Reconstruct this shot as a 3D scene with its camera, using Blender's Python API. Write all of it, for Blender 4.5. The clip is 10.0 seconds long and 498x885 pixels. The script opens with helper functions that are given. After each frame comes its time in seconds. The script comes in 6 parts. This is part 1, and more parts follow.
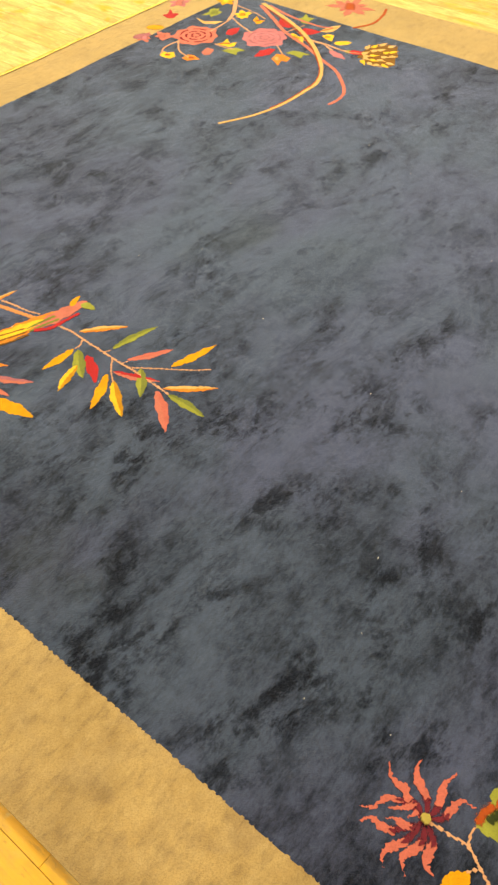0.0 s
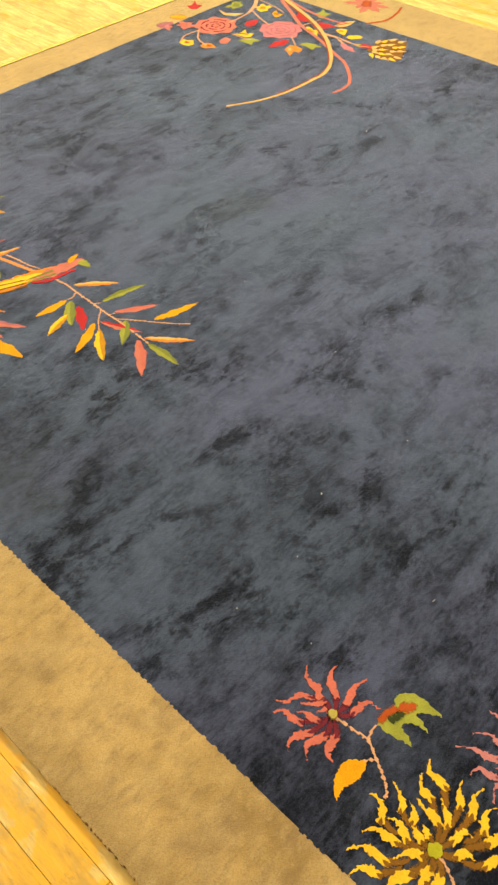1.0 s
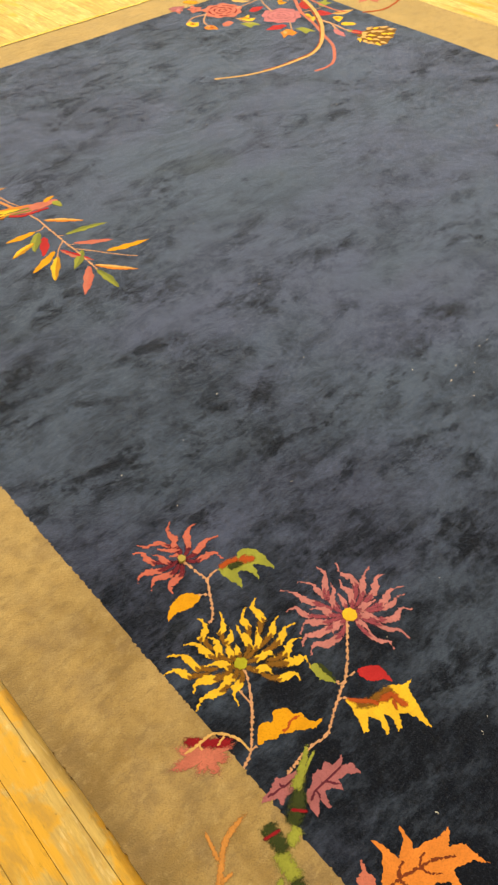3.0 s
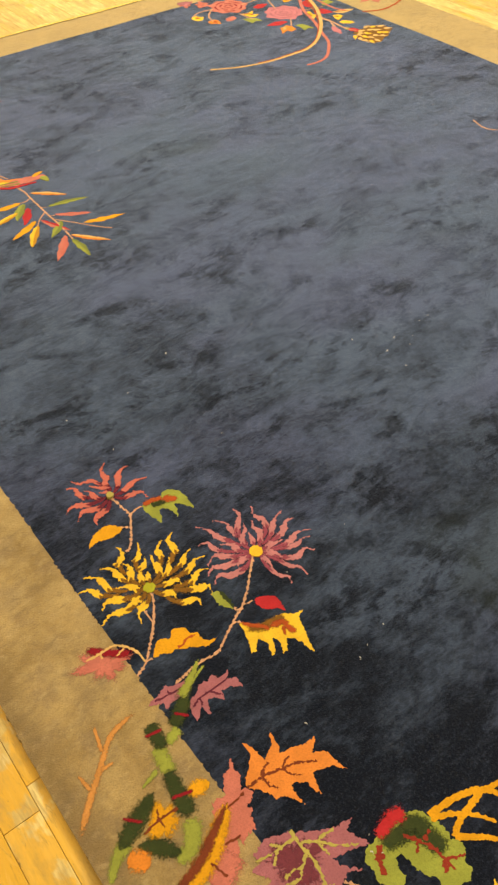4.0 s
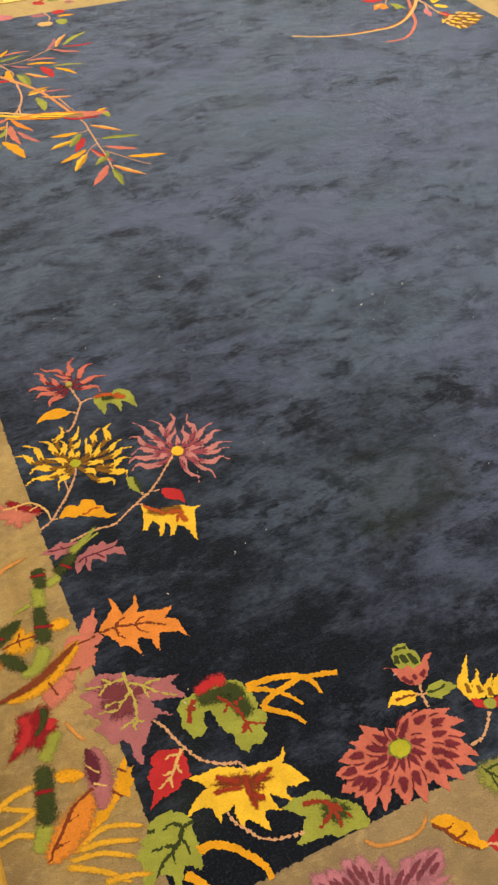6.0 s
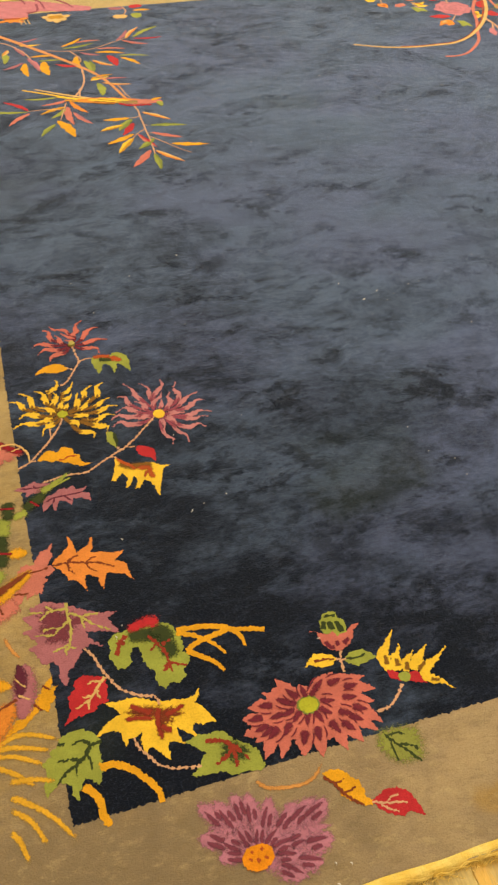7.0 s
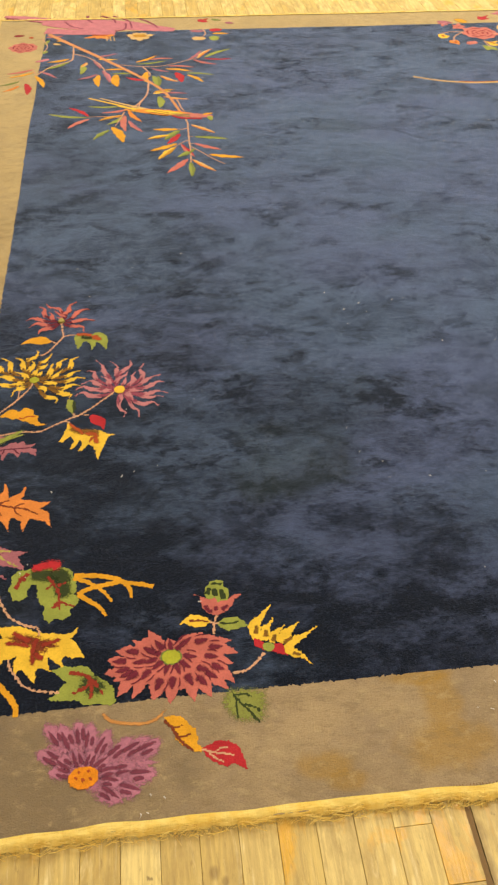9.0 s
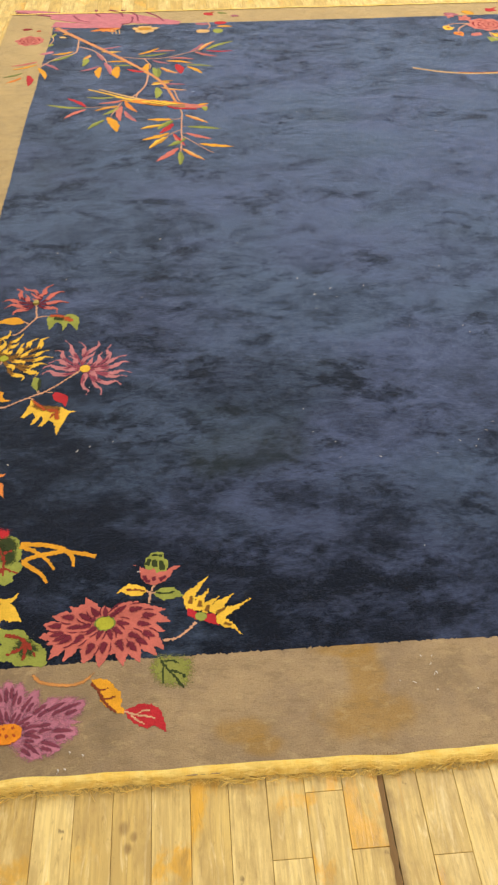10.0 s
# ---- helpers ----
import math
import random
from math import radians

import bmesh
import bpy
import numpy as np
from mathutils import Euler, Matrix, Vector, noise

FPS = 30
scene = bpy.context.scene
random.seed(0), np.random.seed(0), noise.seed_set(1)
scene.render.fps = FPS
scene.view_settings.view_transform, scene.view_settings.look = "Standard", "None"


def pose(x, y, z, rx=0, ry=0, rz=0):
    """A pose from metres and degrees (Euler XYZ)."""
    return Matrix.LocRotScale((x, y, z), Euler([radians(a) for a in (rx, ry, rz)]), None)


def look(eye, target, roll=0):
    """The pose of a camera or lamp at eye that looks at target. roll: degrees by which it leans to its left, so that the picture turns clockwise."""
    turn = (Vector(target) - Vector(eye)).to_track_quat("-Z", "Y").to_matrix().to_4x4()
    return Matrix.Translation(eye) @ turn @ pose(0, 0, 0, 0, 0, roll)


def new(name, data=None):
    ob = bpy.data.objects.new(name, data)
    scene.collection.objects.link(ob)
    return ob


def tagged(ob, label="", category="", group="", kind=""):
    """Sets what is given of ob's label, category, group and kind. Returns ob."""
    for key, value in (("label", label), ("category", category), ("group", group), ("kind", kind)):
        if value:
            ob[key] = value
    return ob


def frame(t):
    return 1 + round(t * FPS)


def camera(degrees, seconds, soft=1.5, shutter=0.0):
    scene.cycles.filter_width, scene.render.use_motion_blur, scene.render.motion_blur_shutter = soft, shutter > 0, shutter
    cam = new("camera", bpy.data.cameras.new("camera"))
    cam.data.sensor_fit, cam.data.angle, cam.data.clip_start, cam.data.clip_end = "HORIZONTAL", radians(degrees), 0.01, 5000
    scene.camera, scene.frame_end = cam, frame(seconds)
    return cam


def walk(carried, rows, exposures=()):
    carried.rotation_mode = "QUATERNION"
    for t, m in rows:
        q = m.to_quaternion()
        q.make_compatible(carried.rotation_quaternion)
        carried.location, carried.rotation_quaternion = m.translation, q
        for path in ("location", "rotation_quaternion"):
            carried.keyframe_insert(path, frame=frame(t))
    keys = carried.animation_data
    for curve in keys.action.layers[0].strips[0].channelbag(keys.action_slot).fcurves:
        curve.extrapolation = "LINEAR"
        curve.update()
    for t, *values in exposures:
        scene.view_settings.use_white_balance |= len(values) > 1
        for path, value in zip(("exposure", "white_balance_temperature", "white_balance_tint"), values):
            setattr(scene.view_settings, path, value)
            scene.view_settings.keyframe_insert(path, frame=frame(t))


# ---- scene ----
from mathutils.geometry import tessellate_polygon

cam = camera(34.1, 10.0, soft=2.4)
PATH = [
    (0, (-0.255, 0.974, 1.159), (0.755, 1.835, -0.337), -1.4),
    (0.5, (-0.303, 0.85, 1.161), (0.689, 1.744, -0.327), -1.1),
    (1, (-0.295, 0.757, 1.166), (0.67, 1.689, -0.317), -0.9),
    (1.5, (-0.243, 0.644, 1.161), (0.688, 1.615, -0.319), -0.9),
    (2, (-0.219, 0.548, 1.154), (0.684, 1.551, -0.322), -1.2),
    (2.2, (-0.22, 0.506, 1.148), (0.671, 1.525, -0.328), -1.7),
    (3.3, (-0.286, 0.246, 1.175), (0.577, 1.313, -0.279), -1.7),
    (3.5, (-0.278, 0.199, 1.178), (0.576, 1.28, -0.272), -1.7),
    (4, (-0.218, 0.075, 1.172), (0.597, 1.186, -0.277), -1.5),
    (4.5, (-0.195, -0.015, 1.168), (0.57, 1.129, -0.283), -1.4),
    (5, (-0.202, -0.111, 1.167), (0.508, 1.059, -0.291), -1.0),
    (5.5, (-0.159, -0.191, 1.176), (0.495, 1.005, -0.287), -0.2),
    (6, (-0.041, -0.267, 1.173), (0.543, 0.963, -0.292), 0.5),
    (6.2, (0.011, -0.301, 1.161), (0.561, 0.952, -0.298), 0.3),
    (7.3, (0.102, -0.49, 1.185), (0.505, 0.835, -0.258), 2.5),
    (7.5, (0.118, -0.528, 1.193), (0.496, 0.811, -0.244), 2.5),
    (8, (0.178, -0.58, 1.202), (0.487, 0.792, -0.22), 2.2),
    (8.5, (0.296, -0.616, 1.202), (0.544, 0.781, -0.208), 1.9),
    (9, (0.391, -0.64, 1.191), (0.586, 0.772, -0.212), 1.3),
    (9.5, (0.46, -0.674, 1.177), (0.606, 0.746, -0.224), 0.5),
    (10, (0.555, -0.706, 1.18), (0.661, 0.714, -0.224), -0.2),
]
walk(cam, [(t, look(eye, target, roll)) for t, eye, target, roll in PATH],
     exposures=[(0.0, 0.25, 7150, 10), (2.0, 0.15, 7000, 10), (4.5, 0.07, 6600, 11), (6.0, 0.02, 6400, 12), (7.5, 0.0, 6400, 10), (8.5, 0.0, 6150, 11), (10.0, 0.0, 5450, 16)])

# light: a plain shop room lit by ceiling panels
world = bpy.data.worlds.new("world")
scene.world = world
world.use_nodes = True
world.node_tree.nodes["Background"].inputs[0].default_value = (1.0, 0.93, 0.82, 1)
world.node_tree.nodes["Background"].inputs[1].default_value = 0.02


def ceiling_lamp(x, y, sx, sy, watts):
    lamp = bpy.data.lights.new("ceiling_lamp", "AREA")
    lamp.shape, lamp.size, lamp.size_y, lamp.energy, lamp.color = "RECTANGLE", sx, sy, watts * 1.05, (1.0, 0.93, 0.78)
    new("ceiling_lamp", lamp).matrix_world = look((x, y, 3.02), (x, y, 0))


ceiling_lamp(2.3, 1.2, 1.2, 1.2, 75)
ceiling_lamp(2.3, 4.3, 1.2, 1.2, 86)
ceiling_lamp(-1.4, 3.6, 1.2, 1.2, 75)
ceiling_lamp(0.4, -1.6, 1.2, 1.2, 45)


# ---- materials ----
class Nodes:
    """A small helper to write node materials in a few lines."""

    def __init__(self, name, rough=0.9, sheen=0.0, spec=0.3):
        self.m = bpy.data.materials.new(name)
        self.m.use_nodes = True
        self.t = self.m.node_tree
        self.b = self.t.nodes["Principled BSDF"]
        self.b.inputs["Roughness"].default_value = rough
        self.b.inputs["Sheen Weight"].default_value = sheen
        self.b.inputs["Sheen Roughness"].default_value = 0.45
        self.b.inputs["Specular IOR Level"].default_value = spec
        self.co = self.t.nodes.new("ShaderNodeTexCoord").outputs["Object"]

    def put(self, socket, value):
        if isinstance(value, bpy.types.NodeSocket):
            self.t.links.new(value, socket)
        elif isinstance(value, tuple) and len(value) == 3 and socket.type == "RGBA":
            socket.default_value = (*value, 1)
        else:
            socket.default_value = value

    def mapped(self, sx=1.0, sy=1.0, sz=1.0, shift=(0.0, 0.0, 0.0)):
        n = self.t.nodes.new("ShaderNodeMapping")
        self.put(n.inputs["Vector"], self.co)
        n.inputs["Scale"].default_value = (sx, sy, sz)
        self.put(n.inputs["Location"], shift)
        return n.outputs[0]

    def noise(self, scale, detail=3.0, rough=0.55, vec=None, distort=0.0):
        n = self.t.nodes.new("ShaderNodeTexNoise")
        self.put(n.inputs["Vector"], vec or self.co)
        for key, v in (("Scale", scale), ("Detail", detail), ("Roughness", rough), ("Distortion", distort)):
            n.inputs[key].default_value = v
        return n.outputs["Fac"]

    def ramp(self, fac, lo, hi, a=0.0, b=1.0):
        n = self.t.nodes.new("ShaderNodeMapRange")
        n.interpolation_type = "SMOOTHSTEP"
        self.put(n.inputs["Value"], fac)
        for key, v in (("From Min", lo), ("From Max", hi), ("To Min", a), ("To Max", b)):
            n.inputs[key].default_value = v
        return n.outputs[0]

    def math(self, op, a, b=0.0):
        n = self.t.nodes.new("ShaderNodeMath")
        n.operation = op
        self.put(n.inputs[0], a)
        self.put(n.inputs[1], b)
        return n.outputs[0]

    def mix(self, fac, a, b, kind="MIX"):
        n = self.t.nodes.new("ShaderNodeMix")
        n.data_type, n.blend_type = "RGBA", kind
        self.put(n.inputs[0], fac)
        self.put(n.inputs[6], a)
        self.put(n.inputs[7], b)
        return n.outputs[2]

    def spot(self, x, y, rx, ry, soft=0.5):
        """A patch of its own shape round (x, y), for stains, wear and painted-in light."""
        v = self.t.nodes.new("ShaderNodeVectorMath")
        v.operation = "LENGTH"
        self.put(v.inputs[0], self.mapped(1 / rx, 1 / ry, 0, (-x / rx, -y / ry, 0)))
        wobble = self.math("MULTIPLY", self.noise(22, 4), 1.3)
        return self.ramp(self.math("ADD", v.outputs["Value"], wobble), 1.65 - soft, 1.65 + soft, 1.0, 0.0)

    def bump(self, height, strength, distance):
        n = self.t.nodes.new("ShaderNodeBump")
        n.inputs["Strength"].default_value = strength
        n.inputs["Distance"].default_value = distance
        self.put(n.inputs["Height"], height)
        self.put(self.b.inputs["Normal"], n.outputs[0])

    def random(self):
        return self.t.nodes.new("ShaderNodeObjectInfo").outputs["Random"]

    def done(self, colour):
        self.put(self.b.inputs["Base Color"], colour)
        return self.m


def pile_relief(n, strength=0.5):
    knots = n.math("ADD", n.noise(420, 2, 0.7), n.math("MULTIPLY", n.noise(38, 4, 0.6), 1.2))
    n.bump(knots, strength, 0.004)


def wool(name, colour, dark=0.8, mingled=False):
    """Dyed wool pile, uneven at two scales; mingled: its tufts thin out into the pile round it."""
    n = Nodes("wool_" + name, 0.95, 0.12, 0.1)
    low = tuple(c * dark for c in colour)
    c = n.mix(n.ramp(n.noise(28, 4, 0.6), 0.3, 0.7), low, colour)
    c = n.mix(n.ramp(n.noise(330, 2, 0.7), 0.4, 0.75, 0.0, 0.45), c, tuple(v * 0.55 for v in colour))
    pile_relief(n, 0.35)
    if mingled:
        edge = n.t.nodes.new("ShaderNodeAttribute")
        edge.attribute_name = "edge"
        tufts = n.math("MULTIPLY", n.math("SUBTRACT", n.noise(260, 4, 0.8), 0.5), 2.1)
        n.put(n.b.inputs["Alpha"], n.ramp(n.math("ADD", edge.outputs["Fac"], tufts), 0.2, 0.75))
    return n.done(c)


def navy_pile():
    """Dark blue pile, brushed in streaks along the weft; wear and painted-in sheen pale its middle."""
    n = Nodes("navy_pile", 0.9, 1.0, 0.1)
    n.b.inputs["Sheen Roughness"].default_value = 0.42
    n.b.inputs["Sheen Tint"].default_value = (0.50, 0.66, 1.0, 1)
    cloud = n.ramp(n.noise(1.0, 8, 0.62, n.mapped(3.4, 5.6), 0.5), 0.35, 0.66)
    dash = n.ramp(n.noise(1.0, 6, 0.72, n.mapped(12, 20), 0.25), 0.34, 0.66)
    tuft = n.ramp(n.noise(1.0, 5, 0.78, n.mapped(60, 120), 0.4), 0.3, 0.7)
    weft = n.noise(1.0, 3, 0.7, n.mapped(28, 300), 0.2)
    where = n.ramp(n.noise(1.0, 5, 0.66, n.mapped(4.6, 7.2, 1, (3.1, 1.7, 0)), 0.35), 0.44, 0.68)
    # paler mid-field: traffic wear, plus lamp sheen put into the colour
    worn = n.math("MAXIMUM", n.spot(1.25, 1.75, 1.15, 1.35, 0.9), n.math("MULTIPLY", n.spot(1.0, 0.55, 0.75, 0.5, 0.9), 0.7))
    fibre = n.math("ADD", n.math("MULTIPLY", tuft, 0.22), n.math("MULTIPLY", n.math("SUBTRACT", weft, 0.5), 0.2))
    mixed = n.math("ADD", n.math("MULTIPLY", cloud, 0.34), n.math("MULTIPLY", dash, 0.26))
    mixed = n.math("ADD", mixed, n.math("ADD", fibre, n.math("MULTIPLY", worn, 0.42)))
    dark = n.math("MULTIPLY", where, n.ramp(n.math("ADD", dash, fibre), 0.15, 0.85, 1.0, 0.0))
    mixed = n.math("SUBTRACT", mixed, n.math("MULTIPLY", dark, 0.32))
    pale = n.mix(n.ramp(n.noise(1.0, 3, 0.5, n.mapped(1.7, 2.3, 1, (9, 4, 0))), 0.4, 0.6), (0.076, 0.096, 0.176), (0.070, 0.099, 0.162))
    # darker near corner and edge: less worn pile, plus steep-view shade in colour
    near_dark = n.math("MAXIMUM", n.spot(0.1, 0.3, 0.62, 0.5, 0.9), n.spot(0.6, 0.05, 1.5, 0.22, 0.9))
    mixed = n.math("SUBTRACT", mixed, n.math("MULTIPLY", near_dark, 0.22))
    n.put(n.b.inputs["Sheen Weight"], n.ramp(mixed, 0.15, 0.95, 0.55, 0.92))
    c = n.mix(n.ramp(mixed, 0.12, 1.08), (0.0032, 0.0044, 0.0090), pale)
    c = n.mix(n.ramp(n.noise(230, 4, 0.8), 0.5, 0.72, 0.0, 0.55), c, (0.050, 0.062, 0.098))
    c = n.mix(n.ramp(n.noise(1.0, 3, 0.5, n.mapped(2.2, 2.6, 1, (7, 2, 0))), 0.6, 0.75, 0, 0.3), c, (0.03, 0.042, 0.03))
    pile_relief(n, 0.5)
    return n.done(c)


def tan_pile():
    """Beige-gold border pile with grey soiling and rust-yellow stains; edge shade and far sheen are painted in."""
    n = Nodes("tan_pile", 0.95, 0.5, 0.1)
    n.b.inputs["Sheen Tint"].default_value = (1.0, 0.84, 0.5, 1)
    c = n.mix(n.ramp(n.noise(5.5, 5, 0.62, None, 0.4), 0.32, 0.68), (0.27, 0.182, 0.068), (0.48, 0.34, 0.137))
    c = n.mix(n.ramp(n.noise(13, 5, 0.65), 0.46, 0.68, 0, 0.6), c, (0.23, 0.165, 0.095))
    c = n.mix(n.ramp(n.noise(60, 3, 0.7), 0.5, 0.75, 0, 0.35), c, (0.54, 0.41, 0.20))
    c = n.mix(n.math("MULTIPLY", n.spot(1.0, -0.16, 2.2, 0.26, 0.4), 0.6), c, (0.35, 0.26, 0.165))
    # shading of the curled left edge, put into the colour
    c = n.mix(n.math("MULTIPLY", n.spot(-0.2, 0.45, 0.045, 1.1, 0.6), 0.6), c, (0.15, 0.10, 0.045))
    # darker grey-brown at the near left corner
    c = n.mix(n.math("MULTIPLY", n.spot(0.03, -0.13, 0.34, 0.18, 0.7), 0.66), c, (0.17, 0.125, 0.07))
    c = n.mix(n.ramp(n.noise(1.0, 5, 0.65, n.mapped(7, 9, 1, (3, 8, 0)), 0.4), 0.5, 0.7, 0, 0.45), c, (0.19, 0.14, 0.085))
    # far pile mixed paler: its brightness at a grazing view, painted into the colour
    c = n.mix(n.math("MULTIPLY", n.spot(1.1, 2.5, 2.4, 1.6, 0.4), 0.5), c, (0.60, 0.45, 0.20))
    for x, y, rx, ry in ((0.79, -0.05, 0.03, 0.06), (0.78, -0.125, 0.066, 0.036), (0.585, -0.135, 0.04, 0.02), (0.62, -0.16, 0.03, 0.016), (0.76, -0.008, 0.05, 0.012)):
        c = n.mix(n.math("MULTIPLY", n.spot(x, y, rx, ry, 0.4), 0.58), c, (0.35, 0.20, 0.03))
    c = n.mix(n.ramp(n.noise(1.0, 5, 0.7, n.mapped(26, 62, 1, (1, 6, 0)), 0.3), 0.48, 0.68, 0, 0.45), c, (0.21, 0.15, 0.075))
    c = n.mix(n.ramp(n.noise(1.0, 4, 0.7, n.mapped(34, 60, 1, (4, 2, 0)), 0.3), 0.5, 0.75, 0, 0.4), c, (0.56, 0.43, 0.21))
    c = n.mix(n.ramp(n.noise(340, 2, 0.7), 0.4, 0.7, 0, 0.3), c, (0.16, 0.11, 0.05))
    pile_relief(n, 0.55)
    return n.done(c)


KNOTS = (0.409, -0.260)


def oak(joined=False):
    """Worn strip oak: pale sanded boards, long grain, orange leftovers of old varnish."""
    n = Nodes("worn_oak_far" if joined else "worn_oak", 0.48, 0.0, 0.4)
    r = n.t.nodes.new("ShaderNodeNewGeometry").outputs["Random Per Island"] if joined else n.random()
    shift = n.t.nodes.new("ShaderNodeCombineXYZ")
    n.put(shift.inputs[0], n.math("MULTIPLY", r, 17.0))
    n.put(shift.inputs[1], n.math("MULTIPLY", r, 31.0))
    geo = n.t.nodes.new("ShaderNodeNewGeometry").outputs["Position"]
    add = n.t.nodes.new("ShaderNodeVectorMath")
    n.put(add.inputs[0], geo)
    n.put(add.inputs[1], shift.outputs[0])
    n.co = add.outputs[0]
    base = n.mix(r, (0.66, 0.47, 0.12), (0.88, 0.69, 0.24))
    grain = n.noise(1.0, 6, 0.65, n.mapped(85, 4.5), 1.2)
    c = n.mix(n.ramp(grain, 0.38, 0.66), n.mix(0.45, base, (0.36, 0.235, 0.075)), base)
    c = n.mix(n.ramp(n.noise(1.0, 5, 0.7, n.mapped(48, 7, 1, (6, 1, 0)), 1.6), 0.54, 0.7, 0, 0.55), c, (0.93, 0.79, 0.40))
    c = n.mix(n.ramp(n.noise(1.0, 4, 0.6, n.mapped(260, 12)), 0.5, 0.72, 0, 0.3), c, (0.3, 0.18, 0.06))
    c = n.mix(n.ramp(n.noise(1.0, 4, 0.6, n.mapped(14, 4.5)), 0.5, 0.7, 0, 0.5), c, (0.82, 0.64, 0.25))
    old = n.noise(1.0, 5, 0.6, n.mapped(11, 5.5, 1, (5, 9, 0)), 0.5)
    apart, n.co = n.co, geo
    old = n.math("ADD", old, n.math("MULTIPLY", n.spot(-0.75, 0.8, 0.7, 2.2, 0.5), 0.2))
    rot = n.spot(0.787, -0.6, 0.011, 0.45, 0.5)
    for x, y, q in ((KNOTS[0], KNOTS[1], 0.007), (KNOTS[0] + 0.014, KNOTS[1] - 0.012, 0.005), (KNOTS[0] + 0.006, KNOTS[1] - 0.028, 0.006)):
        rot = n.math("MAXIMUM", rot, n.math("MULTIPLY", n.spot(x, y, q, q * 1.3, 0.5), 0.7))
    n.co = apart
    varnish = n.ramp(old, 0.575, 0.645)
    c = n.mix(n.math("MULTIPLY", varnish, 0.75), c, (0.76, 0.41, 0.02))
    c = n.mix(n.ramp(n.noise(1.0, 5, 0.65, n.mapped(24, 9, 1, (2, 5, 0))), 0.45, 0.66, 0, 0.6), c, (0.40, 0.27, 0.08))
    c = n.mix(n.ramp(n.noise(1.0, 5, 0.7, n.mapped(120, 22, 1, (8, 3, 0)), 0.8), 0.55, 0.7, 0, 0.5), c, (0.30, 0.19, 0.055))
    c = n.mix(n.ramp(n.noise(1.0, 3, 0.6, n.mapped(40, 26)), 0.69, 0.76, 0, 0.7), c, (0.12, 0.07, 0.03))
    c = n.mix(n.math("MULTIPLY", rot, 0.8), c, (0.20, 0.115, 0.035))
    n.put(n.b.inputs["Roughness"], n.ramp(varnish, 0.0, 1.0, 0.52, 0.3))
    n.bump(n.math("ADD", grain, n.math("MULTIPLY", n.noise(55, 4), 0.6)), 0.35, 0.002)
    return n.done(c)


def plaster(name, colour):
    n = Nodes(name, 0.85)
    n.bump(n.noise(60, 4), 0.1, 0.003)
    return n.done(n.mix(n.ramp(n.noise(2.0, 4), 0.35, 0.7), tuple(c * 0.93 for c in colour), colour))


def yarn(name, low, high):
    n = Nodes(name, 0.9, 0.2, 0.15)
    c = n.mix(n.ramp(n.noise(45, 4), 0.3, 0.7), low, high)
    c = n.mix(n.ramp(n.noise(1.0, 3, 0.6, n.mapped(60, 500)), 0.5, 0.7, 0, 0.4), c, tuple(v * 0.72 for v in low))
    c = n.mix(n.ramp(n.noise(1.0, 4, 0.65, n.mapped(16, 60, 1, (2, 7, 0))), 0.45, 0.7, 0, 0.55), c, tuple(v * 0.74 for v in low))
    fibres = n.math("ADD", n.noise(1.0, 3, 0.6, n.mapped(70, 420)), n.noise(1.0, 3, 0.65, n.mapped(330, 70)))
    n.bump(fibres, 0.7, 0.003)
    return n.done(c)


DYES = dict(
    amber=(0.78, 0.37, 0.015), yellow=(0.90, 0.56, 0.04), orange=(0.76, 0.26, 0.035), salmon=(0.60, 0.19, 0.135),
    coral=(0.60, 0.165, 0.12), red=(0.50, 0.03, 0.035), crimson=(0.27, 0.012, 0.02), mauve=(0.42, 0.15, 0.17),
    lilac=(0.49, 0.19, 0.25), heartorange=(0.82, 0.28, 0.01), blotplum=(0.20, 0.05, 0.075), plum=(0.13, 0.025, 0.045),
    green=(0.33, 0.36, 0.06), olive=(0.21, 0.24, 0.05), moss=(0.045, 0.06, 0.018), pink=(0.58, 0.20, 0.22), tan=(0.72, 0.46, 0.16),
    brown=(0.21, 0.05, 0.018), stem=(0.68, 0.38, 0.21), rust=(0.45, 0.09, 0.02), ochre=(0.55, 0.27, 0.02), fern=(0.76, 0.41, 0.03),
    faded=(0.64, 0.29, 0.075), lilacrose=(0.56, 0.22, 0.22), ochrebrown=(0.23, 0.11, 0.018), leafplum=(0.19, 0.045, 0.06),
    veingreen=(0.50, 0.42, 0.10), leaforange=(0.80, 0.27, 0.05), crimsonred=(0.30, 0.04, 0.02), bloomplum=(0.17, 0.025, 0.04),
    heartgreen=(0.45, 0.45, 0.03), leafgreen=(0.28, 0.29, 0.06), branchtan=(0.68, 0.30, 0.11), plummauve=(0.3, 0.07, 0.1))
WOOL = {key: wool(key, value) for key, value in DYES.items()}
NAVY, TAN, OAK = navy_pile(), tan_pile(), oak()
OAK_FAR = oak(True)
WOOL["field"] = NAVY
MINGLED = {key: wool("mingled_" + key, value, mingled=True) for key, value in DYES.items()}
PLASTER, CEILING = plaster("cream_plaster", (0.72, 0.64, 0.5)), plaster("white_plaster", (0.8, 0.77, 0.7))
FRINGE = yarn("fringe_yarn", (0.86, 0.58, 0.10), (0.94, 0.72, 0.20))
DIRT = plaster("packed_dirt", (0.21, 0.125, 0.045))
PALE = yarn("lint_fluff", (0.75, 0.72, 0.66), (0.85, 0.83, 0.78))

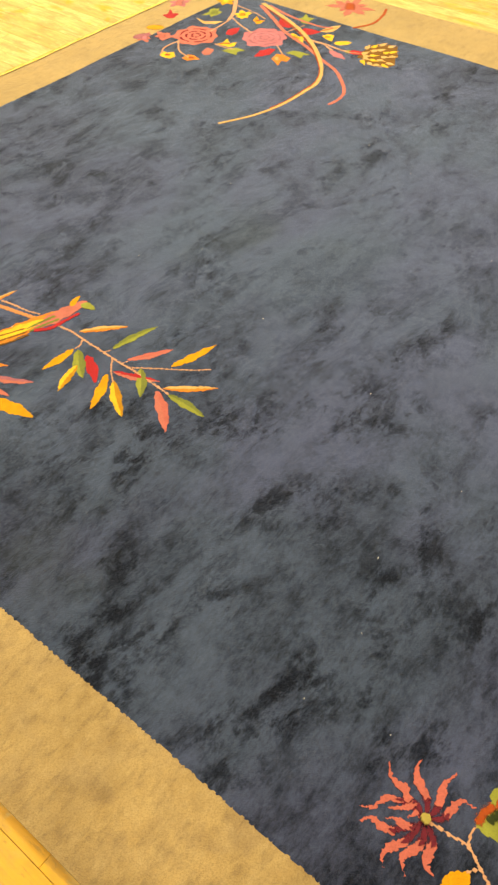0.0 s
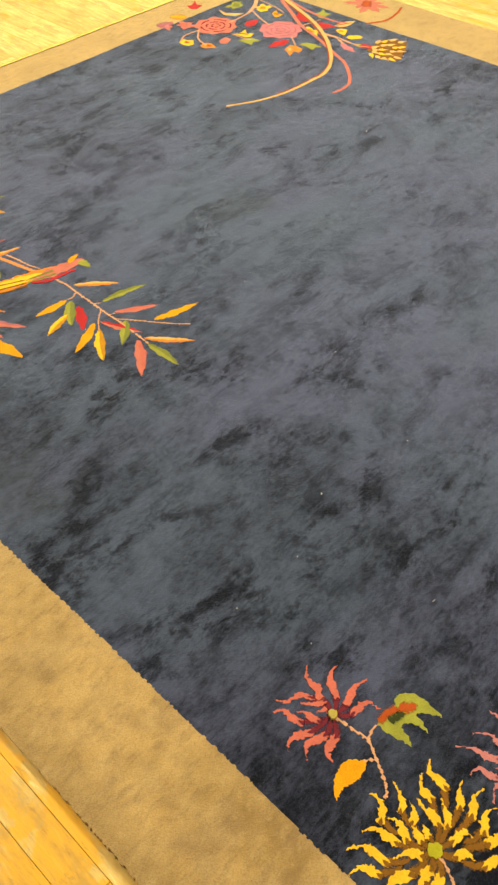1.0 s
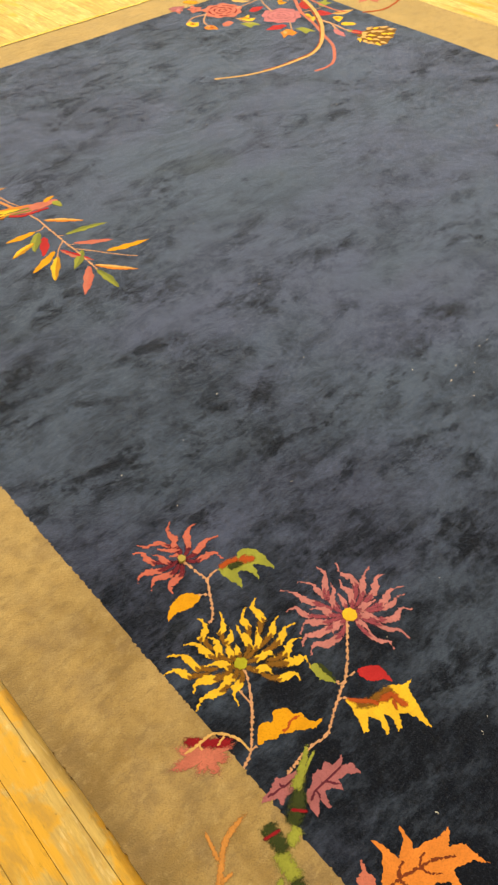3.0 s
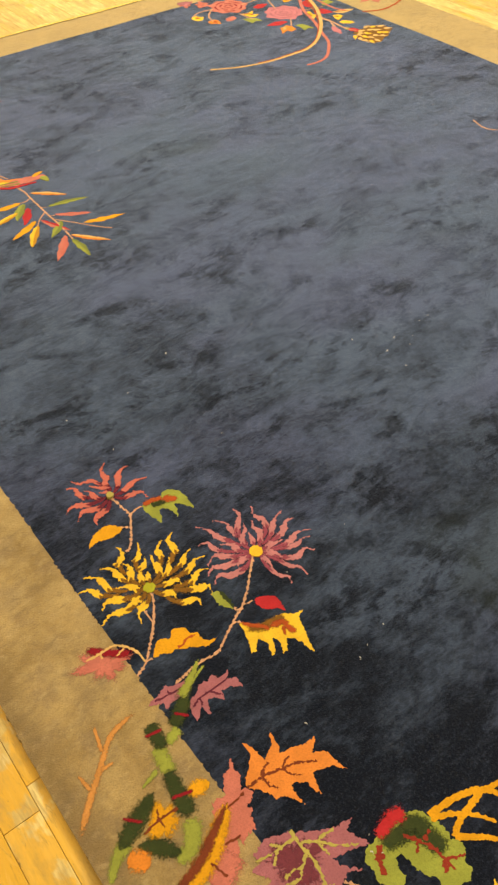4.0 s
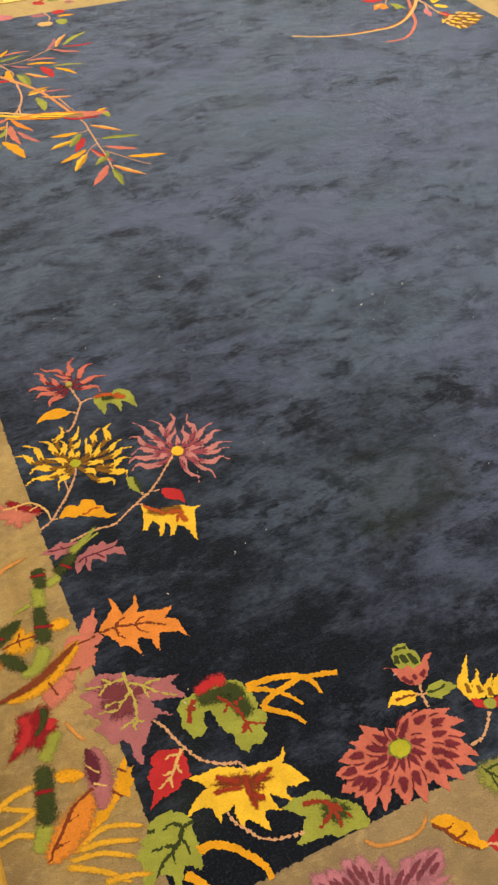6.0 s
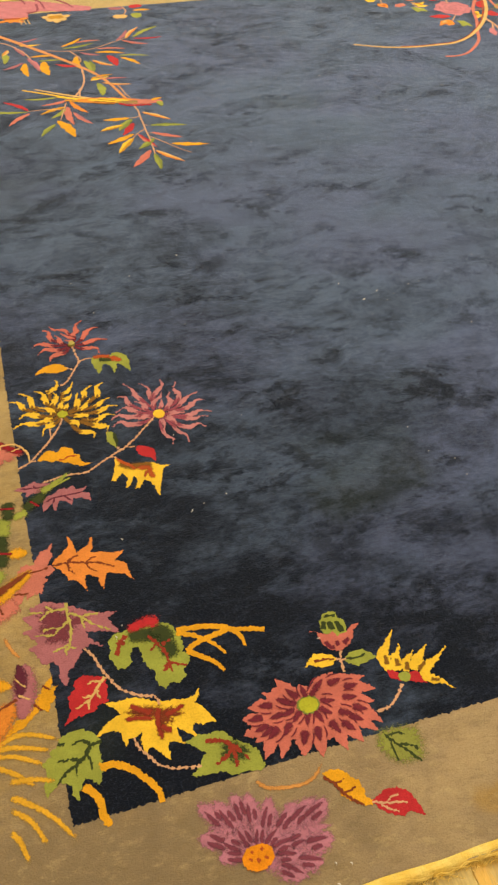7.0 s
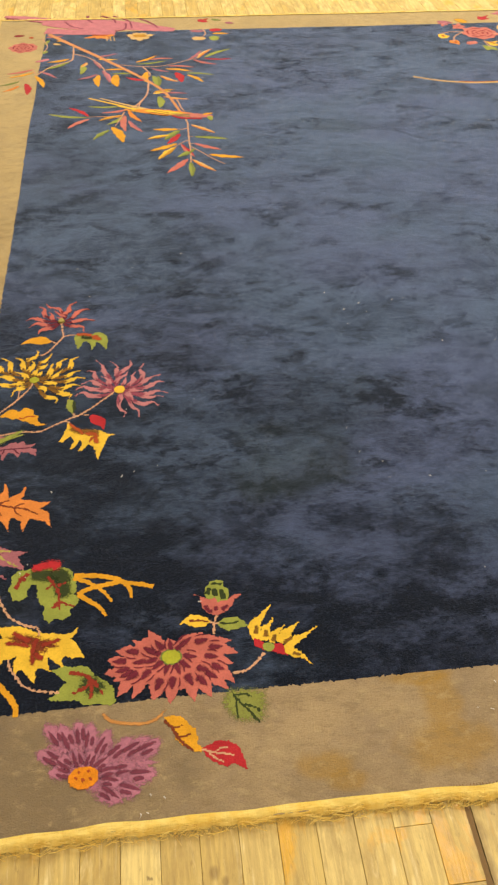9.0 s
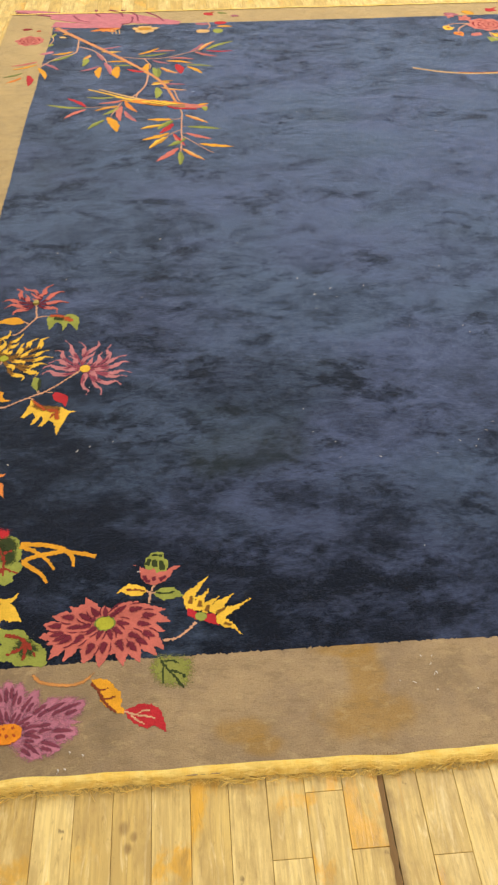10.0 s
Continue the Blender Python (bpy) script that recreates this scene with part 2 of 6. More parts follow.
# ---- structure ----


def mesh_of(name, bm, material, smooth=False):
    me = bpy.data.meshes.new(name)
    bm.to_mesh(me)
    bm.free()
    me.materials.append(material)
    if smooth:
        me.polygons.foreach_set("use_smooth", [True] * len(me.polygons))
    return me


def part(name, bm, material, parent, label="", smooth=False):
    ob = new(name, mesh_of(name, bm, material, smooth))
    ob.parent = parent
    return tagged(ob, label)


def box_into(bm, x0, y0, z0, x1, y1, z1, bevel=0.0):
    made = bmesh.ops.create_cube(bm, size=1)["verts"]
    for v in made:
        v.co = Vector((x0 + (v.co.x + 0.5) * (x1 - x0), y0 + (v.co.y + 0.5) * (y1 - y0), z0 + (v.co.z + 0.5) * (z1 - z0)))
    if bevel:
        bmesh.ops.bevel(bm, geom=list({e for v in made for e in v.link_edges}), offset=bevel, segments=1, affect="EDGES")


def slab(name, x0, y0, z0, x1, y1, z1, material, label, category):
    bm = bmesh.new()
    box_into(bm, x0, y0, z0, x1, y1, z1)
    return tagged(new(name, mesh_of(name, bm, material)), label, category, kind="structure")


FLOOR_Z = -0.013
X0, X1, Y0, Y1 = -3.0, 5.2, -3.0, 6.6
slab("wall_north", X0, Y1, FLOOR_Z - 0.05, X1, Y1 + 0.15, 3.1, PLASTER, "plain cream plaster wall", "wall")
slab("wall_south", X0, Y0 - 0.15, FLOOR_Z - 0.05, X1, Y0, 3.1, PLASTER, "plain cream plaster wall", "wall")
slab("wall_west", X0 - 0.15, Y0 - 0.15, FLOOR_Z - 0.05, X0, Y1 + 0.15, 3.1, PLASTER, "plain cream plaster wall", "wall")
slab("wall_east", X1, Y0 - 0.15, FLOOR_Z - 0.05, X1 + 0.15, Y1 + 0.15, 3.1, PLASTER, "plain cream plaster wall", "wall")
slab("ceiling", X0 - 0.15, Y0 - 0.15, 3.1, X1 + 0.15, Y1 + 0.15, 3.2, CEILING, "plain white ceiling", "ceiling")
floor = slab("floor", X0, Y0, FLOOR_Z - 0.06, X1, Y1, FLOOR_Z - 0.019, WOOL["brown"],
             "worn strip oak floor of narrow boards with orange varnish patches", "floor")

# ---- the rug ----
W, L = 2.245, 3.1                       # blue field
LEFT, RIGHT, NEAR, FAR = -0.196, 2.49, -0.193, 3.272   # ends of the pile
rug = tagged(new("rug"), "navy wool rug, tan border, bright woven flowers, on oak boards", "rug")
KNOT = 0.0027


def wobble(p, size, scale, seed=0.0):
    v = noise.noise_vector(Vector((p[0] * scale + seed, p[1] * scale, seed)))
    return (p[0] + v.x * size, p[1] + v.y * size)


def resample(points, step):
    out = []
    for a, b in zip(points, points[1:] + points[:1]):
        n = max(1, int(math.hypot(b[0] - a[0], b[1] - a[1]) / step))
        out += [(a[0] + (b[0] - a[0]) * i / n, a[1] + (b[1] - a[1]) * i / n) for i in range(n)]
    return out


def knotted(points, fuzz, calm=1.0):
    """The outline as it is knotted: stepped by the knots and a little ragged, feathery where the pile is long."""
    out = []
    dice = random.Random(len(points) + int(abs(points[0][0]) * 9000))
    snap = 0.75 * calm
    for p in resample(points, KNOT * 0.8):
        if fuzz >= 0.004:
            q = (p[0] + dice.gauss(0, fuzz * 0.42) * calm, p[1] + dice.gauss(0, fuzz * 0.42) * calm)
        else:
            q = wobble(p, fuzz * 1.3 * calm, 260)
            q = (q[0] * (1 - snap) + round(q[0] / KNOT) * KNOT * snap, q[1] * (1 - snap) + round(q[1] / KNOT) * KNOT * snap)
        if not out or math.hypot(q[0] - out[-1][0], q[1] - out[-1][1]) > KNOT * 0.3:
            out.append(q)
    return out


def woven(name, outline, dye, parent=None, rise=0.0012, fuzz=0.0016, label="", low=-0.002):
    """A patch of pile with the given outline, standing a little proud of the pile round it."""
    for calm in (1.0, 0.6, 0.3, 0.0):
        ring = knotted(outline, fuzz, calm)
        tris = tessellate_polygon([[Vector((x, y, 0)) for x, y in ring]])
        whole = abs(sum(a[0] * b[1] - b[0] * a[1] for a, b in zip(ring, ring[1:] + ring[:1])))
        filled = sum(abs((ring[b][0] - ring[a][0]) * (ring[c][1] - ring[a][1]) - (ring[c][0] - ring[a][0]) * (ring[b][1] - ring[a][1])) for a, b, c in tris)
        if 0.9 * whole < filled < 1.12 * whole:
            break
    n = len(ring)
    if len(bpy.data.meshes) > 20:
        rise = rise * 0.3 + 0.0000013 * (len(bpy.data.meshes) % 101)
    me = bpy.data.meshes.new(name)
    sides = [(i, (i + 1) % n, n + (i + 1) % n, n + i) for i in range(n)]
    me.from_pydata([(x, y, rise) for x, y in ring] + [(x, y, low) for x, y in ring], [], [tuple(t) for t in tris] + sides)
    me.validate()
    bm = bmesh.new()
    bm.from_mesh(me)
    bmesh.ops.recalc_face_normals(bm, faces=bm.faces)
    bm.to_mesh(me)
    bm.free()
    me.materials.append(WOOL[dye] if isinstance(dye, str) else dye)
    ob = new(name, me)
    ob.parent = parent or rug
    return tagged(ob, label)


def smooth_line(points, n=10):
    """A Catmull-Rom line through a few points."""
    p = [Vector((x, y, 0)) for x, y in points]
    p = [p[0] * 2 - p[1]] + p + [p[-1] * 2 - p[-2]]
    out = []
    for a, b, c, d in zip(p, p[1:], p[2:], p[3:]):
        for i in range(n):
            t = i / n
            out.append(0.5 * (2 * b + (c - a) * t + (2 * a - 5 * b + 4 * c - d) * t * t + (3 * b - a - 3 * c + d) * t ** 3))
    return out + [p[-2]]


def ribbon(points, profile, fine=10):
    """The outline of a band along the points; profile gives its half width at 0 to 1."""
    line = smooth_line(points, fine)
    left, right = [], []
    for i, p in enumerate(line):
        d = (line[min(i + 1, len(line) - 1)] - line[max(i - 1, 0)]).normalized()
        w = profile(i / (len(line) - 1))
        left.append((p.x - d.y * w, p.y + d.x * w))
        right.append((p.x + d.y * w, p.y - d.x * w))
    return left + right[::-1]


def sheet(name, rows, dye, parent, rise, closed=False):
    """Pile whose dye thins out at its edge: rows of (x, y, edge), edge 1 inside and 0 where it ends."""
    verts, k = [p for row in rows for p in row], len(rows[0])
    rise = rise * 0.3 + 0.0000013 * (len(bpy.data.meshes) % 101) + 0.0001
    faces = []
    for i in range(len(rows) - 1):
        for j in range(k if closed else k - 1):
            faces.append((i * k + j, i * k + (j + 1) % k, (i + 1) * k + (j + 1) % k, (i + 1) * k + j))
    me = bpy.data.meshes.new(name)
    me.from_pydata([(x, y, rise) for x, y, e in verts], [], faces)
    if sum(f.normal.z for f in me.polygons) < 0:
        me.flip_normals()
    me.attributes.new("edge", "FLOAT", "POINT").data.foreach_set("value", [e for x, y, e in verts])
    me.materials.append(MINGLED[dye])
    ob = new(name, me)
    ob.parent = parent or rug
    return ob


def soft_band(name, points, profile, dye, parent=None, rise=0.0016, ends=0.16):
    """A band along the points whose sides and ends thin out."""
    line = smooth_line(points)
    rows = []
    for i, p in enumerate(line):
        s = i / (len(line) - 1)
        d = (line[min(i + 1, len(line) - 1)] - line[max(i - 1, 0)]).normalized()
        w = profile(s)
        cap = min(1, (s + 0.02) / ends, (1.02 - s) / ends)
        out, core = w + min(0.007, 0.75 * w), w * 0.3
        rows.append([(p.x - d.y * q, p.y + d.x * q, e * cap) for q, e in ((-out, 0), (-core, 0.95), (0, 1), (core, 0.95), (out, 0))])
    return sheet(name, rows, dye, parent, rise)


def soft_stroke(name, dye, w0, w1, *xy, parent=None, rise=0.0016):
    return soft_band(name, list(zip(xy[::2], xy[1::2])), lambda s: (w0 + (w1 - w0) * s) / 2, dye, parent, rise)


def soft_lance(dye, x0, y0, x1, y1, w, bend=0.1, parent=None, rise=0.0016, name="leaf", blunt=0.75):
    mid = ((x0 + x1) / 2 - (y1 - y0) * bend / 2, (y0 + y1) / 2 + (x1 - x0) * bend / 2)
    return soft_band(name, [(x0, y0), mid, (x1, y1)], lambda s: max(0.001, w / 2 * math.sin(math.pi * min(1, max(0, s))) ** blunt), dye, parent, rise, 0.1)


def soft_star(dye, cx, cy, notch, *xy, parent=None, rise=0.0014, name="leaf", round_lobes=False):
    ring = resample(star_outline(cx, cy, notch, xy, round_lobes), 0.006)
    ring = [wobble(p, 0.003, 90) for p in ring]
    rows = []
    for step, e in ((0.008, 0), (-0.010, 0.75), (-0.026, 1), (-9, 1)):
        row = []
        for x, y in ring:
            far = math.hypot(x - cx, y - cy)
            q = max(0.02, 1 + step / far)
            row.append((cx + (x - cx) * q, cy + (y - cy) * q, e))
        rows.append(row)
    return sheet(name, rows, dye, parent, rise, True)


def stroke(name, dye, w0, w1, *xy, parent=None, rise=0.0016, fuzz=0.0012, twist=False):
    """A woven line: a stem, vein or thread, w0 to w1 wide."""
    pts = list(zip(xy[::2], xy[1::2]))
    long = sum(math.hypot(b[0] - a[0], b[1] - a[1]) for a, b in zip(pts, pts[1:]))
    turns = long / 0.0095

    def profile(s):
        w = (w0 + (w1 - w0) * s) / 2
        return max(0.0007, w * (0.72 + 0.34 * math.sin(s * turns * 2 * math.pi)) if twist else w)
    return woven(name, ribbon(pts, profile, 24 if twist else 10), dye, parent, rise, fuzz)


def lance(dye, x0, y0, x1, y1, w, half="", bend=0.12, parent=None, rise=0.0014, name="leaf", blunt=0.75):
    """A narrow leaf from base to tip, w wide; half: the dye of its second half."""
    a, b = Vector((x0, y0)), Vector((x1, y1))
    d = b - a
    side = Vector((-d.y, d.x))
    k = bend * (1 if (int(x0 * 7919) + int(y1 * 1543)) % 2 else -1)
    pts = [tuple(a), tuple(a + d * 0.5 + side * k * 0.5), tuple(b)]
    full = lambda s: max(0.0006, w / 2 * math.sin(math.pi * min(1, s ** 0.85)) ** blunt * (1 + 0.13 * math.sin(s * d.length / 0.006)))
    ob = woven(name, ribbon(pts, full), dye, parent, rise)
    if half:
        outline = ribbon(pts, full)
        n = len(outline) // 2
        spine = smooth_line(pts)
        woven("leaf_half", outline[:n] + [(p.x, p.y) for p in spine[::-1]], half, ob, rise + 0.0006, low=0)
    return ob


def star_outline(cx, cy, notch, xy, round_lobes):
    """Lobes from the middle to each tip, with notches between them."""
    c = Vector((cx, cy))
    tips = sorted((Vector(p) - c for p in zip(xy[::2], xy[1::2])), key=lambda v: math.atan2(v.y, v.x))
    out = []
    for i, t in enumerate(tips):
        before, after = tips[i - 1], tips[(i + 1) % len(tips)]
        dips = []
        for o in (before, after):
            mid = t.normalized() + o.normalized()
            mid = mid.normalized() if mid.length > 0.2 else Vector((-t.y, t.x)).normalized()
            dips.append(mid * notch * min(t.length, o.length))
        if round_lobes:
            side = Vector((-t.y, t.x)) * 0.24
            out += [c + dips[0], c + t * 0.84 - side, c + t * 0.97 - side * 0.6, c + t, c + t * 0.97 + side * 0.6, c + t * 0.84 + side]
        else:
            side = Vector((-t.y, t.x)) * 0.2
            out += [c + dips[0], c + (dips[0] * 0.45 + t * 0.55) - side * 0.35, c + t * 0.86 - side * 0.22, c + t,
                    c + t * 0.86 + side * 0.18, c + (dips[1] * 0.45 + t * 0.55) + side * 0.4]
    return [tuple(p) for p in out]


def star(dye, cx, cy, notch, *xy, parent=None, rise=0.0012, name="leaf", round_lobes=False, fuzz=0.002, label=""):
    """A lobed leaf."""
    return woven(name, star_outline(cx, cy, notch, xy, round_lobes), dye, parent, rise, fuzz, label)


def disc(dye, cx, cy, rx, ry, parent=None, rise=0.003, name="flower", label=""):
    return woven(name, [(cx + rx * math.cos(i * 0.314), cy + ry * math.sin(i * 0.314)) for i in range(20)], dye, parent, rise, label=label)


def cutout(dye, *xy, name="leaf", parent=None, rise=0.0012, fuzz=0.0018, label=""):
    """A leaf or petal drawn by its corners, tip and notch in turn, each corner a little eased."""
    pts = list(zip(xy[::2], xy[1::2]))
    soft = []
    for a, b, c in zip(pts[-1:] + pts[:-1], pts, pts[1:] + pts[:1]):
        soft += [tuple(b[k] * 0.92 + a[k] * 0.08 for k in (0, 1)), tuple(b[k] * 0.97 + (a[k] + c[k]) * 0.015 for k in (0, 1)), tuple(b[k] * 0.92 + c[k] * 0.08 for k in (0, 1))]
    return woven(name, soft, dye, parent, rise, fuzz, label)


def tongue(flower, dye, wide, *xy, rise=0.0018):
    """A wavy petal from base to tip that ends in a thin point."""
    pts = list(zip(xy[::2], xy[1::2]))
    full = lambda q: max(0.0008, wide / 2 * (0.6 + 0.4 * math.sin(math.pi * min(1, q * 1.5))) * (1 - q ** 2.6) * (1 + 0.09 * math.sin(q * 21)))
    return woven("petal", ribbon(pts, full), dye, flower, rise, 0.0026)


def flame(flower, dye, shade, wide, *xy):
    """A petal of a chrysanthemum: a wavy tongue whose base is drawn in a darker wool that runs on to the heart."""
    heart = sum((Vector(c) for c in flower.bound_box), Vector()) / 8
    a, b = Vector((heart.x, heart.y)), Vector(xy[:2])
    c = b + (Vector(xy[2:4]) - b) * 0.55
    soft_band("petal_shade", [tuple(a + (b - a) * max(0.12, 1 - 0.034 / (b - a).length)), tuple(a + (b - a) * 0.8), tuple(c)], lambda q: wide * (0.24 + 0.2 * q), shade, flower, 0.0008, 0.25)
    petal = tongue(flower, dye, wide, *xy)
    soft_band("petal_root", [tuple(b - (c - b) * 0.3), tuple(b + (c - b) * 0.3), tuple(c)], lambda q: wide * 0.36 * (1.1 - q), shade, petal, 0.0034, 0.3)
    return petal


def bloom_petal(flower, wide, x0, y0, x1, y1):
    """A broad pointed petal of the large bloom with a dark blot; from the blot to the tip."""
    heart = sum((Vector(c) for c in flower.bound_box), Vector()) / 8
    h, t = Vector((x0, y0)), Vector((x1, y1))
    d = (t - Vector((heart.x, heart.y))).normalized()
    s = Vector((-d.y, d.x))
    back = min(0.026, (h - Vector((heart.x, heart.y))).length * 0.7)
    pts = [tuple(h - d * back), tuple(h), tuple((h + t) / 2), tuple(t)]
    near = (h - Vector((heart.x, heart.y))).length < 0.05
    lift = 0.003 if near else 0.0018
    petal = woven("petal", ribbon(pts, lambda q: max(0.0008, wide / 2 * (0.45 + 0.75 * q) * (1 - max(0, q - 0.42) * 1.7) * (1 + 0.09 * math.sin(q * 24 + x0 * 900)))), "coral", flower, lift, 0.0016)
    blot = [tuple(h - d * 0.014), tuple(h - d * 0.002), tuple(h + d * 0.013)]
    soft_band("petal_heart", blot, lambda q: max(0.001, wide * 0.18 * math.sin(math.pi * (0.3 + 0.68 * q))), "bloomplum", petal, lift + 0.0026, 0.2)
    soft_band("petal_rim", [tuple(h - d * 0.012 + s * wide * 0.36), tuple(h + s * wide * 0.4), tuple(h + d * 0.010 + s * wide * 0.3)], lambda q: 0.0011, "bloomplum", petal, lift + 0.0030, 0.3)
    return petal


def fan_bloom(dye, shade, heart, cx, cy, hx, hy, hearts, label=""):
    """A half-open fan of feathery petals, each with a dark blot, round an oval heart."""
    flower = disc(heart, cx, cy, hx, hy, rise=0.0065, label=label)
    c = Vector((cx, cy))
    for i, (x, y, wide, tip) in enumerate(hearts):
        h = Vector((x, y))
        d = (h - c).normalized()
        s = Vector((-d.y, d.x))
        far = (h - c).length
        lift = 0.001 + 0.0008 * (far < 0.1) + 0.00003 * i
        pts = [tuple(h - d * min(far * 0.6, 0.034)), tuple(h - s * 0.002), tuple(h + d * tip * 0.55 + s * 0.002), tuple(h + d * tip)]
        petal = soft_band("petal", pts, lambda q: max(0.001, wide * (0.4 + 0.16 * q) * (1 - max(0, q - 0.45) * 1.6)), dye, flower, lift, 0.34)
        for k, (at, early, late, q0) in enumerate(((-0.2, 0.45, 0.3, 0.12), (0.14, 0.6, 0.55, 0.12))):
            m = h + s * at * wide
            blot = [tuple(m - d * wide * early), tuple(m + s * 0.001), tuple(m + d * wide * (late + 0.15 * ((i + k) % 3)))]
            soft_band("petal_heart", blot, lambda q: max(0.001, wide * q0 * math.sin(math.pi * (0.2 + 0.72 * q))), shade, petal, lift + 0.0012, 0.25)
    return flower


def rose(dye, shade, cx, cy, r, label=""):
    """A round rose with a scalloped rim and darker rings."""
    ring = [(cx + r * (1 + 0.07 * math.sin(i * 0.9) + 0.05 * math.sin(i * 0.5 + cx * 9)) * math.cos(i * 0.1047), cy + r * (1 + 0.07 * math.sin(i * 0.9) + 0.05 * math.sin(i * 0.5 + cx * 9)) * math.sin(i * 0.1047)) for i in range(60)]
    flower = woven("flower", ring, dye, label=label)
    for k, q in enumerate((0.72, 0.45, 0.2)):
        for j in range(5):
            a = j * 1.257 + k * 0.6
            xy = [v for i in range(4) for v in (cx + r * q * math.cos(a + i * 0.3), cy + r * q * math.sin(a + i * 0.3))]
            stroke("petal_edge", shade, 0.007, 0.004, *xy, parent=flower, rise=0.0022)
    return flower


# pile of the border and of the field
def edge_line(x0, y0, x1, y1, sway, seed):
    n = int(math.hypot(x1 - x0, y1 - y0) / 0.02)
    return [wobble((x0 + (x1 - x0) * i / n, y0 + (y1 - y0) * i / n), sway, 3.5, seed) for i in range(n)]


def pile_sheet(name, corners, sway, material, low, rise, label, fuzz):
    (x0, y0), (x1, y1) = corners
    ring = edge_line(x0, y0, x1, y0 - 0.012, sway, 1.3) + edge_line(x1, y0 - 0.012, x1, y1, sway, 2.1) + edge_line(x1, y1, x0, y1, sway, 3.7) + edge_line(x0, y1, x0, y0, sway, 4.2)
    return woven(name, ring, material, rug, rise, fuzz, label, low)


border = pile_sheet("border", ((LEFT, NEAR), (RIGHT, FAR)), 0.006, TAN, FLOOR_Z + 0.001, -0.0003, "soiled tan wool border with rusty stains", 0.0008)
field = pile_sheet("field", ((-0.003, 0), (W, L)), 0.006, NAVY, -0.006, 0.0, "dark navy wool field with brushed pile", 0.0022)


def fringe_band(y, out, seed, slant):
    """A flattened roll of yellow warp yarn along one end of the rug; out: the way it points."""
    band = bmesh.new()
    n, k = 420, 7
    rows = []
    for i in range(n + 1):
        x = LEFT - 0.004 + (RIGHT - LEFT + 0.008) * i / n
        wide = 0.0175 + 0.006 * noise.noise(Vector((x * 5, seed, 0))) + 0.004 * noise.noise(Vector((x * 60, seed, 4)))
        start = 0.008 * noise.noise(Vector((x * 2.6, seed, 9))) + 0.004 * noise.noise(Vector((x * 13, seed, 6))) - 0.006
        row = []
        for j in range(k):
            s = j / (k - 1)
            z = FLOOR_Z + 0.002 + 0.0116 * math.sin(math.pi * (0.42 + 0.56 * s ** 2.2)) * (1 + (0.02 + 0.4 * s) * noise.noise(Vector((x * 90, s * 3, seed)))) + 0.0022
            row.append(band.verts.new((x, y + slant * (x - LEFT) / (RIGHT - LEFT) + out * (start - 0.003 + wide * s), z)))
        rows.append(row)
    for a, b in zip(rows, rows[1:]):
        for j in range(k - 1):
            band.faces.new((a[j], b[j], b[j + 1], a[j + 1]))
    bmesh.ops.recalc_face_normals(band, faces=band.faces)
    fringe = part("fringe", band, FRINGE, rug, "yellow cotton fringe, matted into a roll", True)
    # loose yarn ends and small loops lying out on the boards
    dice = random.Random(int(seed * 100))
    verts, faces = [], []

    def thread(points, r):
        start = len(verts)
        for i, p in enumerate(points):
            for a in range(4):
                q = a * math.pi / 2
                verts.append((p[0], p[1] + r * math.cos(q), p[2] + r * math.sin(q) if i % 2 else p[2] + r * math.sin(q) * 1.1))
        for i in range(len(points) - 1):
            for a in range(4):
                faces.append((start + i * 4 + a, start + i * 4 + (a + 1) % 4, start + i * 4 + 4 + (a + 1) % 4, start + i * 4 + 4 + a))

    def edge(x):
        return (0.0175 + 0.006 * noise.noise(Vector((x * 5, seed, 0))) + 0.008 * noise.noise(Vector((x * 2.6, seed, 9)))) - 0.012

    for i in range(900):
        x = dice.uniform(LEFT, RIGHT)
        s = dice.uniform(0.25, 1.0)
        run = dice.uniform(0.006, 0.030) * dice.choice((-1, 1))
        z = FLOOR_Z + 0.0034 + 0.0116 * math.sin(math.pi * (0.42 + 0.54 * s))
        thread([(x + run * t, y + slant * (x - LEFT) / (RIGHT - LEFT) + out * (0.02 * s - 0.004 + 0.003 * math.sin(3 * t + i)), z + 0.001 * math.sin(5 * t)) for t in (0, 0.33, 0.66, 1)], dice.uniform(0.0004, 0.0008))
    for i in range(2600):
        x, tuft = dice.uniform(LEFT, RIGHT), dice.random()
        thick = 0.5 + noise.noise(Vector((x * 22, seed, 2)))
        reachy = dice.uniform(0.003, 0.006 + 0.009 * max(0, thick)) if tuft < 0.975 else dice.uniform(0.012, 0.022)
        bend, rootx = dice.gauss(0, 0.005), dice.uniform(-0.003, 0.003)
        thread([(x + bend * t * t + rootx, y + slant * (x - LEFT) / (RIGHT - LEFT) + out * (edge(x) + reachy * t), FLOOR_Z + 0.0012 + 0.0062 * (1 - t) ** 1.5 + 0.001 * dice.random()) for t in (0, 0.5, 1)], 0.0006)
    me = bpy.data.meshes.new("yarn_fluff")
    me.from_pydata(verts, [], faces)
    me.materials.append(FRINGE)
    ends = new("yarn_fluff", me)
    ends.parent = fringe
    tagged(ends, "loose yellow yarn ends", kind="stuff")


fringe_band(NEAR, -1, 1.7, -0.012)
fringe_band(FAR, 1, 5.3, 0.0)

# ---- woven flowers and leaves ----

# chrysanthemums in the near corner
flower = disc("veingreen", 0.151, 1.024, 0.007, 0.007, rise=0.006, label="coral chrysanthemum with a dark red middle")
flame(flower, "coral", "bloomplum", 0.0125, 0.157, 1.053, 0.167, 1.068, 0.169, 1.088, 0.184, 1.104)
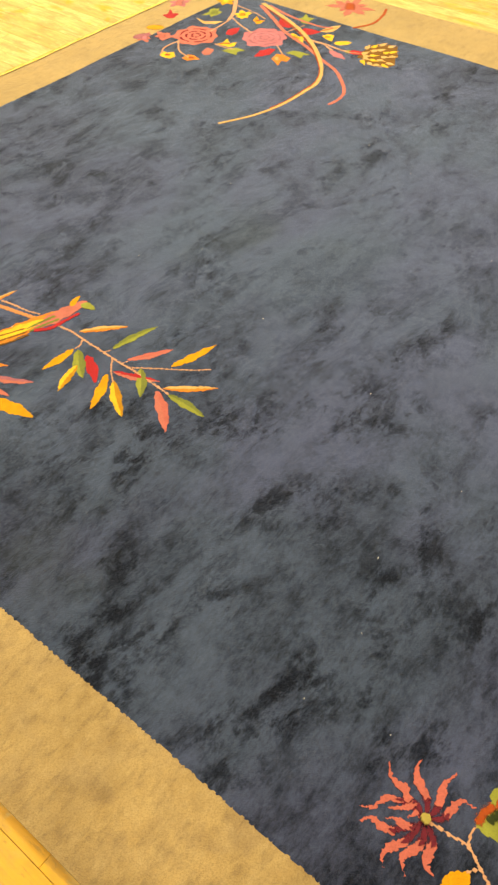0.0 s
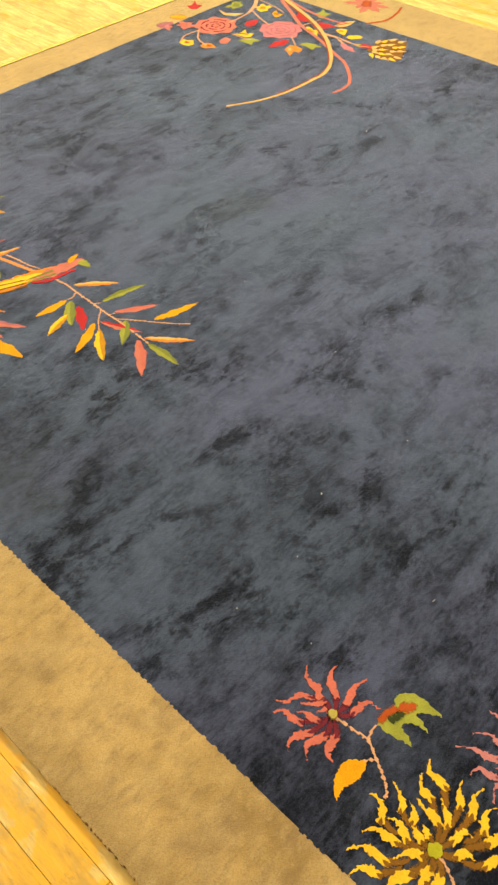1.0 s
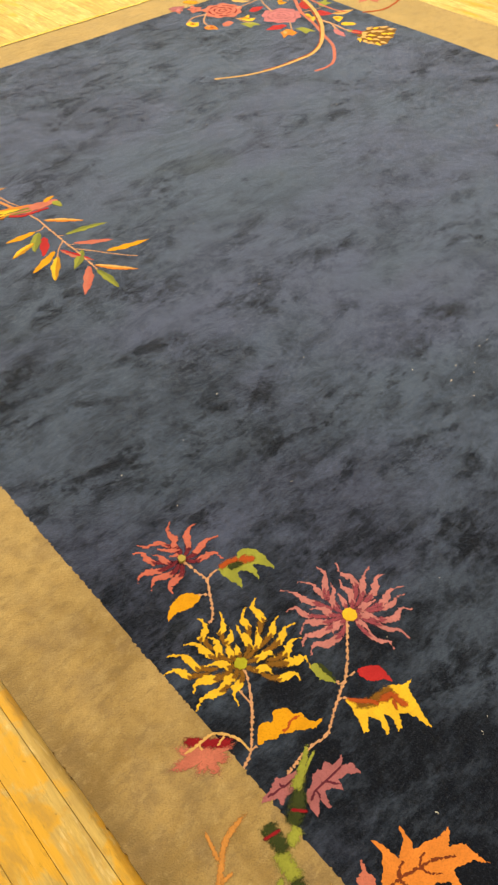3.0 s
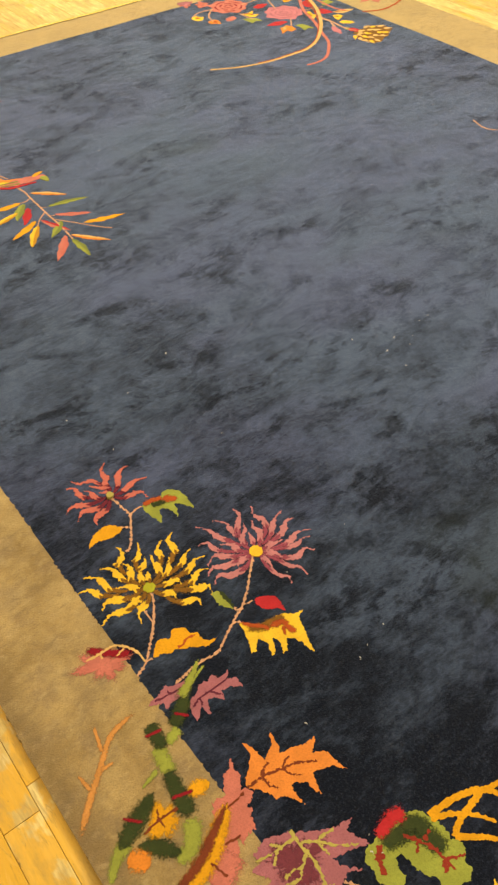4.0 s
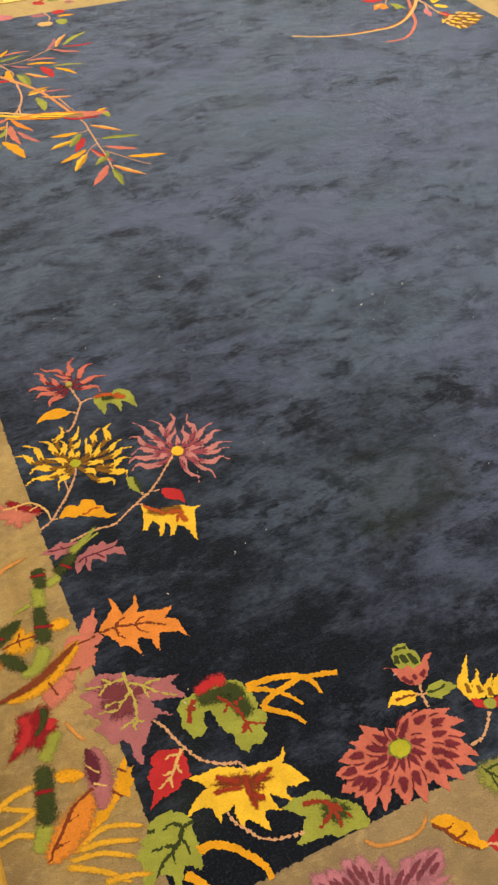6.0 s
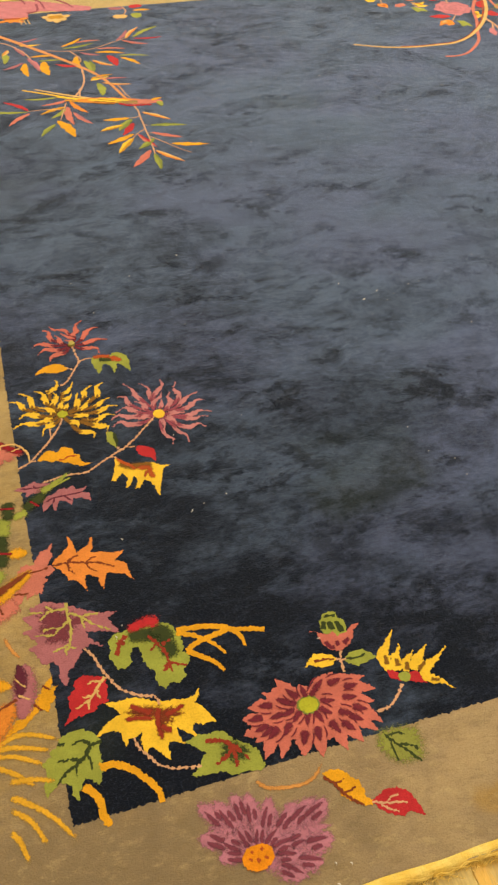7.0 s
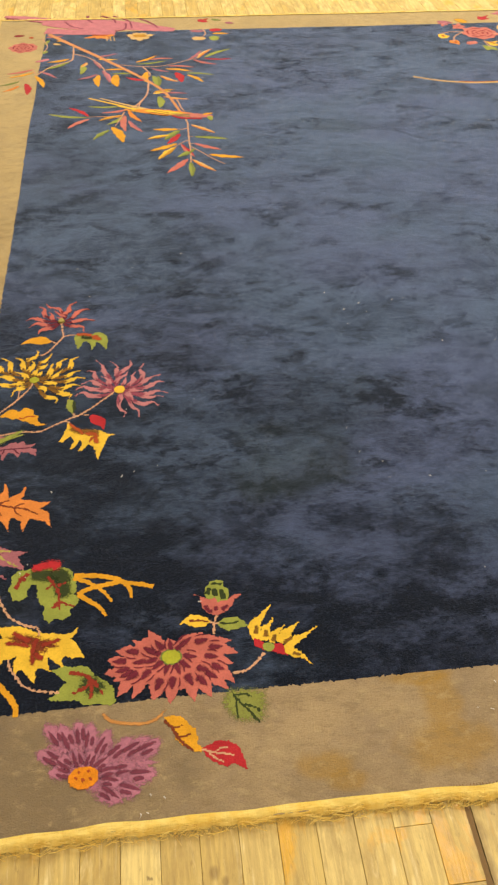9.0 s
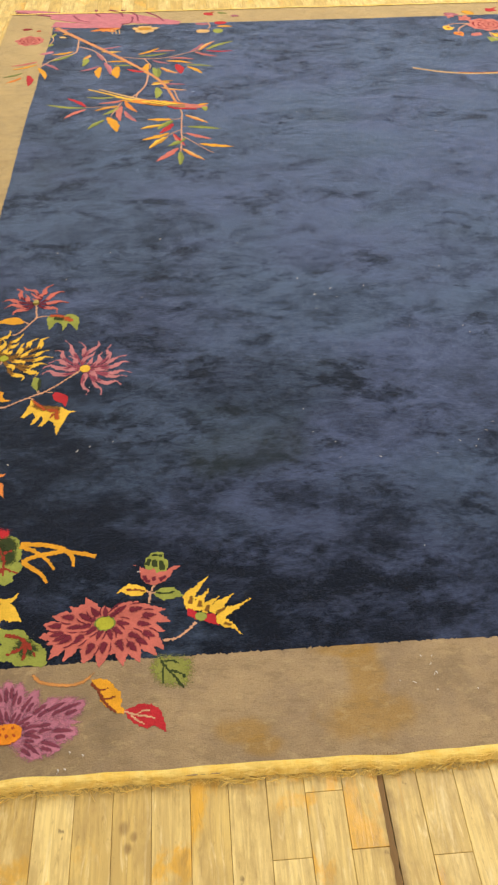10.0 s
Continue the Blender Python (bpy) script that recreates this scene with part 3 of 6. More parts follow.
flame(flower, "coral", "bloomplum", 0.0125, 0.176, 1.035, 0.186, 1.055, 0.201, 1.069, 0.219, 1.070)
flame(flower, "coral", "bloomplum", 0.0125, 0.176, 1.018, 0.196, 1.025, 0.211, 1.027, 0.230, 1.022)
flame(flower, "coral", "bloomplum", 0.0115, 0.169, 1.004, 0.189, 1.002, 0.204, 0.996, 0.206, 0.977)
flame(flower, "coral", "bloomplum", 0.009, 0.153, 1.062, 0.140, 1.082, 0.120, 1.088, 0.110, 1.105)
flame(flower, "coral", "bloomplum", 0.010, 0.163, 1.047, 0.151, 1.050, 0.142, 1.059, 0.133, 1.072)
flame(flower, "coral", "bloomplum", 0.0115, 0.112, 1.048, 0.107, 1.066, 0.107, 1.082, 0.095, 1.091)
flame(flower, "coral", "bloomplum", 0.011, 0.131, 1.030, 0.127, 1.044, 0.126, 1.058, 0.118, 1.066)
flame(flower, "coral", "bloomplum", 0.008, 0.151, 1.031, 0.148, 1.040, 0.138, 1.045)
flame(flower, "coral", "bloomplum", 0.0125, 0.114, 1.029, 0.096, 1.039, 0.079, 1.046, 0.065, 1.036)
flame(flower, "coral", "bloomplum", 0.014, 0.125, 1.012, 0.107, 1.017, 0.091, 1.023, 0.075, 1.009)
flame(flower, "coral", "bloomplum", 0.0135, 0.133, 1.000, 0.116, 0.999, 0.102, 0.994, 0.098, 0.977)
flower = disc("heartgreen", 0.100, 0.807, 0.0105, 0.0105, rise=0.006, label="yellow chrysanthemum with wavy petals and a green heart")
flame(flower, "yellow", "ochrebrown", 0.0125, 0.043, 0.840, 0.043, 0.865, 0.037, 0.881, 0.020, 0.894)
flame(flower, "yellow", "ochrebrown", 0.0125, 0.026, 0.839, 0.022, 0.855, 0.016, 0.866, -0.001, 0.873)
flame(flower, "yellow", "ochrebrown", 0.0125, 0.073, 0.845, 0.070, 0.864, 0.067, 0.881, 0.052, 0.893)
flame(flower, "yellow", "ochrebrown", 0.011, 0.077, 0.880, 0.093, 0.888, 0.102, 0.902, 0.100, 0.916)
flame(flower, "yellow", "ochrebrown", 0.010, 0.106, 0.869, 0.120, 0.874, 0.128, 0.885, 0.135, 0.902)
flame(flower, "yellow", "ochrebrown", 0.0125, 0.083, 0.838, 0.090, 0.852, 0.096, 0.865, 0.091, 0.878)
flame(flower, "yellow", "ochrebrown", 0.0115, 0.105, 0.849, 0.117, 0.852, 0.125, 0.859, 0.129, 0.869)
flame(flower, "yellow", "ochrebrown", 0.012, 0.096, 0.823, 0.100, 0.834, 0.104, 0.843, 0.108, 0.851)
flame(flower, "yellow", "ochrebrown", 0.0105, 0.109, 0.819, 0.111, 0.829, 0.114, 0.834, 0.117, 0.840)
flame(flower, "yellow", "ochrebrown", 0.013, 0.129, 0.818, 0.135, 0.834, 0.135, 0.849, 0.140, 0.865)
flame(flower, "yellow", "ochrebrown", 0.0125, 0.152, 0.844, 0.152, 0.859, 0.159, 0.871, 0.172, 0.879)
flame(flower, "yellow", "ochrebrown", 0.0125, 0.177, 0.838, 0.180, 0.857, 0.180, 0.872, 0.196, 0.882)
flame(flower, "yellow", "ochrebrown", 0.0115, 0.134, 0.810, 0.147, 0.819, 0.153, 0.829, 0.163, 0.841)
flame(flower, "yellow", "ochrebrown", 0.012, 0.166, 0.811, 0.178, 0.819, 0.186, 0.826, 0.201, 0.831)
flame(flower, "yellow", "ochrebrown", 0.0125, 0.166, 0.793, 0.183, 0.801, 0.196, 0.807, 0.214, 0.802)
flame(flower, "yellow", "ochrebrown", 0.0135, 0.160, 0.769, 0.174, 0.777, 0.186, 0.783, 0.203, 0.777)
flame(flower, "yellow", "ochrebrown", 0.012, 0.121, 0.797, 0.136, 0.794, 0.147, 0.791, 0.147, 0.778)
flame(flower, "yellow", "ochrebrown", 0.0155, 0.151, 0.761, 0.168, 0.754, 0.181, 0.749, 0.177, 0.730)
flame(flower, "yellow", "ochrebrown", 0.0135, 0.109, 0.782, 0.121, 0.779, 0.125, 0.770, 0.127, 0.760)
flame(flower, "yellow", "ochrebrown", 0.013, 0.124, 0.747, 0.140, 0.744, 0.152, 0.739, 0.152, 0.723)
flame(flower, "yellow", "ochrebrown", 0.014, 0.083, 0.813, 0.078, 0.824, 0.070, 0.833, 0.054, 0.841)
flame(flower, "yellow", "ochrebrown", 0.015, 0.079, 0.796, 0.067, 0.799, 0.057, 0.799, 0.044, 0.797)
flame(flower, "yellow", "ochrebrown", 0.0165, 0.057, 0.810, 0.043, 0.821, 0.027, 0.827, 0.014, 0.817)
flame(flower, "yellow", "ochrebrown", 0.0145, 0.053, 0.790, 0.035, 0.796, 0.017, 0.800, -0.001, 0.792)
flame(flower, "yellow", "ochrebrown", 0.014, 0.085, 0.785, 0.069, 0.781, 0.059, 0.776, 0.054, 0.758)
flower = disc("yellow", 0.290, 0.755, 0.0125, 0.0125, rise=0.006, label="mauve chrysanthemum with wavy petals and a yellow heart")
flame(flower, "lilacrose", "plummauve", 0.0115, 0.265, 0.804, 0.254, 0.824, 0.251, 0.844, 0.237, 0.864)
flame(flower, "lilacrose", "plummauve", 0.011, 0.284, 0.804, 0.283, 0.821, 0.284, 0.840, 0.270, 0.858)
flame(flower, "lilacrose", "plummauve", 0.0115, 0.288, 0.812, 0.304, 0.826, 0.316, 0.840, 0.316, 0.858)
flame(flower, "lilacrose", "plummauve", 0.0115, 0.339, 0.784, 0.343, 0.805, 0.337, 0.822, 0.346, 0.843)
flame(flower, "lilacrose", "plummauve", 0.010, 0.280, 0.779, 0.288, 0.794, 0.302, 0.803, 0.311, 0.820)
flame(flower, "lilacrose", "plummauve", 0.012, 0.308, 0.765, 0.321, 0.785, 0.319, 0.801, 0.327, 0.814)
flame(flower, "lilacrose", "plummauve", 0.009, 0.297, 0.771, 0.301, 0.782, 0.303, 0.789, 0.305, 0.797)
flame(flower, "lilacrose", "plummauve", 0.012, 0.334, 0.766, 0.347, 0.780, 0.361, 0.791, 0.383, 0.799)
flame(flower, "lilacrose", "plummauve", 0.0125, 0.338, 0.755, 0.359, 0.762, 0.376, 0.775, 0.392, 0.769)
flame(flower, "lilacrose", "plummauve", 0.0135, 0.338, 0.734, 0.357, 0.736, 0.373, 0.743, 0.397, 0.734)
flame(flower, "lilacrose", "plummauve", 0.010, 0.333, 0.730, 0.355, 0.722, 0.372, 0.726, 0.387, 0.721)
flame(flower, "lilacrose", "plummauve", 0.012, 0.320, 0.713, 0.340, 0.702, 0.361, 0.707, 0.375, 0.694)
flame(flower, "lilacrose", "plummauve", 0.010, 0.311, 0.713, 0.317, 0.695, 0.330, 0.682, 0.329, 0.661)
flame(flower, "lilacrose", "plummauve", 0.009, 0.285, 0.712, 0.291, 0.692, 0.301, 0.679, 0.298, 0.664)
flame(flower, "lilacrose", "plummauve", 0.011, 0.291, 0.742, 0.293, 0.731, 0.293, 0.719, 0.288, 0.701)
flame(flower, "lilacrose", "plummauve", 0.0135, 0.299, 0.743, 0.309, 0.737, 0.317, 0.729, 0.318, 0.717)
flame(flower, "lilacrose", "plummauve", 0.0125, 0.307, 0.750, 0.321, 0.751, 0.330, 0.748, 0.343, 0.747)
flame(flower, "lilacrose", "plummauve", 0.0105, 0.240, 0.793, 0.234, 0.809, 0.233, 0.823, 0.215, 0.828)
flame(flower, "lilacrose", "plummauve", 0.012, 0.266, 0.773, 0.266, 0.786, 0.262, 0.796, 0.247, 0.807)
flame(flower, "lilacrose", "plummauve", 0.012, 0.254, 0.768, 0.238, 0.782, 0.226, 0.793, 0.206, 0.782)
flame(flower, "lilacrose", "plummauve", 0.0125, 0.251, 0.759, 0.227, 0.763, 0.209, 0.774, 0.193, 0.764)
flame(flower, "lilacrose", "plummauve", 0.0135, 0.252, 0.737, 0.226, 0.741, 0.209, 0.754, 0.190, 0.744)
flame(flower, "lilacrose", "plummauve", 0.013, 0.272, 0.753, 0.260, 0.755, 0.251, 0.753, 0.243, 0.744)
stroke("stem", "stem", 0.005, 0.005, 0.151, 1.019, 0.155, 0.988, 0.157, 0.963, 0.142, 0.935, 0.131, 0.916, 0.116, 0.898, 0.107, 0.897, twist=True)
stroke("stem", "stem", 0.005, 0.004, 0.157, 0.963, 0.173, 0.968, 0.187, 0.967, twist=True)
stroke("stem", "stem", 0.004, 0.004, 0.128, 0.949, 0.136, 0.944, 0.142, 0.937, twist=True)
leaf = cutout("green", 0.185, 0.967, 0.185, 0.950, 0.186, 0.934, 0.191, 0.927, 0.191, 0.910, 0.201, 0.923, 0.205, 0.938, 0.211, 0.941, 0.221, 0.932, 0.224, 0.923, 0.226, 0.906, 0.234, 0.920, 0.234, 0.935, 0.242, 0.933, 0.251, 0.919, 0.260, 0.904, 0.262, 0.919, 0.264, 0.938, 0.262, 0.954, 0.254, 0.965, 0.243, 0.973, 0.233, 0.974, 0.229, 0.965, 0.214, 0.969, 0.204, 0.972)
soft_stroke("leaf_patch", "rust", 0.010, 0.012, 0.187, 0.968, 0.206, 0.967, 0.226, 0.960, parent=leaf, rise=0.0022)
soft_stroke("leaf_patch", "moss", 0.012, 0.009, 0.199, 0.958, 0.215, 0.953, 0.228, 0.949, parent=leaf, rise=0.0026)
soft_stroke("leaf_patch", "rust", 0.018, 0.010, 0.231, 0.962, 0.234, 0.952, 0.250, 0.941, parent=leaf, rise=0.0030)
cutout("amber", 0.131, 0.947, 0.123, 0.960, 0.111, 0.968, 0.096, 0.968, 0.081, 0.963, 0.067, 0.953, 0.061, 0.942, 0.078, 0.947, 0.092, 0.942, 0.108, 0.938, 0.122, 0.940)
stroke("stem", "stem", 0.005, 0.005, 0.099, 0.810, 0.093, 0.784, 0.071, 0.748, 0.051, 0.724, 0.034, 0.705, 0.019, 0.691, -0.003, 0.680, twist=True)
stroke("stem", "stem", 0.004, 0.004, 0.070, 0.782, 0.069, 0.763, 0.069, 0.745, twist=True)
stroke("stem", "stem", 0.004, 0.004, 0.020, 0.693, 0.033, 0.692, twist=True)
stroke("stem", "stem", 0.005, 0.005, 0.282, 0.753, 0.258, 0.729, 0.229, 0.701, 0.202, 0.680, 0.175, 0.667, 0.145, 0.650, 0.121, 0.637, 0.084, 0.640, 0.058, 0.636, 0.039, 0.633, twist=True)
stroke("stem", "stem", 0.004, 0.004, 0.191, 0.687, 0.193, 0.679, 0.200, 0.678, twist=True)
stroke("stem", "stem", 0.004, 0.004, 0.171, 0.664, 0.179, 0.662, 0.184, 0.656, twist=True)
stroke("stem", "stem", 0.004, 0.004, 0.207, 0.683, 0.214, 0.680, 0.223, 0.679, twist=True)
leaf = cutout("amber", 0.034, 0.691, 0.045, 0.706, 0.054, 0.713, 0.066, 0.711, 0.075, 0.704, 0.085, 0.716, 0.095, 0.713, 0.105, 0.705, 0.106, 0.693, 0.116, 0.685, 0.114, 0.672, 0.122, 0.663, 0.136, 0.658, 0.119, 0.655, 0.105, 0.661, 0.092, 0.671, 0.082, 0.675, 0.073, 0.682, 0.061, 0.681, 0.049, 0.688)
stroke("vein", "rust", 0.004, 0.003, 0.076, 0.682, 0.086, 0.682, 0.095, 0.687, 0.110, 0.685, rise=0.0022, parent=leaf)
leaf = cutout("yellow", 0.181, 0.659, 0.190, 0.646, 0.204, 0.636, 0.219, 0.630, 0.237, 0.631, 0.250, 0.627, 0.262, 0.617, 0.279, 0.613, 0.264, 0.607, 0.259, 0.590, 0.252, 0.569, 0.243, 0.541, 0.240, 0.560, 0.235, 0.581, 0.224, 0.589, 0.210, 0.569, 0.204, 0.571, 0.212, 0.591, 0.208, 0.604, 0.192, 0.578, 0.186, 0.578, 0.194, 0.598, 0.193, 0.605, 0.186, 0.618, 0.170, 0.600, 0.162, 0.602, 0.172, 0.621, 0.176, 0.641)
soft_stroke("leaf_patch", "ochrebrown", 0.012, 0.016, 0.184, 0.643, 0.203, 0.630, 0.230, 0.624, 0.247, 0.619, parent=leaf, rise=0.0020)
soft_stroke("leaf_patch", "rust", 0.006, 0.008, 0.181, 0.658, 0.193, 0.642, 0.207, 0.629, 0.212, 0.617, parent=leaf, rise=0.0026)
soft_stroke("leaf_patch", "rust", 0.011, 0.009, 0.213, 0.621, 0.237, 0.616, 0.239, 0.601, 0.243, 0.585, parent=leaf, rise=0.0026)
soft_stroke("leaf_patch", "rust", 0.006, 0.004, 0.234, 0.610, 0.225, 0.593, parent=leaf, rise=0.0028)
cutout("red", 0.226, 0.679, 0.238, 0.677, 0.250, 0.671, 0.259, 0.661, 0.259, 0.647, 0.255, 0.629, 0.249, 0.640, 0.238, 0.647, 0.228, 0.655, 0.225, 0.668)
leaf = cutout("green", 0.178, 0.733, 0.189, 0.730, 0.194, 0.720, 0.195, 0.704, 0.190, 0.685, 0.182, 0.694, 0.175, 0.705, 0.174, 0.720)
cutout("moss", 0.190, 0.728, 0.195, 0.718, 0.195, 0.703, 0.190, 0.685, 0.188, 0.698, 0.187, 0.713, parent=leaf, rise=0.0024, name="leaf_half")
leaf = soft_star("salmon", -0.033, 0.728, 0.62, -0.087, 0.749, -0.061, 0.772, -0.038, 0.770, -0.009, 0.745, 0.014, 0.717, -0.003, 0.702, -0.036, 0.691, -0.060, 0.714)
soft_stroke("leaf_patch", "crimson", 0.0126, 0.0144, -0.046, 0.770, -0.020, 0.744, 0.012, 0.718, rise=0.0022, parent=leaf)
stroke("vein", "tan", 0.004, 0.004, -0.054, 0.752, -0.032, 0.750, -0.006, 0.749, 0.011, 0.733, 0.019, 0.716, 0.021, 0.694, rise=0.0026, parent=leaf)
stroke("vein", "tan", 0.003, 0.003, -0.030, 0.748, -0.031, 0.739, rise=0.0026, parent=leaf)
stroke("vein", "tan", 0.003, 0.003, 0.006, 0.735, -0.010, 0.730, rise=0.0026, parent=leaf)
leaf = cutout("mauve", -0.017, 0.628, -0.006, 0.632, 0.007, 0.633, 0.021, 0.640, 0.029, 0.633, 0.040, 0.632, 0.051, 0.627, 0.046, 0.614, 0.027, 0.609, 0.014, 0.611, 0.004, 0.605, 0.004, 0.618, -0.005, 0.622)
stroke("vein", "plum", 0.003, 0.003, -0.004, 0.627, 0.018, 0.624, 0.041, 0.621, rise=0.0022, parent=leaf)
stroke("vein", "plum", 0.003, 0.002, 0.019, 0.624, 0.022, 0.632, rise=0.0022, parent=leaf)
leaf = cutout("mauve", 0.056, 0.601, 0.066, 0.610, 0.080, 0.606, 0.091, 0.612, 0.096, 0.600, 0.116, 0.601, 0.105, 0.590, 0.119, 0.583, 0.117, 0.566, 0.102, 0.577, 0.087, 0.579, 0.082, 0.564, 0.073, 0.577, 0.061, 0.581, 0.056, 0.571, 0.053, 0.557, 0.048, 0.570, 0.049, 0.579, 0.031, 0.562, 0.030, 0.575, 0.033, 0.589, 0.041, 0.597)
stroke("vein", "plum", 0.004, 0.003, 0.038, 0.584, 0.053, 0.590, 0.070, 0.590, 0.092, 0.590, 0.106, 0.591, rise=0.0022, parent=leaf)
stroke("vein", "plum", 0.003, 0.002, 0.072, 0.589, 0.085, 0.573, rise=0.0022, parent=leaf)
stroke("vein", "plum", 0.003, 0.002, 0.053, 0.589, 0.051, 0.577, rise=0.0022, parent=leaf)

# bamboo stalk and autumn leaves over the border
soft_stroke("stalk", "green", 0.0045, 0.0171, 0.090, 0.646, 0.058, 0.624, 0.029, 0.608, rise=0.0026)
soft_stroke("stalk", "green", 0.0036, 0.0054, 0.093, 0.633, 0.068, 0.623, 0.046, 0.614, rise=0.0024)
soft_stroke("stalk", "moss", 0.0261, 0.0198, 0.040, 0.606, -0.007, 0.575)
soft_stroke("stalk_ring", "crimson", 0.0045, 0.0045, 0.008, 0.595, 0.025, 0.576, rise=0.0024)
soft_stroke("stalk", "green", 0.0171, 0.0126, 0.002, 0.571, -0.027, 0.560)
soft_stroke("stalk", "moss", 0.0234, 0.0171, -0.030, 0.605, -0.034, 0.556)
soft_stroke("stalk_ring", "crimson", 0.0045, 0.0045, -0.047, 0.590, -0.019, 0.583, rise=0.0024)
soft_stroke("stalk", "green", 0.0198, 0.0234, -0.039, 0.569, -0.047, 0.520, rise=0.001)
soft_stroke("stalk", "green", 0.009, 0.0027, -0.057, 0.537, -0.091, 0.528)
soft_stroke("stalk", "moss", 0.0198, 0.0288, -0.047, 0.530, -0.057, 0.453, rise=0.0018)
soft_stroke("stalk_ring", "crimson", 0.0054, 0.0045, -0.065, 0.492, -0.033, 0.481, rise=0.0026)
soft_stroke("stalk", "green", 0.0279, 0.0171, -0.054, 0.455, -0.078, 0.421, -0.105, 0.420)
soft_lance("moss", -0.079, 0.515, -0.160, 0.477, 0.03, bend=0.03)
soft_stroke("stalk_ring", "crimson", 0.0045, 0.0045, -0.134, 0.511, -0.113, 0.488, rise=0.0026)
soft_stroke("stalk", "green", 0.0234, 0.0072, -0.140, 0.479, -0.163, 0.472, -0.192, 0.446, rise=0.001)
soft_lance("moss", -0.137, 0.467, -0.092, 0.421, 0.024)
leaf = soft_star("amber", -0.089, 0.469, 0.74, -0.122, 0.473, -0.085, 0.510, -0.064, 0.487, -0.067, 0.458, -0.095, 0.445, -0.127, 0.459)
stroke("vein", "brown", 0.003, 0.003, -0.120, 0.474, -0.093, 0.478, -0.064, 0.475, rise=0.0022, parent=leaf)
stroke("vein", "brown", 0.003, 0.002, -0.093, 0.478, -0.092, 0.464, rise=0.0022, parent=leaf)
stroke("vein", "brown", 0.003, 0.002, -0.093, 0.478, -0.089, 0.492, rise=0.0022, parent=leaf)
soft_lance("amber", -0.046, 0.481, -0.007, 0.477, 0.022)
soft_lance("orange", -0.156, 0.462, -0.134, 0.435, 0.028, blunt=0.45)
soft_stroke("twig", "faded", 0.0099, 0.0072, -0.195, 0.521, -0.156, 0.560, -0.123, 0.589, -0.085, 0.622, -0.035, 0.633)
soft_stroke("twig", "faded", 0.0072, 0.0036, -0.124, 0.587, -0.102, 0.585)
soft_stroke("twig", "faded", 0.0072, 0.0036, -0.149, 0.569, -0.153, 0.601)
soft_stroke("twig", "faded", 0.0063, 0.0036, -0.109, 0.607, -0.098, 0.652)
leaf = star("salmon", -0.007, 0.420, 0.74, 0.035, 0.486, -0.023, 0.453, -0.037, 0.402, -0.088, 0.364, -0.057, 0.355, -0.020, 0.381, 0.005, 0.384, 0.019, 0.409, 0.037, 0.431, fuzz=0.003)
soft_stroke("leaf_patch", "salmon", 0.0396, 0.045, -0.036, 0.382, -0.062, 0.368, -0.085, 0.362, rise=0.0016, parent=leaf)
soft_band("leaf_patch", [(-0.004, 0.440), (-0.036, 0.416), (-0.069, 0.394), (-0.102, 0.385), (-0.140, 0.383)], lambda s: max(0.001, 0.015 * math.sin(math.pi * (0.04 + 0.94 * s)) ** 0.7), "amber", leaf, 0.0024, 0.1)
soft_band("leaf_patch", [(-0.005, 0.440), (-0.045, 0.417), (-0.077, 0.400), (-0.112, 0.390), (-0.163, 0.385)], lambda s: max(0.001, 0.0065 * math.sin(math.pi * (0.04 + 0.94 * s)) ** 0.7), "brown", leaf, 0.0034, 0.1)
stroke("vein", "brown", 0.003, 0.003, -0.014, 0.432, 0.021, 0.435, rise=0.003, parent=leaf)
stroke("vein", "brown", 0.003, 0.003, -0.040, 0.396, -0.017, 0.392, rise=0.003, parent=leaf)
stroke("vein", "brown", 0.003, 0.003, -0.069, 0.388, -0.062, 0.362, rise=0.003, parent=leaf)
leaf = soft_star("crimson", -0.106, 0.327, 0.68, -0.160, 0.287, -0.144, 0.316, -0.130, 0.358, -0.077, 0.362, -0.072, 0.313, -0.106, 0.286, -0.131, 0.293)
soft_stroke("leaf_patch", "red", 0.018, 0.0126, -0.120, 0.354, -0.119, 0.325, -0.143, 0.297, rise=0.002, parent=leaf)
soft_stroke("leaf_patch", "moss", 0.0126, 0.0054, -0.086, 0.355, -0.093, 0.330, -0.111, 0.311, rise=0.0022, parent=leaf)
soft_stroke("leaf_patch", "red", 0.0162, 0.0108, -0.078, 0.331, -0.090, 0.314, rise=0.002, parent=leaf)
soft_stroke("stalk", "green", 0.0198, 0.0216, -0.077, 0.311, -0.093, 0.292, -0.111, 0.270, rise=0.0008)
soft_stroke("stalk", "moss", 0.0261, 0.0333, -0.108, 0.271, -0.119, 0.226, -0.127, 0.180)
soft_stroke("stalk_ring", "crimson", 0.0054, 0.0045, -0.133, 0.233, -0.104, 0.227, rise=0.0024)
soft_stroke("stalk", "green", 0.0279, 0.0261, -0.127, 0.189, -0.145, 0.151, rise=0.0008)
soft_stroke("fern", "fern", 0.009, 0.0063, -0.125, 0.244, -0.165, 0.241, -0.187, 0.229, -0.199, 0.221)
soft_stroke("fern", "fern", 0.0081, 0.0054, -0.135, 0.208, -0.160, 0.222, -0.180, 0.233)
soft_stroke("fern", "fern", 0.009, 0.0063, -0.134, 0.210, -0.164, 0.202, -0.197, 0.200)
soft_stroke("fern", "fern", 0.0081, 0.0063, -0.144, 0.176, -0.169, 0.188, -0.203, 0.184)
soft_lance("amber", -0.101, 0.239, -0.058, 0.228, 0.017)
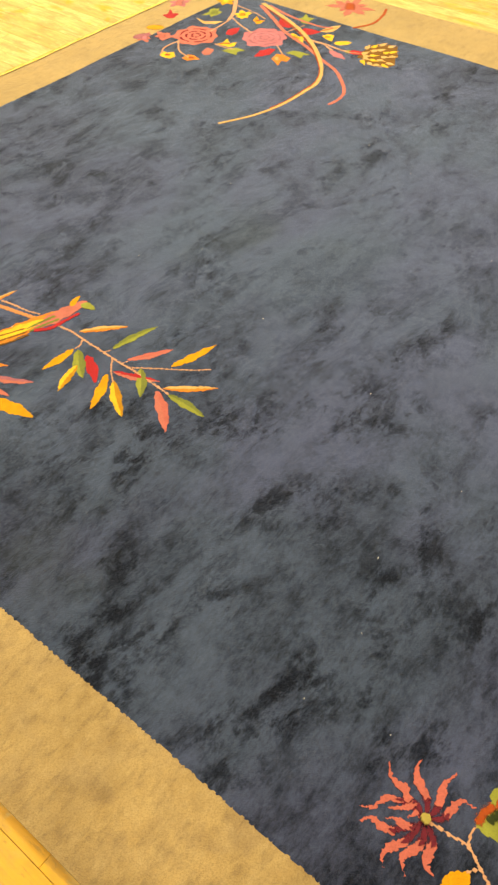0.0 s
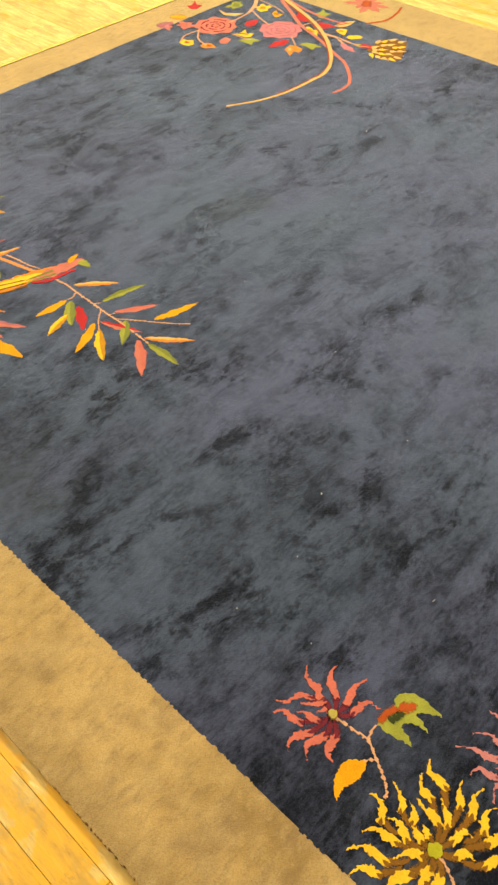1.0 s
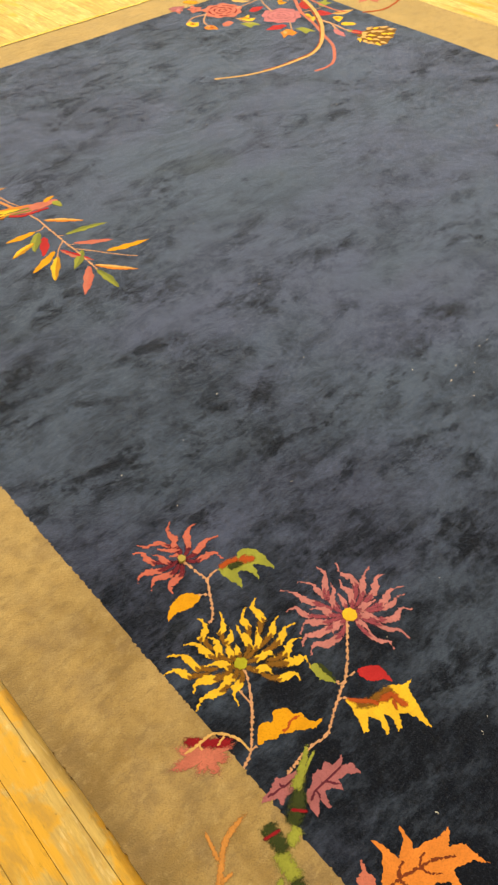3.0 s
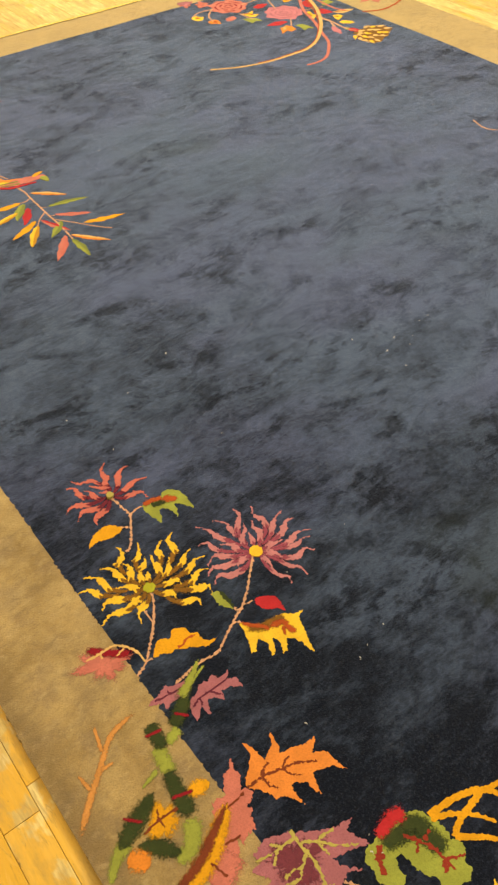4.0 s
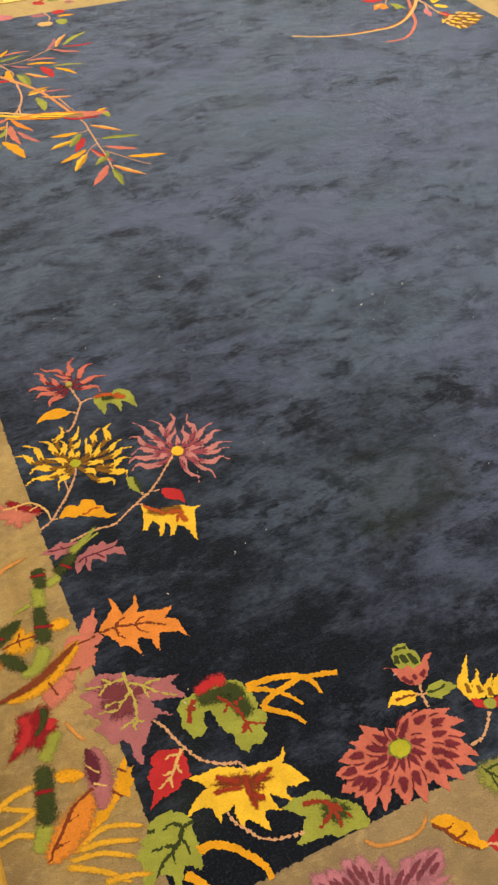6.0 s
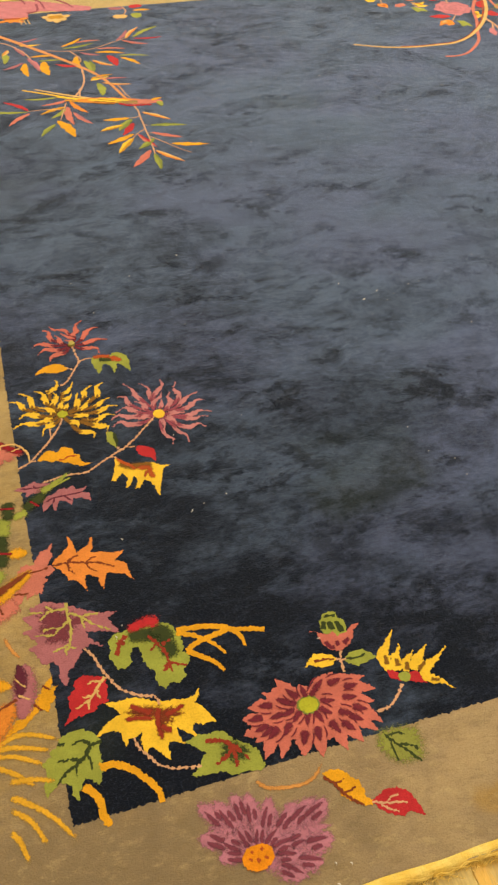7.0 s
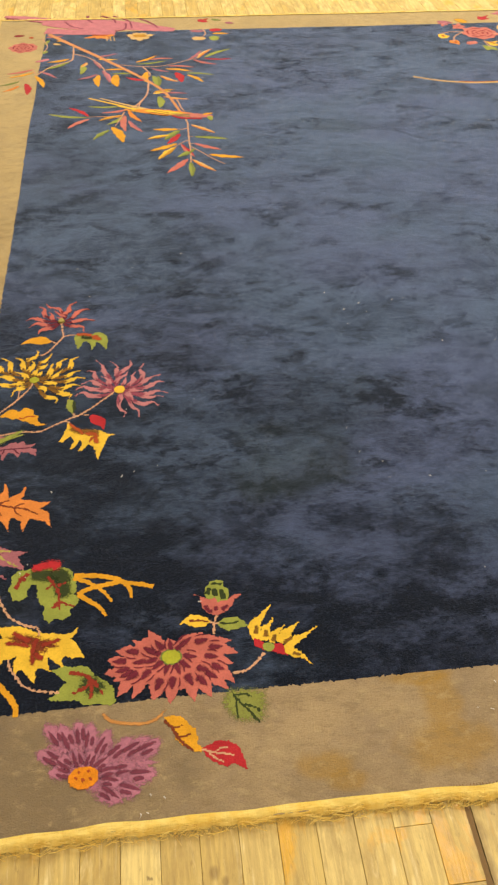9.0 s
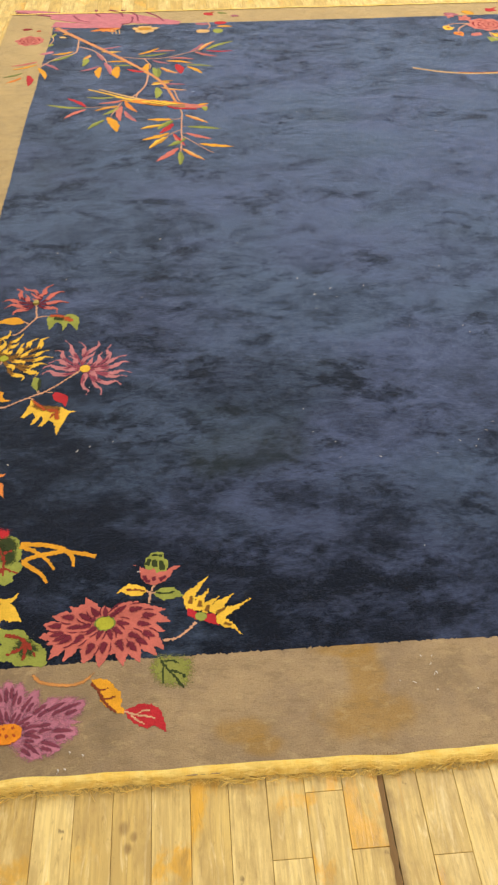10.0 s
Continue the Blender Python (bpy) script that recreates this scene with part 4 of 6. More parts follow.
leaf = cutout("mauve", -0.019, 0.362, -0.007, 0.367, 0.014, 0.366, 0.040, 0.355, 0.064, 0.337, 0.094, 0.322, 0.121, 0.317, 0.103, 0.310, 0.107, 0.298, 0.117, 0.277, 0.091, 0.287, 0.064, 0.293, 0.068, 0.278, 0.089, 0.259, 0.071, 0.269, 0.057, 0.265, 0.047, 0.253, 0.034, 0.235, 0.025, 0.230, 0.022, 0.204, 0.013, 0.221, 0.014, 0.244, 0.005, 0.254, -0.010, 0.254, -0.017, 0.270, -0.027, 0.287, -0.012, 0.294, -0.034, 0.319, -0.017, 0.323, -0.033, 0.347, -0.015, 0.348, fuzz=0.003)
soft_star("leafplum", 0.024, 0.316, 0.75, 0.008, 0.362, 0.050, 0.338, 0.077, 0.318, 0.051, 0.302, 0.034, 0.278, 0.004, 0.282, -0.011, 0.316, -0.011, 0.346, rise=0.002, name='leaf_patch', parent=leaf)
stroke("vein", "veingreen", 0.0045, 0.0035, 0.041, 0.356, 0.040, 0.332, 0.042, 0.310, 0.039, 0.290, 0.032, 0.267, rise=0.0028, fuzz=0.002, parent=leaf)
stroke("vein", "veingreen", 0.0045, 0.0025, 0.038, 0.345, 0.017, 0.347, -0.003, 0.349, -0.022, 0.354, rise=0.0028, fuzz=0.002, parent=leaf)
stroke("vein", "veingreen", 0.0045, 0.0025, 0.043, 0.335, 0.060, 0.323, 0.079, 0.303, 0.103, 0.286, rise=0.0028, fuzz=0.002, parent=leaf)
stroke("vein", "veingreen", 0.0035, 0.0025, 0.061, 0.321, 0.062, 0.311, 0.063, 0.300, rise=0.0028, fuzz=0.002, parent=leaf)
stroke("vein", "veingreen", 0.0035, 0.0025, 0.060, 0.323, 0.074, 0.324, 0.090, 0.321, rise=0.0028, fuzz=0.002, parent=leaf)
stroke("vein", "veingreen", 0.0045, 0.0025, 0.041, 0.322, 0.025, 0.311, 0.013, 0.314, -0.001, 0.314, rise=0.0028, fuzz=0.002, parent=leaf)
stroke("vein", "veingreen", 0.0035, 0.0025, 0.023, 0.310, 0.013, 0.301, -0.002, 0.305, -0.017, 0.308, rise=0.0028, fuzz=0.002, parent=leaf)
stroke("vein", "veingreen", 0.0045, 0.0025, 0.034, 0.277, 0.022, 0.274, 0.007, 0.271, rise=0.0028, fuzz=0.002, parent=leaf)
stroke("vein", "veingreen", 0.0035, 0.0025, 0.014, 0.347, 0.004, 0.342, -0.003, 0.335, rise=0.0028, fuzz=0.002, parent=leaf)
stroke("vein", "veingreen", 0.0035, 0.0025, 0.029, 0.275, 0.028, 0.260, rise=0.0028, fuzz=0.002, parent=leaf)
stroke("vein", "veingreen", 0.0035, 0.0025, 0.033, 0.273, 0.044, 0.267, rise=0.0028, fuzz=0.002, parent=leaf)
stroke("vein", "veingreen", 0.0035, 0.0025, 0.017, 0.348, 0.007, 0.358, rise=0.0028, fuzz=0.002, parent=leaf)
soft_stroke("twig", "faded", 0.0054, 0.0045, -0.064, 0.319, -0.055, 0.294, -0.043, 0.274)
leaf = soft_lance("mauve", -0.038, 0.266, -0.051, 0.169, 0.044, bend=0.05)
soft_lance("plum", -0.048, 0.267, -0.051, 0.204, 0.019, rise=0.0024, name='leaf_patch', parent=leaf)
stroke("vein", "tan", 0.003, 0.002, -0.055, 0.241, -0.041, 0.223, rise=0.003, parent=leaf)
stroke("vein", "tan", 0.003, 0.002, -0.052, 0.212, -0.036, 0.200, rise=0.003, parent=leaf)
leaf = star("amber", -0.016, 0.196, 0.62, 0.001, 0.231, 0.007, 0.212, 0.004, 0.191, -0.011, 0.172, -0.081, 0.148, -0.032, 0.190)
stroke("vein", "brown", 0.003, 0.002, -0.032, 0.191, -0.021, 0.178, rise=0.0024, parent=leaf)
stroke("vein", "brown", 0.003, 0.002, -0.016, 0.218, -0.004, 0.207, rise=0.0024, parent=leaf)
leaf = soft_lance("orange", -0.058, 0.204, -0.141, 0.135, 0.052, bend=0.1)
stroke("vein", "brown", 0.005, 0.004, -0.055, 0.206, -0.087, 0.193, -0.111, 0.167, -0.138, 0.137, rise=0.0024, parent=leaf)
stroke("vein", "brown", 0.003, 0.002, -0.106, 0.176, -0.083, 0.179, rise=0.0026, parent=leaf)
stroke("vein", "brown", 0.003, 0.002, -0.125, 0.151, -0.105, 0.152, rise=0.0026, parent=leaf)
soft_lance("amber", -0.103, 0.246, -0.063, 0.232, 0.014)
soft_stroke("fern", "fern", 0.009, 0.0054, -0.110, 0.131, -0.067, 0.148, -0.037, 0.143, -0.001, 0.125)
soft_stroke("fern", "fern", 0.009, 0.0054, -0.101, 0.135, -0.064, 0.131, -0.014, 0.112)
soft_stroke("fern", "fern", 0.0081, 0.0054, -0.118, 0.128, -0.071, 0.119, -0.026, 0.094)
soft_stroke("fern", "fern", 0.009, 0.0054, -0.123, 0.125, -0.076, 0.097, -0.042, 0.065)
soft_stroke("fern", "fern", 0.009, 0.0054, -0.082, 0.063, -0.058, 0.047, -0.027, 0.019, 0.004, -0.024)
soft_stroke("fern", "fern", 0.0081, 0.0054, -0.082, 0.045, -0.055, 0.020, -0.037, -0.018)
soft_stroke("fern", "fern", 0.0081, 0.0054, -0.083, 0.016, -0.072, -0.004, -0.063, -0.033)
soft_stroke("fern", "fern", 0.009, 0.0054, -0.081, 0.083, -0.048, 0.078, -0.015, 0.067)

# orange oak leaf and maple leaves on the field
leaf = cutout("leaforange", 0.029, 0.437, 0.036, 0.450, 0.051, 0.462, 0.063, 0.475, 0.063, 0.495, 0.071, 0.479, 0.072, 0.462, 0.075, 0.455, 0.087, 0.461, 0.097, 0.468, 0.105, 0.483, 0.104, 0.460, 0.096, 0.448, 0.115, 0.445, 0.134, 0.436, 0.154, 0.437, 0.144, 0.426, 0.133, 0.420, 0.152, 0.410, 0.154, 0.393, 0.159, 0.369, 0.148, 0.387, 0.132, 0.392, 0.118, 0.398, 0.113, 0.388, 0.107, 0.368, 0.103, 0.377, 0.101, 0.391, 0.088, 0.403, 0.081, 0.403, 0.080, 0.390, 0.079, 0.370, 0.071, 0.384, 0.065, 0.396, 0.052, 0.401, 0.049, 0.412, 0.039, 0.428)
stroke("vein", "brown", 0.004, 0.003, 0.030, 0.437, 0.057, 0.437, 0.087, 0.428, 0.107, 0.423, 0.132, 0.407, rise=0.0024, fuzz=0.002, parent=leaf)
stroke("vein", "brown", 0.004, 0.002, 0.057, 0.437, 0.056, 0.422, 0.064, 0.411, rise=0.0024, fuzz=0.002, parent=leaf)
stroke("vein", "brown", 0.004, 0.002, 0.057, 0.438, 0.066, 0.446, 0.076, 0.447, rise=0.0024, fuzz=0.002, parent=leaf)
stroke("vein", "brown", 0.004, 0.002, 0.085, 0.428, 0.090, 0.416, 0.103, 0.404, rise=0.0024, fuzz=0.002, parent=leaf)
stroke("vein", "brown", 0.004, 0.002, 0.087, 0.428, 0.097, 0.436, 0.106, 0.436, rise=0.0024, fuzz=0.002, parent=leaf)
leaf = cutout("green", 0.096, 0.265, 0.107, 0.276, 0.124, 0.276, 0.141, 0.280, 0.157, 0.284, 0.174, 0.282, 0.188, 0.275, 0.201, 0.265, 0.205, 0.251, 0.210, 0.235, 0.209, 0.222, 0.206, 0.216, 0.214, 0.209, 0.212, 0.194, 0.199, 0.184, 0.202, 0.172, 0.188, 0.163, 0.179, 0.169, 0.167, 0.161, 0.158, 0.167, 0.155, 0.180, 0.158, 0.194, 0.148, 0.202, 0.142, 0.217, 0.142, 0.234, 0.139, 0.243, 0.131, 0.243, 0.125, 0.233, 0.125, 0.219, 0.114, 0.210, 0.101, 0.213, 0.098, 0.225, 0.091, 0.235, 0.097, 0.249, fuzz=0.0022)
soft_stroke("leaf_patch", "moss", 0.026, 0.030, 0.123, 0.262, 0.148, 0.263, 0.175, 0.252, 0.186, 0.229, 0.186, 0.205, rise=0.002, parent=leaf)
soft_stroke("leaf_patch", "moss", 0.022, 0.026, 0.163, 0.268, 0.183, 0.259, 0.188, 0.238, rise=0.0022, parent=leaf)
soft_stroke("leaf_patch", "red", 0.014, 0.020, 0.127, 0.277, 0.147, 0.281, 0.166, 0.283, 0.182, 0.275, rise=0.0028, parent=leaf)
stroke("vein", "crimsonred", 0.006, 0.004, 0.159, 0.258, 0.170, 0.241, 0.179, 0.221, 0.182, 0.200, 0.182, 0.185, rise=0.003, fuzz=0.003, parent=leaf)
stroke("vein", "crimsonred", 0.005, 0.003, 0.181, 0.201, 0.195, 0.195, 0.207, 0.190, rise=0.003, fuzz=0.003, parent=leaf)
stroke("vein", "crimsonred", 0.006, 0.003, 0.181, 0.202, 0.169, 0.191, rise=0.003, fuzz=0.003, parent=leaf)
stroke("vein", "crimsonred", 0.005, 0.003, 0.169, 0.241, 0.158, 0.230, rise=0.003, fuzz=0.003, parent=leaf)
stroke("vein", "crimsonred", 0.005, 0.003, 0.178, 0.237, 0.191, 0.241, rise=0.003, fuzz=0.003, parent=leaf)
stroke("vein", "crimsonred", 0.007, 0.005, 0.124, 0.268, 0.112, 0.256, 0.105, 0.237, rise=0.003, fuzz=0.003, parent=leaf)
stroke("vein", "crimsonred", 0.005, 0.003, 0.120, 0.254, 0.106, 0.260, rise=0.003, fuzz=0.003, parent=leaf)
stroke("twig", "amber", 0.010, 0.0085, 0.205, 0.253, 0.242, 0.251, 0.276, 0.241, 0.295, 0.230, 0.317, 0.225, 0.345, 0.216, fuzz=0.0018, rise=0.001898)
stroke("twig", "amber", 0.009, 0.005, 0.294, 0.232, 0.303, 0.215, 0.306, 0.196, fuzz=0.0018, rise=0.001985)
stroke("twig", "amber", 0.009, 0.005, 0.205, 0.250, 0.234, 0.235, 0.256, 0.216, 0.272, 0.193, fuzz=0.0018, rise=0.001995)
stroke("twig", "amber", 0.010, 0.009, 0.287, 0.234, 0.259, 0.228, 0.232, 0.223, 0.213, 0.213, fuzz=0.0018, rise=0.00191)
stroke("twig", "amber", 0.010, 0.005, 0.213, 0.214, 0.236, 0.195, 0.252, 0.181, 0.261, 0.164, fuzz=0.0018, rise=0.001914)
stroke("stem", "stem", 0.005, 0.005, 0.057, 0.264, 0.067, 0.248, 0.078, 0.217, 0.089, 0.194, 0.104, 0.174, 0.129, 0.159, 0.147, 0.152, 0.151, 0.137, twist=True)
leaf = cutout("red", 0.078, 0.207, 0.064, 0.212, 0.049, 0.218, 0.033, 0.212, 0.030, 0.198, 0.019, 0.189, 0.019, 0.175, 0.022, 0.164, 0.006, 0.144, 0.029, 0.152, 0.049, 0.153, 0.059, 0.157, 0.060, 0.163, 0.077, 0.164, 0.079, 0.175, 0.079, 0.190, fuzz=0.0024)
stroke("vein", "tan", 0.0045, 0.003, 0.079, 0.206, 0.066, 0.192, 0.051, 0.176, 0.028, 0.165, rise=0.0024, parent=leaf)
stroke("vein", "tan", 0.004, 0.002, 0.065, 0.191, 0.064, 0.181, 0.066, 0.172, rise=0.0024, parent=leaf)
stroke("vein", "tan", 0.004, 0.002, 0.072, 0.199, 0.062, 0.203, 0.051, 0.202, rise=0.0024, parent=leaf)
stroke("vein", "tan", 0.004, 0.002, 0.055, 0.180, 0.040, 0.181, rise=0.0024, parent=leaf)
stroke("vein", "tan", 0.004, 0.002, 0.050, 0.176, 0.048, 0.167, 0.047, 0.158, rise=0.0024, parent=leaf)
leaf = cutout("yellow", 0.070, 0.164, 0.087, 0.160, 0.108, 0.161, 0.127, 0.155, 0.146, 0.143, 0.156, 0.141, 0.173, 0.139, 0.194, 0.135, 0.207, 0.138, 0.215, 0.148, 0.213, 0.135, 0.203, 0.126, 0.216, 0.111, 0.222, 0.098, 0.228, 0.086, 0.214, 0.090, 0.207, 0.087, 0.193, 0.094, 0.190, 0.083, 0.195, 0.071, 0.183, 0.081, 0.168, 0.094, 0.168, 0.079, 0.175, 0.066, 0.161, 0.074, 0.150, 0.076, 0.149, 0.064, 0.148, 0.047, 0.138, 0.061, 0.127, 0.076, 0.122, 0.075, 0.113, 0.066, 0.113, 0.081, 0.112, 0.094, 0.120, 0.104, 0.106, 0.097, 0.096, 0.098, 0.090, 0.086, 0.087, 0.099, 0.087, 0.111, 0.072, 0.117, 0.050, 0.113, 0.063, 0.126, 0.074, 0.134, 0.091, 0.138, 0.085, 0.148)
soft_star("brown", 0.146, 0.123, 0.7, 0.096, 0.140, 0.122, 0.145, 0.152, 0.137, 0.176, 0.126, 0.186, 0.113, 0.168, 0.101, 0.149, 0.093, 0.139, 0.094, 0.132, 0.118, 0.113, 0.123, rise=0.002, name='leaf_patch', parent=leaf)
soft_stroke("leaf_patch", "crimsonred", 0.010, 0.007, 0.149, 0.136, 0.143, 0.113, 0.143, 0.080, rise=0.0026, parent=leaf)
soft_stroke("leaf_patch", "crimsonred", 0.010, 0.006, 0.153, 0.118, 0.170, 0.121, 0.189, 0.127, rise=0.0026, parent=leaf)
soft_stroke("leaf_patch", "crimsonred", 0.010, 0.007, 0.139, 0.126, 0.121, 0.137, 0.105, 0.149, rise=0.0026, parent=leaf)
soft_stroke("leaf_patch", "crimsonred", 0.007, 0.006, 0.137, 0.118, 0.118, 0.124, 0.094, 0.128, rise=0.0026, parent=leaf)
soft_stroke("leaf_patch", "crimsonred", 0.010, 0.008, 0.144, 0.106, 0.154, 0.095, 0.161, 0.094, rise=0.0026, parent=leaf)
stroke("stem", "stem", 0.005, 0.005, 0.103, 0.097, 0.108, 0.079, 0.120, 0.062, 0.131, 0.047, 0.150, 0.036, 0.170, 0.032, 0.189, 0.028, twist=True)
stroke("twig", "amber", 0.012, 0.008, 0.048, 0.068, 0.071, 0.066, 0.091, 0.052, 0.109, 0.032, 0.121, 0.012, 0.124, -0.005, fuzz=0.002)
leaf = cutout("green", 0.174, 0.069, 0.194, 0.075, 0.211, 0.071, 0.224, 0.074, 0.236, 0.066, 0.242, 0.055, 0.254, 0.046, 0.266, 0.037, 0.274, 0.026, 0.275, 0.015, 0.278, 0.001, 0.261, 0.000, 0.248, 0.004, 0.240, 0.001, 0.227, 0.003, 0.220, 0.011, 0.208, 0.013, 0.192, 0.013, 0.169, 0.018, 0.183, 0.025, 0.189, 0.034, 0.198, 0.044, 0.188, 0.057, fuzz=0.0026)
soft_star("moss", 0.239, 0.037, 0.7, 0.222, 0.057, 0.248, 0.055, 0.267, 0.032, 0.258, 0.017, 0.234, 0.015, 0.216, 0.031, rise=0.002, name='leaf_patch', parent=leaf)
stroke("vein", "crimsonred", 0.008, 0.004, 0.204, 0.063, 0.225, 0.056, 0.241, 0.043, 0.259, 0.019, rise=0.0026, fuzz=0.004, parent=leaf)
stroke("vein", "crimsonred", 0.008, 0.004, 0.240, 0.045, 0.228, 0.033, 0.209, 0.023, rise=0.0026, fuzz=0.004, parent=leaf)
stroke("vein", "crimsonred", 0.007, 0.004, 0.240, 0.042, 0.239, 0.026, 0.238, 0.014, rise=0.0026, fuzz=0.004, parent=leaf)
leaf = cutout("green", -0.004, 0.127, 0.012, 0.132, 0.023, 0.132, 0.035, 0.130, 0.046, 0.122, 0.054, 0.109, 0.052, 0.093, 0.053, 0.072, 0.050, 0.058, 0.045, 0.040, 0.040, 0.043, 0.033, 0.055, 0.025, 0.060, 0.021, 0.050, 0.015, 0.042, 0.012, 0.031, 0.005, 0.041, 0.004, 0.055, -0.007, 0.061, -0.019, 0.055, -0.031, 0.046, -0.032, 0.065, -0.027, 0.082, -0.032, 0.096, -0.017, 0.103, -0.018, 0.113, -0.008, 0.113, fuzz=0.003)
stroke("vein", "moss", 0.006, 0.004, 0.055, 0.106, 0.040, 0.103, 0.029, 0.089, 0.015, 0.080, 0.000, 0.073, -0.013, 0.061, rise=0.0024, fuzz=0.002, parent=leaf)
stroke("vein", "moss", 0.005, 0.003, 0.042, 0.104, 0.030, 0.114, 0.015, 0.113, rise=0.0024, fuzz=0.002, parent=leaf)
stroke("vein", "moss", 0.005, 0.003, 0.025, 0.086, 0.010, 0.091, -0.008, 0.092, rise=0.0024, fuzz=0.002, parent=leaf)
stroke("vein", "moss", 0.005, 0.003, 0.033, 0.094, 0.036, 0.080, 0.036, 0.067, rise=0.0024, fuzz=0.002, parent=leaf)
stroke("vein", "moss", 0.005, 0.003, 0.015, 0.080, 0.014, 0.064, rise=0.0024, fuzz=0.002, parent=leaf)
stroke("vein", "moss", 0.005, 0.004, -0.006, 0.118, 0.003, 0.116, rise=0.0024, fuzz=0.002, parent=leaf)
stroke("twig", "amber", 0.012, 0.010, 0.021, 0.047, 0.032, 0.036, 0.040, 0.020, 0.041, 0.002, 0.048, -0.015, fuzz=0.002)

# large bloom, bud and lotus at the near end
flower = disc("heartgreen", 0.368, 0.072, 0.0155, 0.0125, rise=0.0065, label="large coral bloom with dark petal hearts and a green middle")
disc("olive", 0.368, 0.072, 0.018, 0.0145, flower, 0.0058, "rim")
cutout("coral", 0.329, 0.115, 0.302, 0.094, 0.284, 0.067, 0.295, 0.045, 0.318, 0.034, 0.343, 0.022, 0.375, 0.012, 0.405, 0.014, 0.434, 0.024, 0.449, 0.050, 0.456, 0.075, 0.435, 0.096, 0.409, 0.101, 0.380, 0.096, 0.352, 0.106, parent=flower, rise=0.001, name="petal_bed")
bloom_petal(flower, 0.030, 0.349, 0.097, 0.333, 0.126)
bloom_petal(flower, 0.030, 0.332, 0.089, 0.306, 0.111)
bloom_petal(flower, 0.032, 0.304, 0.089, 0.279, 0.093)
bloom_petal(flower, 0.028, 0.283, 0.073, 0.265, 0.078)
bloom_petal(flower, 0.030, 0.288, 0.056, 0.259, 0.053)
bloom_petal(flower, 0.026, 0.295, 0.049, 0.274, 0.038)
bloom_petal(flower, 0.034, 0.303, 0.044, 0.280, 0.011)
bloom_petal(flower, 0.030, 0.325, 0.044, 0.303, 0.005)
bloom_petal(flower, 0.034, 0.345, 0.024, 0.336, -0.001)
bloom_petal(flower, 0.032, 0.367, 0.024, 0.362, -0.010)
bloom_petal(flower, 0.034, 0.396, 0.027, 0.401, -0.010)
bloom_petal(flower, 0.032, 0.416, 0.023, 0.428, -0.005)
bloom_petal(flower, 0.030, 0.432, 0.032, 0.455, 0.006)
bloom_petal(flower, 0.028, 0.444, 0.045, 0.467, 0.015)
bloom_petal(flower, 0.030, 0.435, 0.066, 0.468, 0.050)
bloom_petal(flower, 0.030, 0.443, 0.083, 0.479, 0.068)
bloom_petal(flower, 0.030, 0.421, 0.097, 0.470, 0.092)
bloom_petal(flower, 0.028, 0.395, 0.099, 0.424, 0.112)
bloom_petal(flower, 0.030, 0.420, 0.044, 0.438, 0.032)
bloom_petal(flower, 0.027, 0.400, 0.070, 0.436, 0.058)
bloom_petal(flower, 0.026, 0.391, 0.055, 0.417, 0.032)
bloom_petal(flower, 0.025, 0.378, 0.048, 0.387, 0.018)
bloom_petal(flower, 0.025, 0.359, 0.050, 0.351, 0.021)
bloom_petal(flower, 0.025, 0.344, 0.058, 0.323, 0.033)
bloom_petal(flower, 0.026, 0.333, 0.068, 0.299, 0.054)
bloom_petal(flower, 0.025, 0.315, 0.068, 0.285, 0.069)
bloom_petal(flower, 0.025, 0.340, 0.082, 0.309, 0.089)
bloom_petal(flower, 0.022, 0.368, 0.096, 0.365, 0.107)
bloom_petal(flower, 0.022, 0.385, 0.092, 0.402, 0.104)
bud = cutout("coral", 0.412, 0.192, 0.426, 0.184, 0.425, 0.172, 0.429, 0.158, 0.440, 0.148, 0.451, 0.144, 0.466, 0.150, 0.477, 0.160, 0.485, 0.175, 0.498, 0.183, 0.484, 0.184, 0.471, 0.174, 0.461, 0.175, 0.455, 0.173, 0.452, 0.183, 0.440, 0.178, 0.432, 0.182, name="bud")
soft_stroke("bud_shade", "bloomplum", 0.007, 0.006, 0.432, 0.168, 0.436, 0.156, 0.445, 0.152, rise=0.002, parent=bud)
soft_stroke("bud_shade", "bloomplum", 0.007, 0.006, 0.449, 0.163, 0.451, 0.153, rise=0.002, parent=bud)
soft_stroke("bud_shade", "bloomplum", 0.008, 0.006, 0.459, 0.154, 0.472, 0.163, rise=0.002, parent=bud)
cutout("green", 0.434, 0.194, 0.435, 0.203, 0.442, 0.207, 0.443, 0.214, 0.451, 0.217, 0.461, 0.217, 0.468, 0.213, 0.467, 0.203, 0.475, 0.197, 0.476, 0.186, 0.472, 0.174, 0.463, 0.174, 0.455, 0.171, 0.450, 0.181, 0.441, 0.178, 0.433, 0.182, name="bud_cap", parent=bud, rise=0.0024)
stroke("cap_stripe", "moss", 0.010, 0.006, 0.437, 0.188, 0.442, 0.202, rise=0.003, parent=bud)
stroke("cap_stripe", "moss", 0.011, 0.007, 0.452, 0.184, 0.450, 0.200, rise=0.003, parent=bud)
stroke("cap_stripe", "moss", 0.011, 0.007, 0.466, 0.176, 0.462, 0.197, rise=0.003, parent=bud)
stroke("cap_stripe", "moss", 0.005, 0.005, 0.445, 0.210, 0.455, 0.210, 0.465, 0.207, rise=0.003, parent=bud)
stroke("stem", "stem", 0.005, 0.005, 0.451, 0.145, 0.444, 0.129, 0.442, 0.108, twist=True)
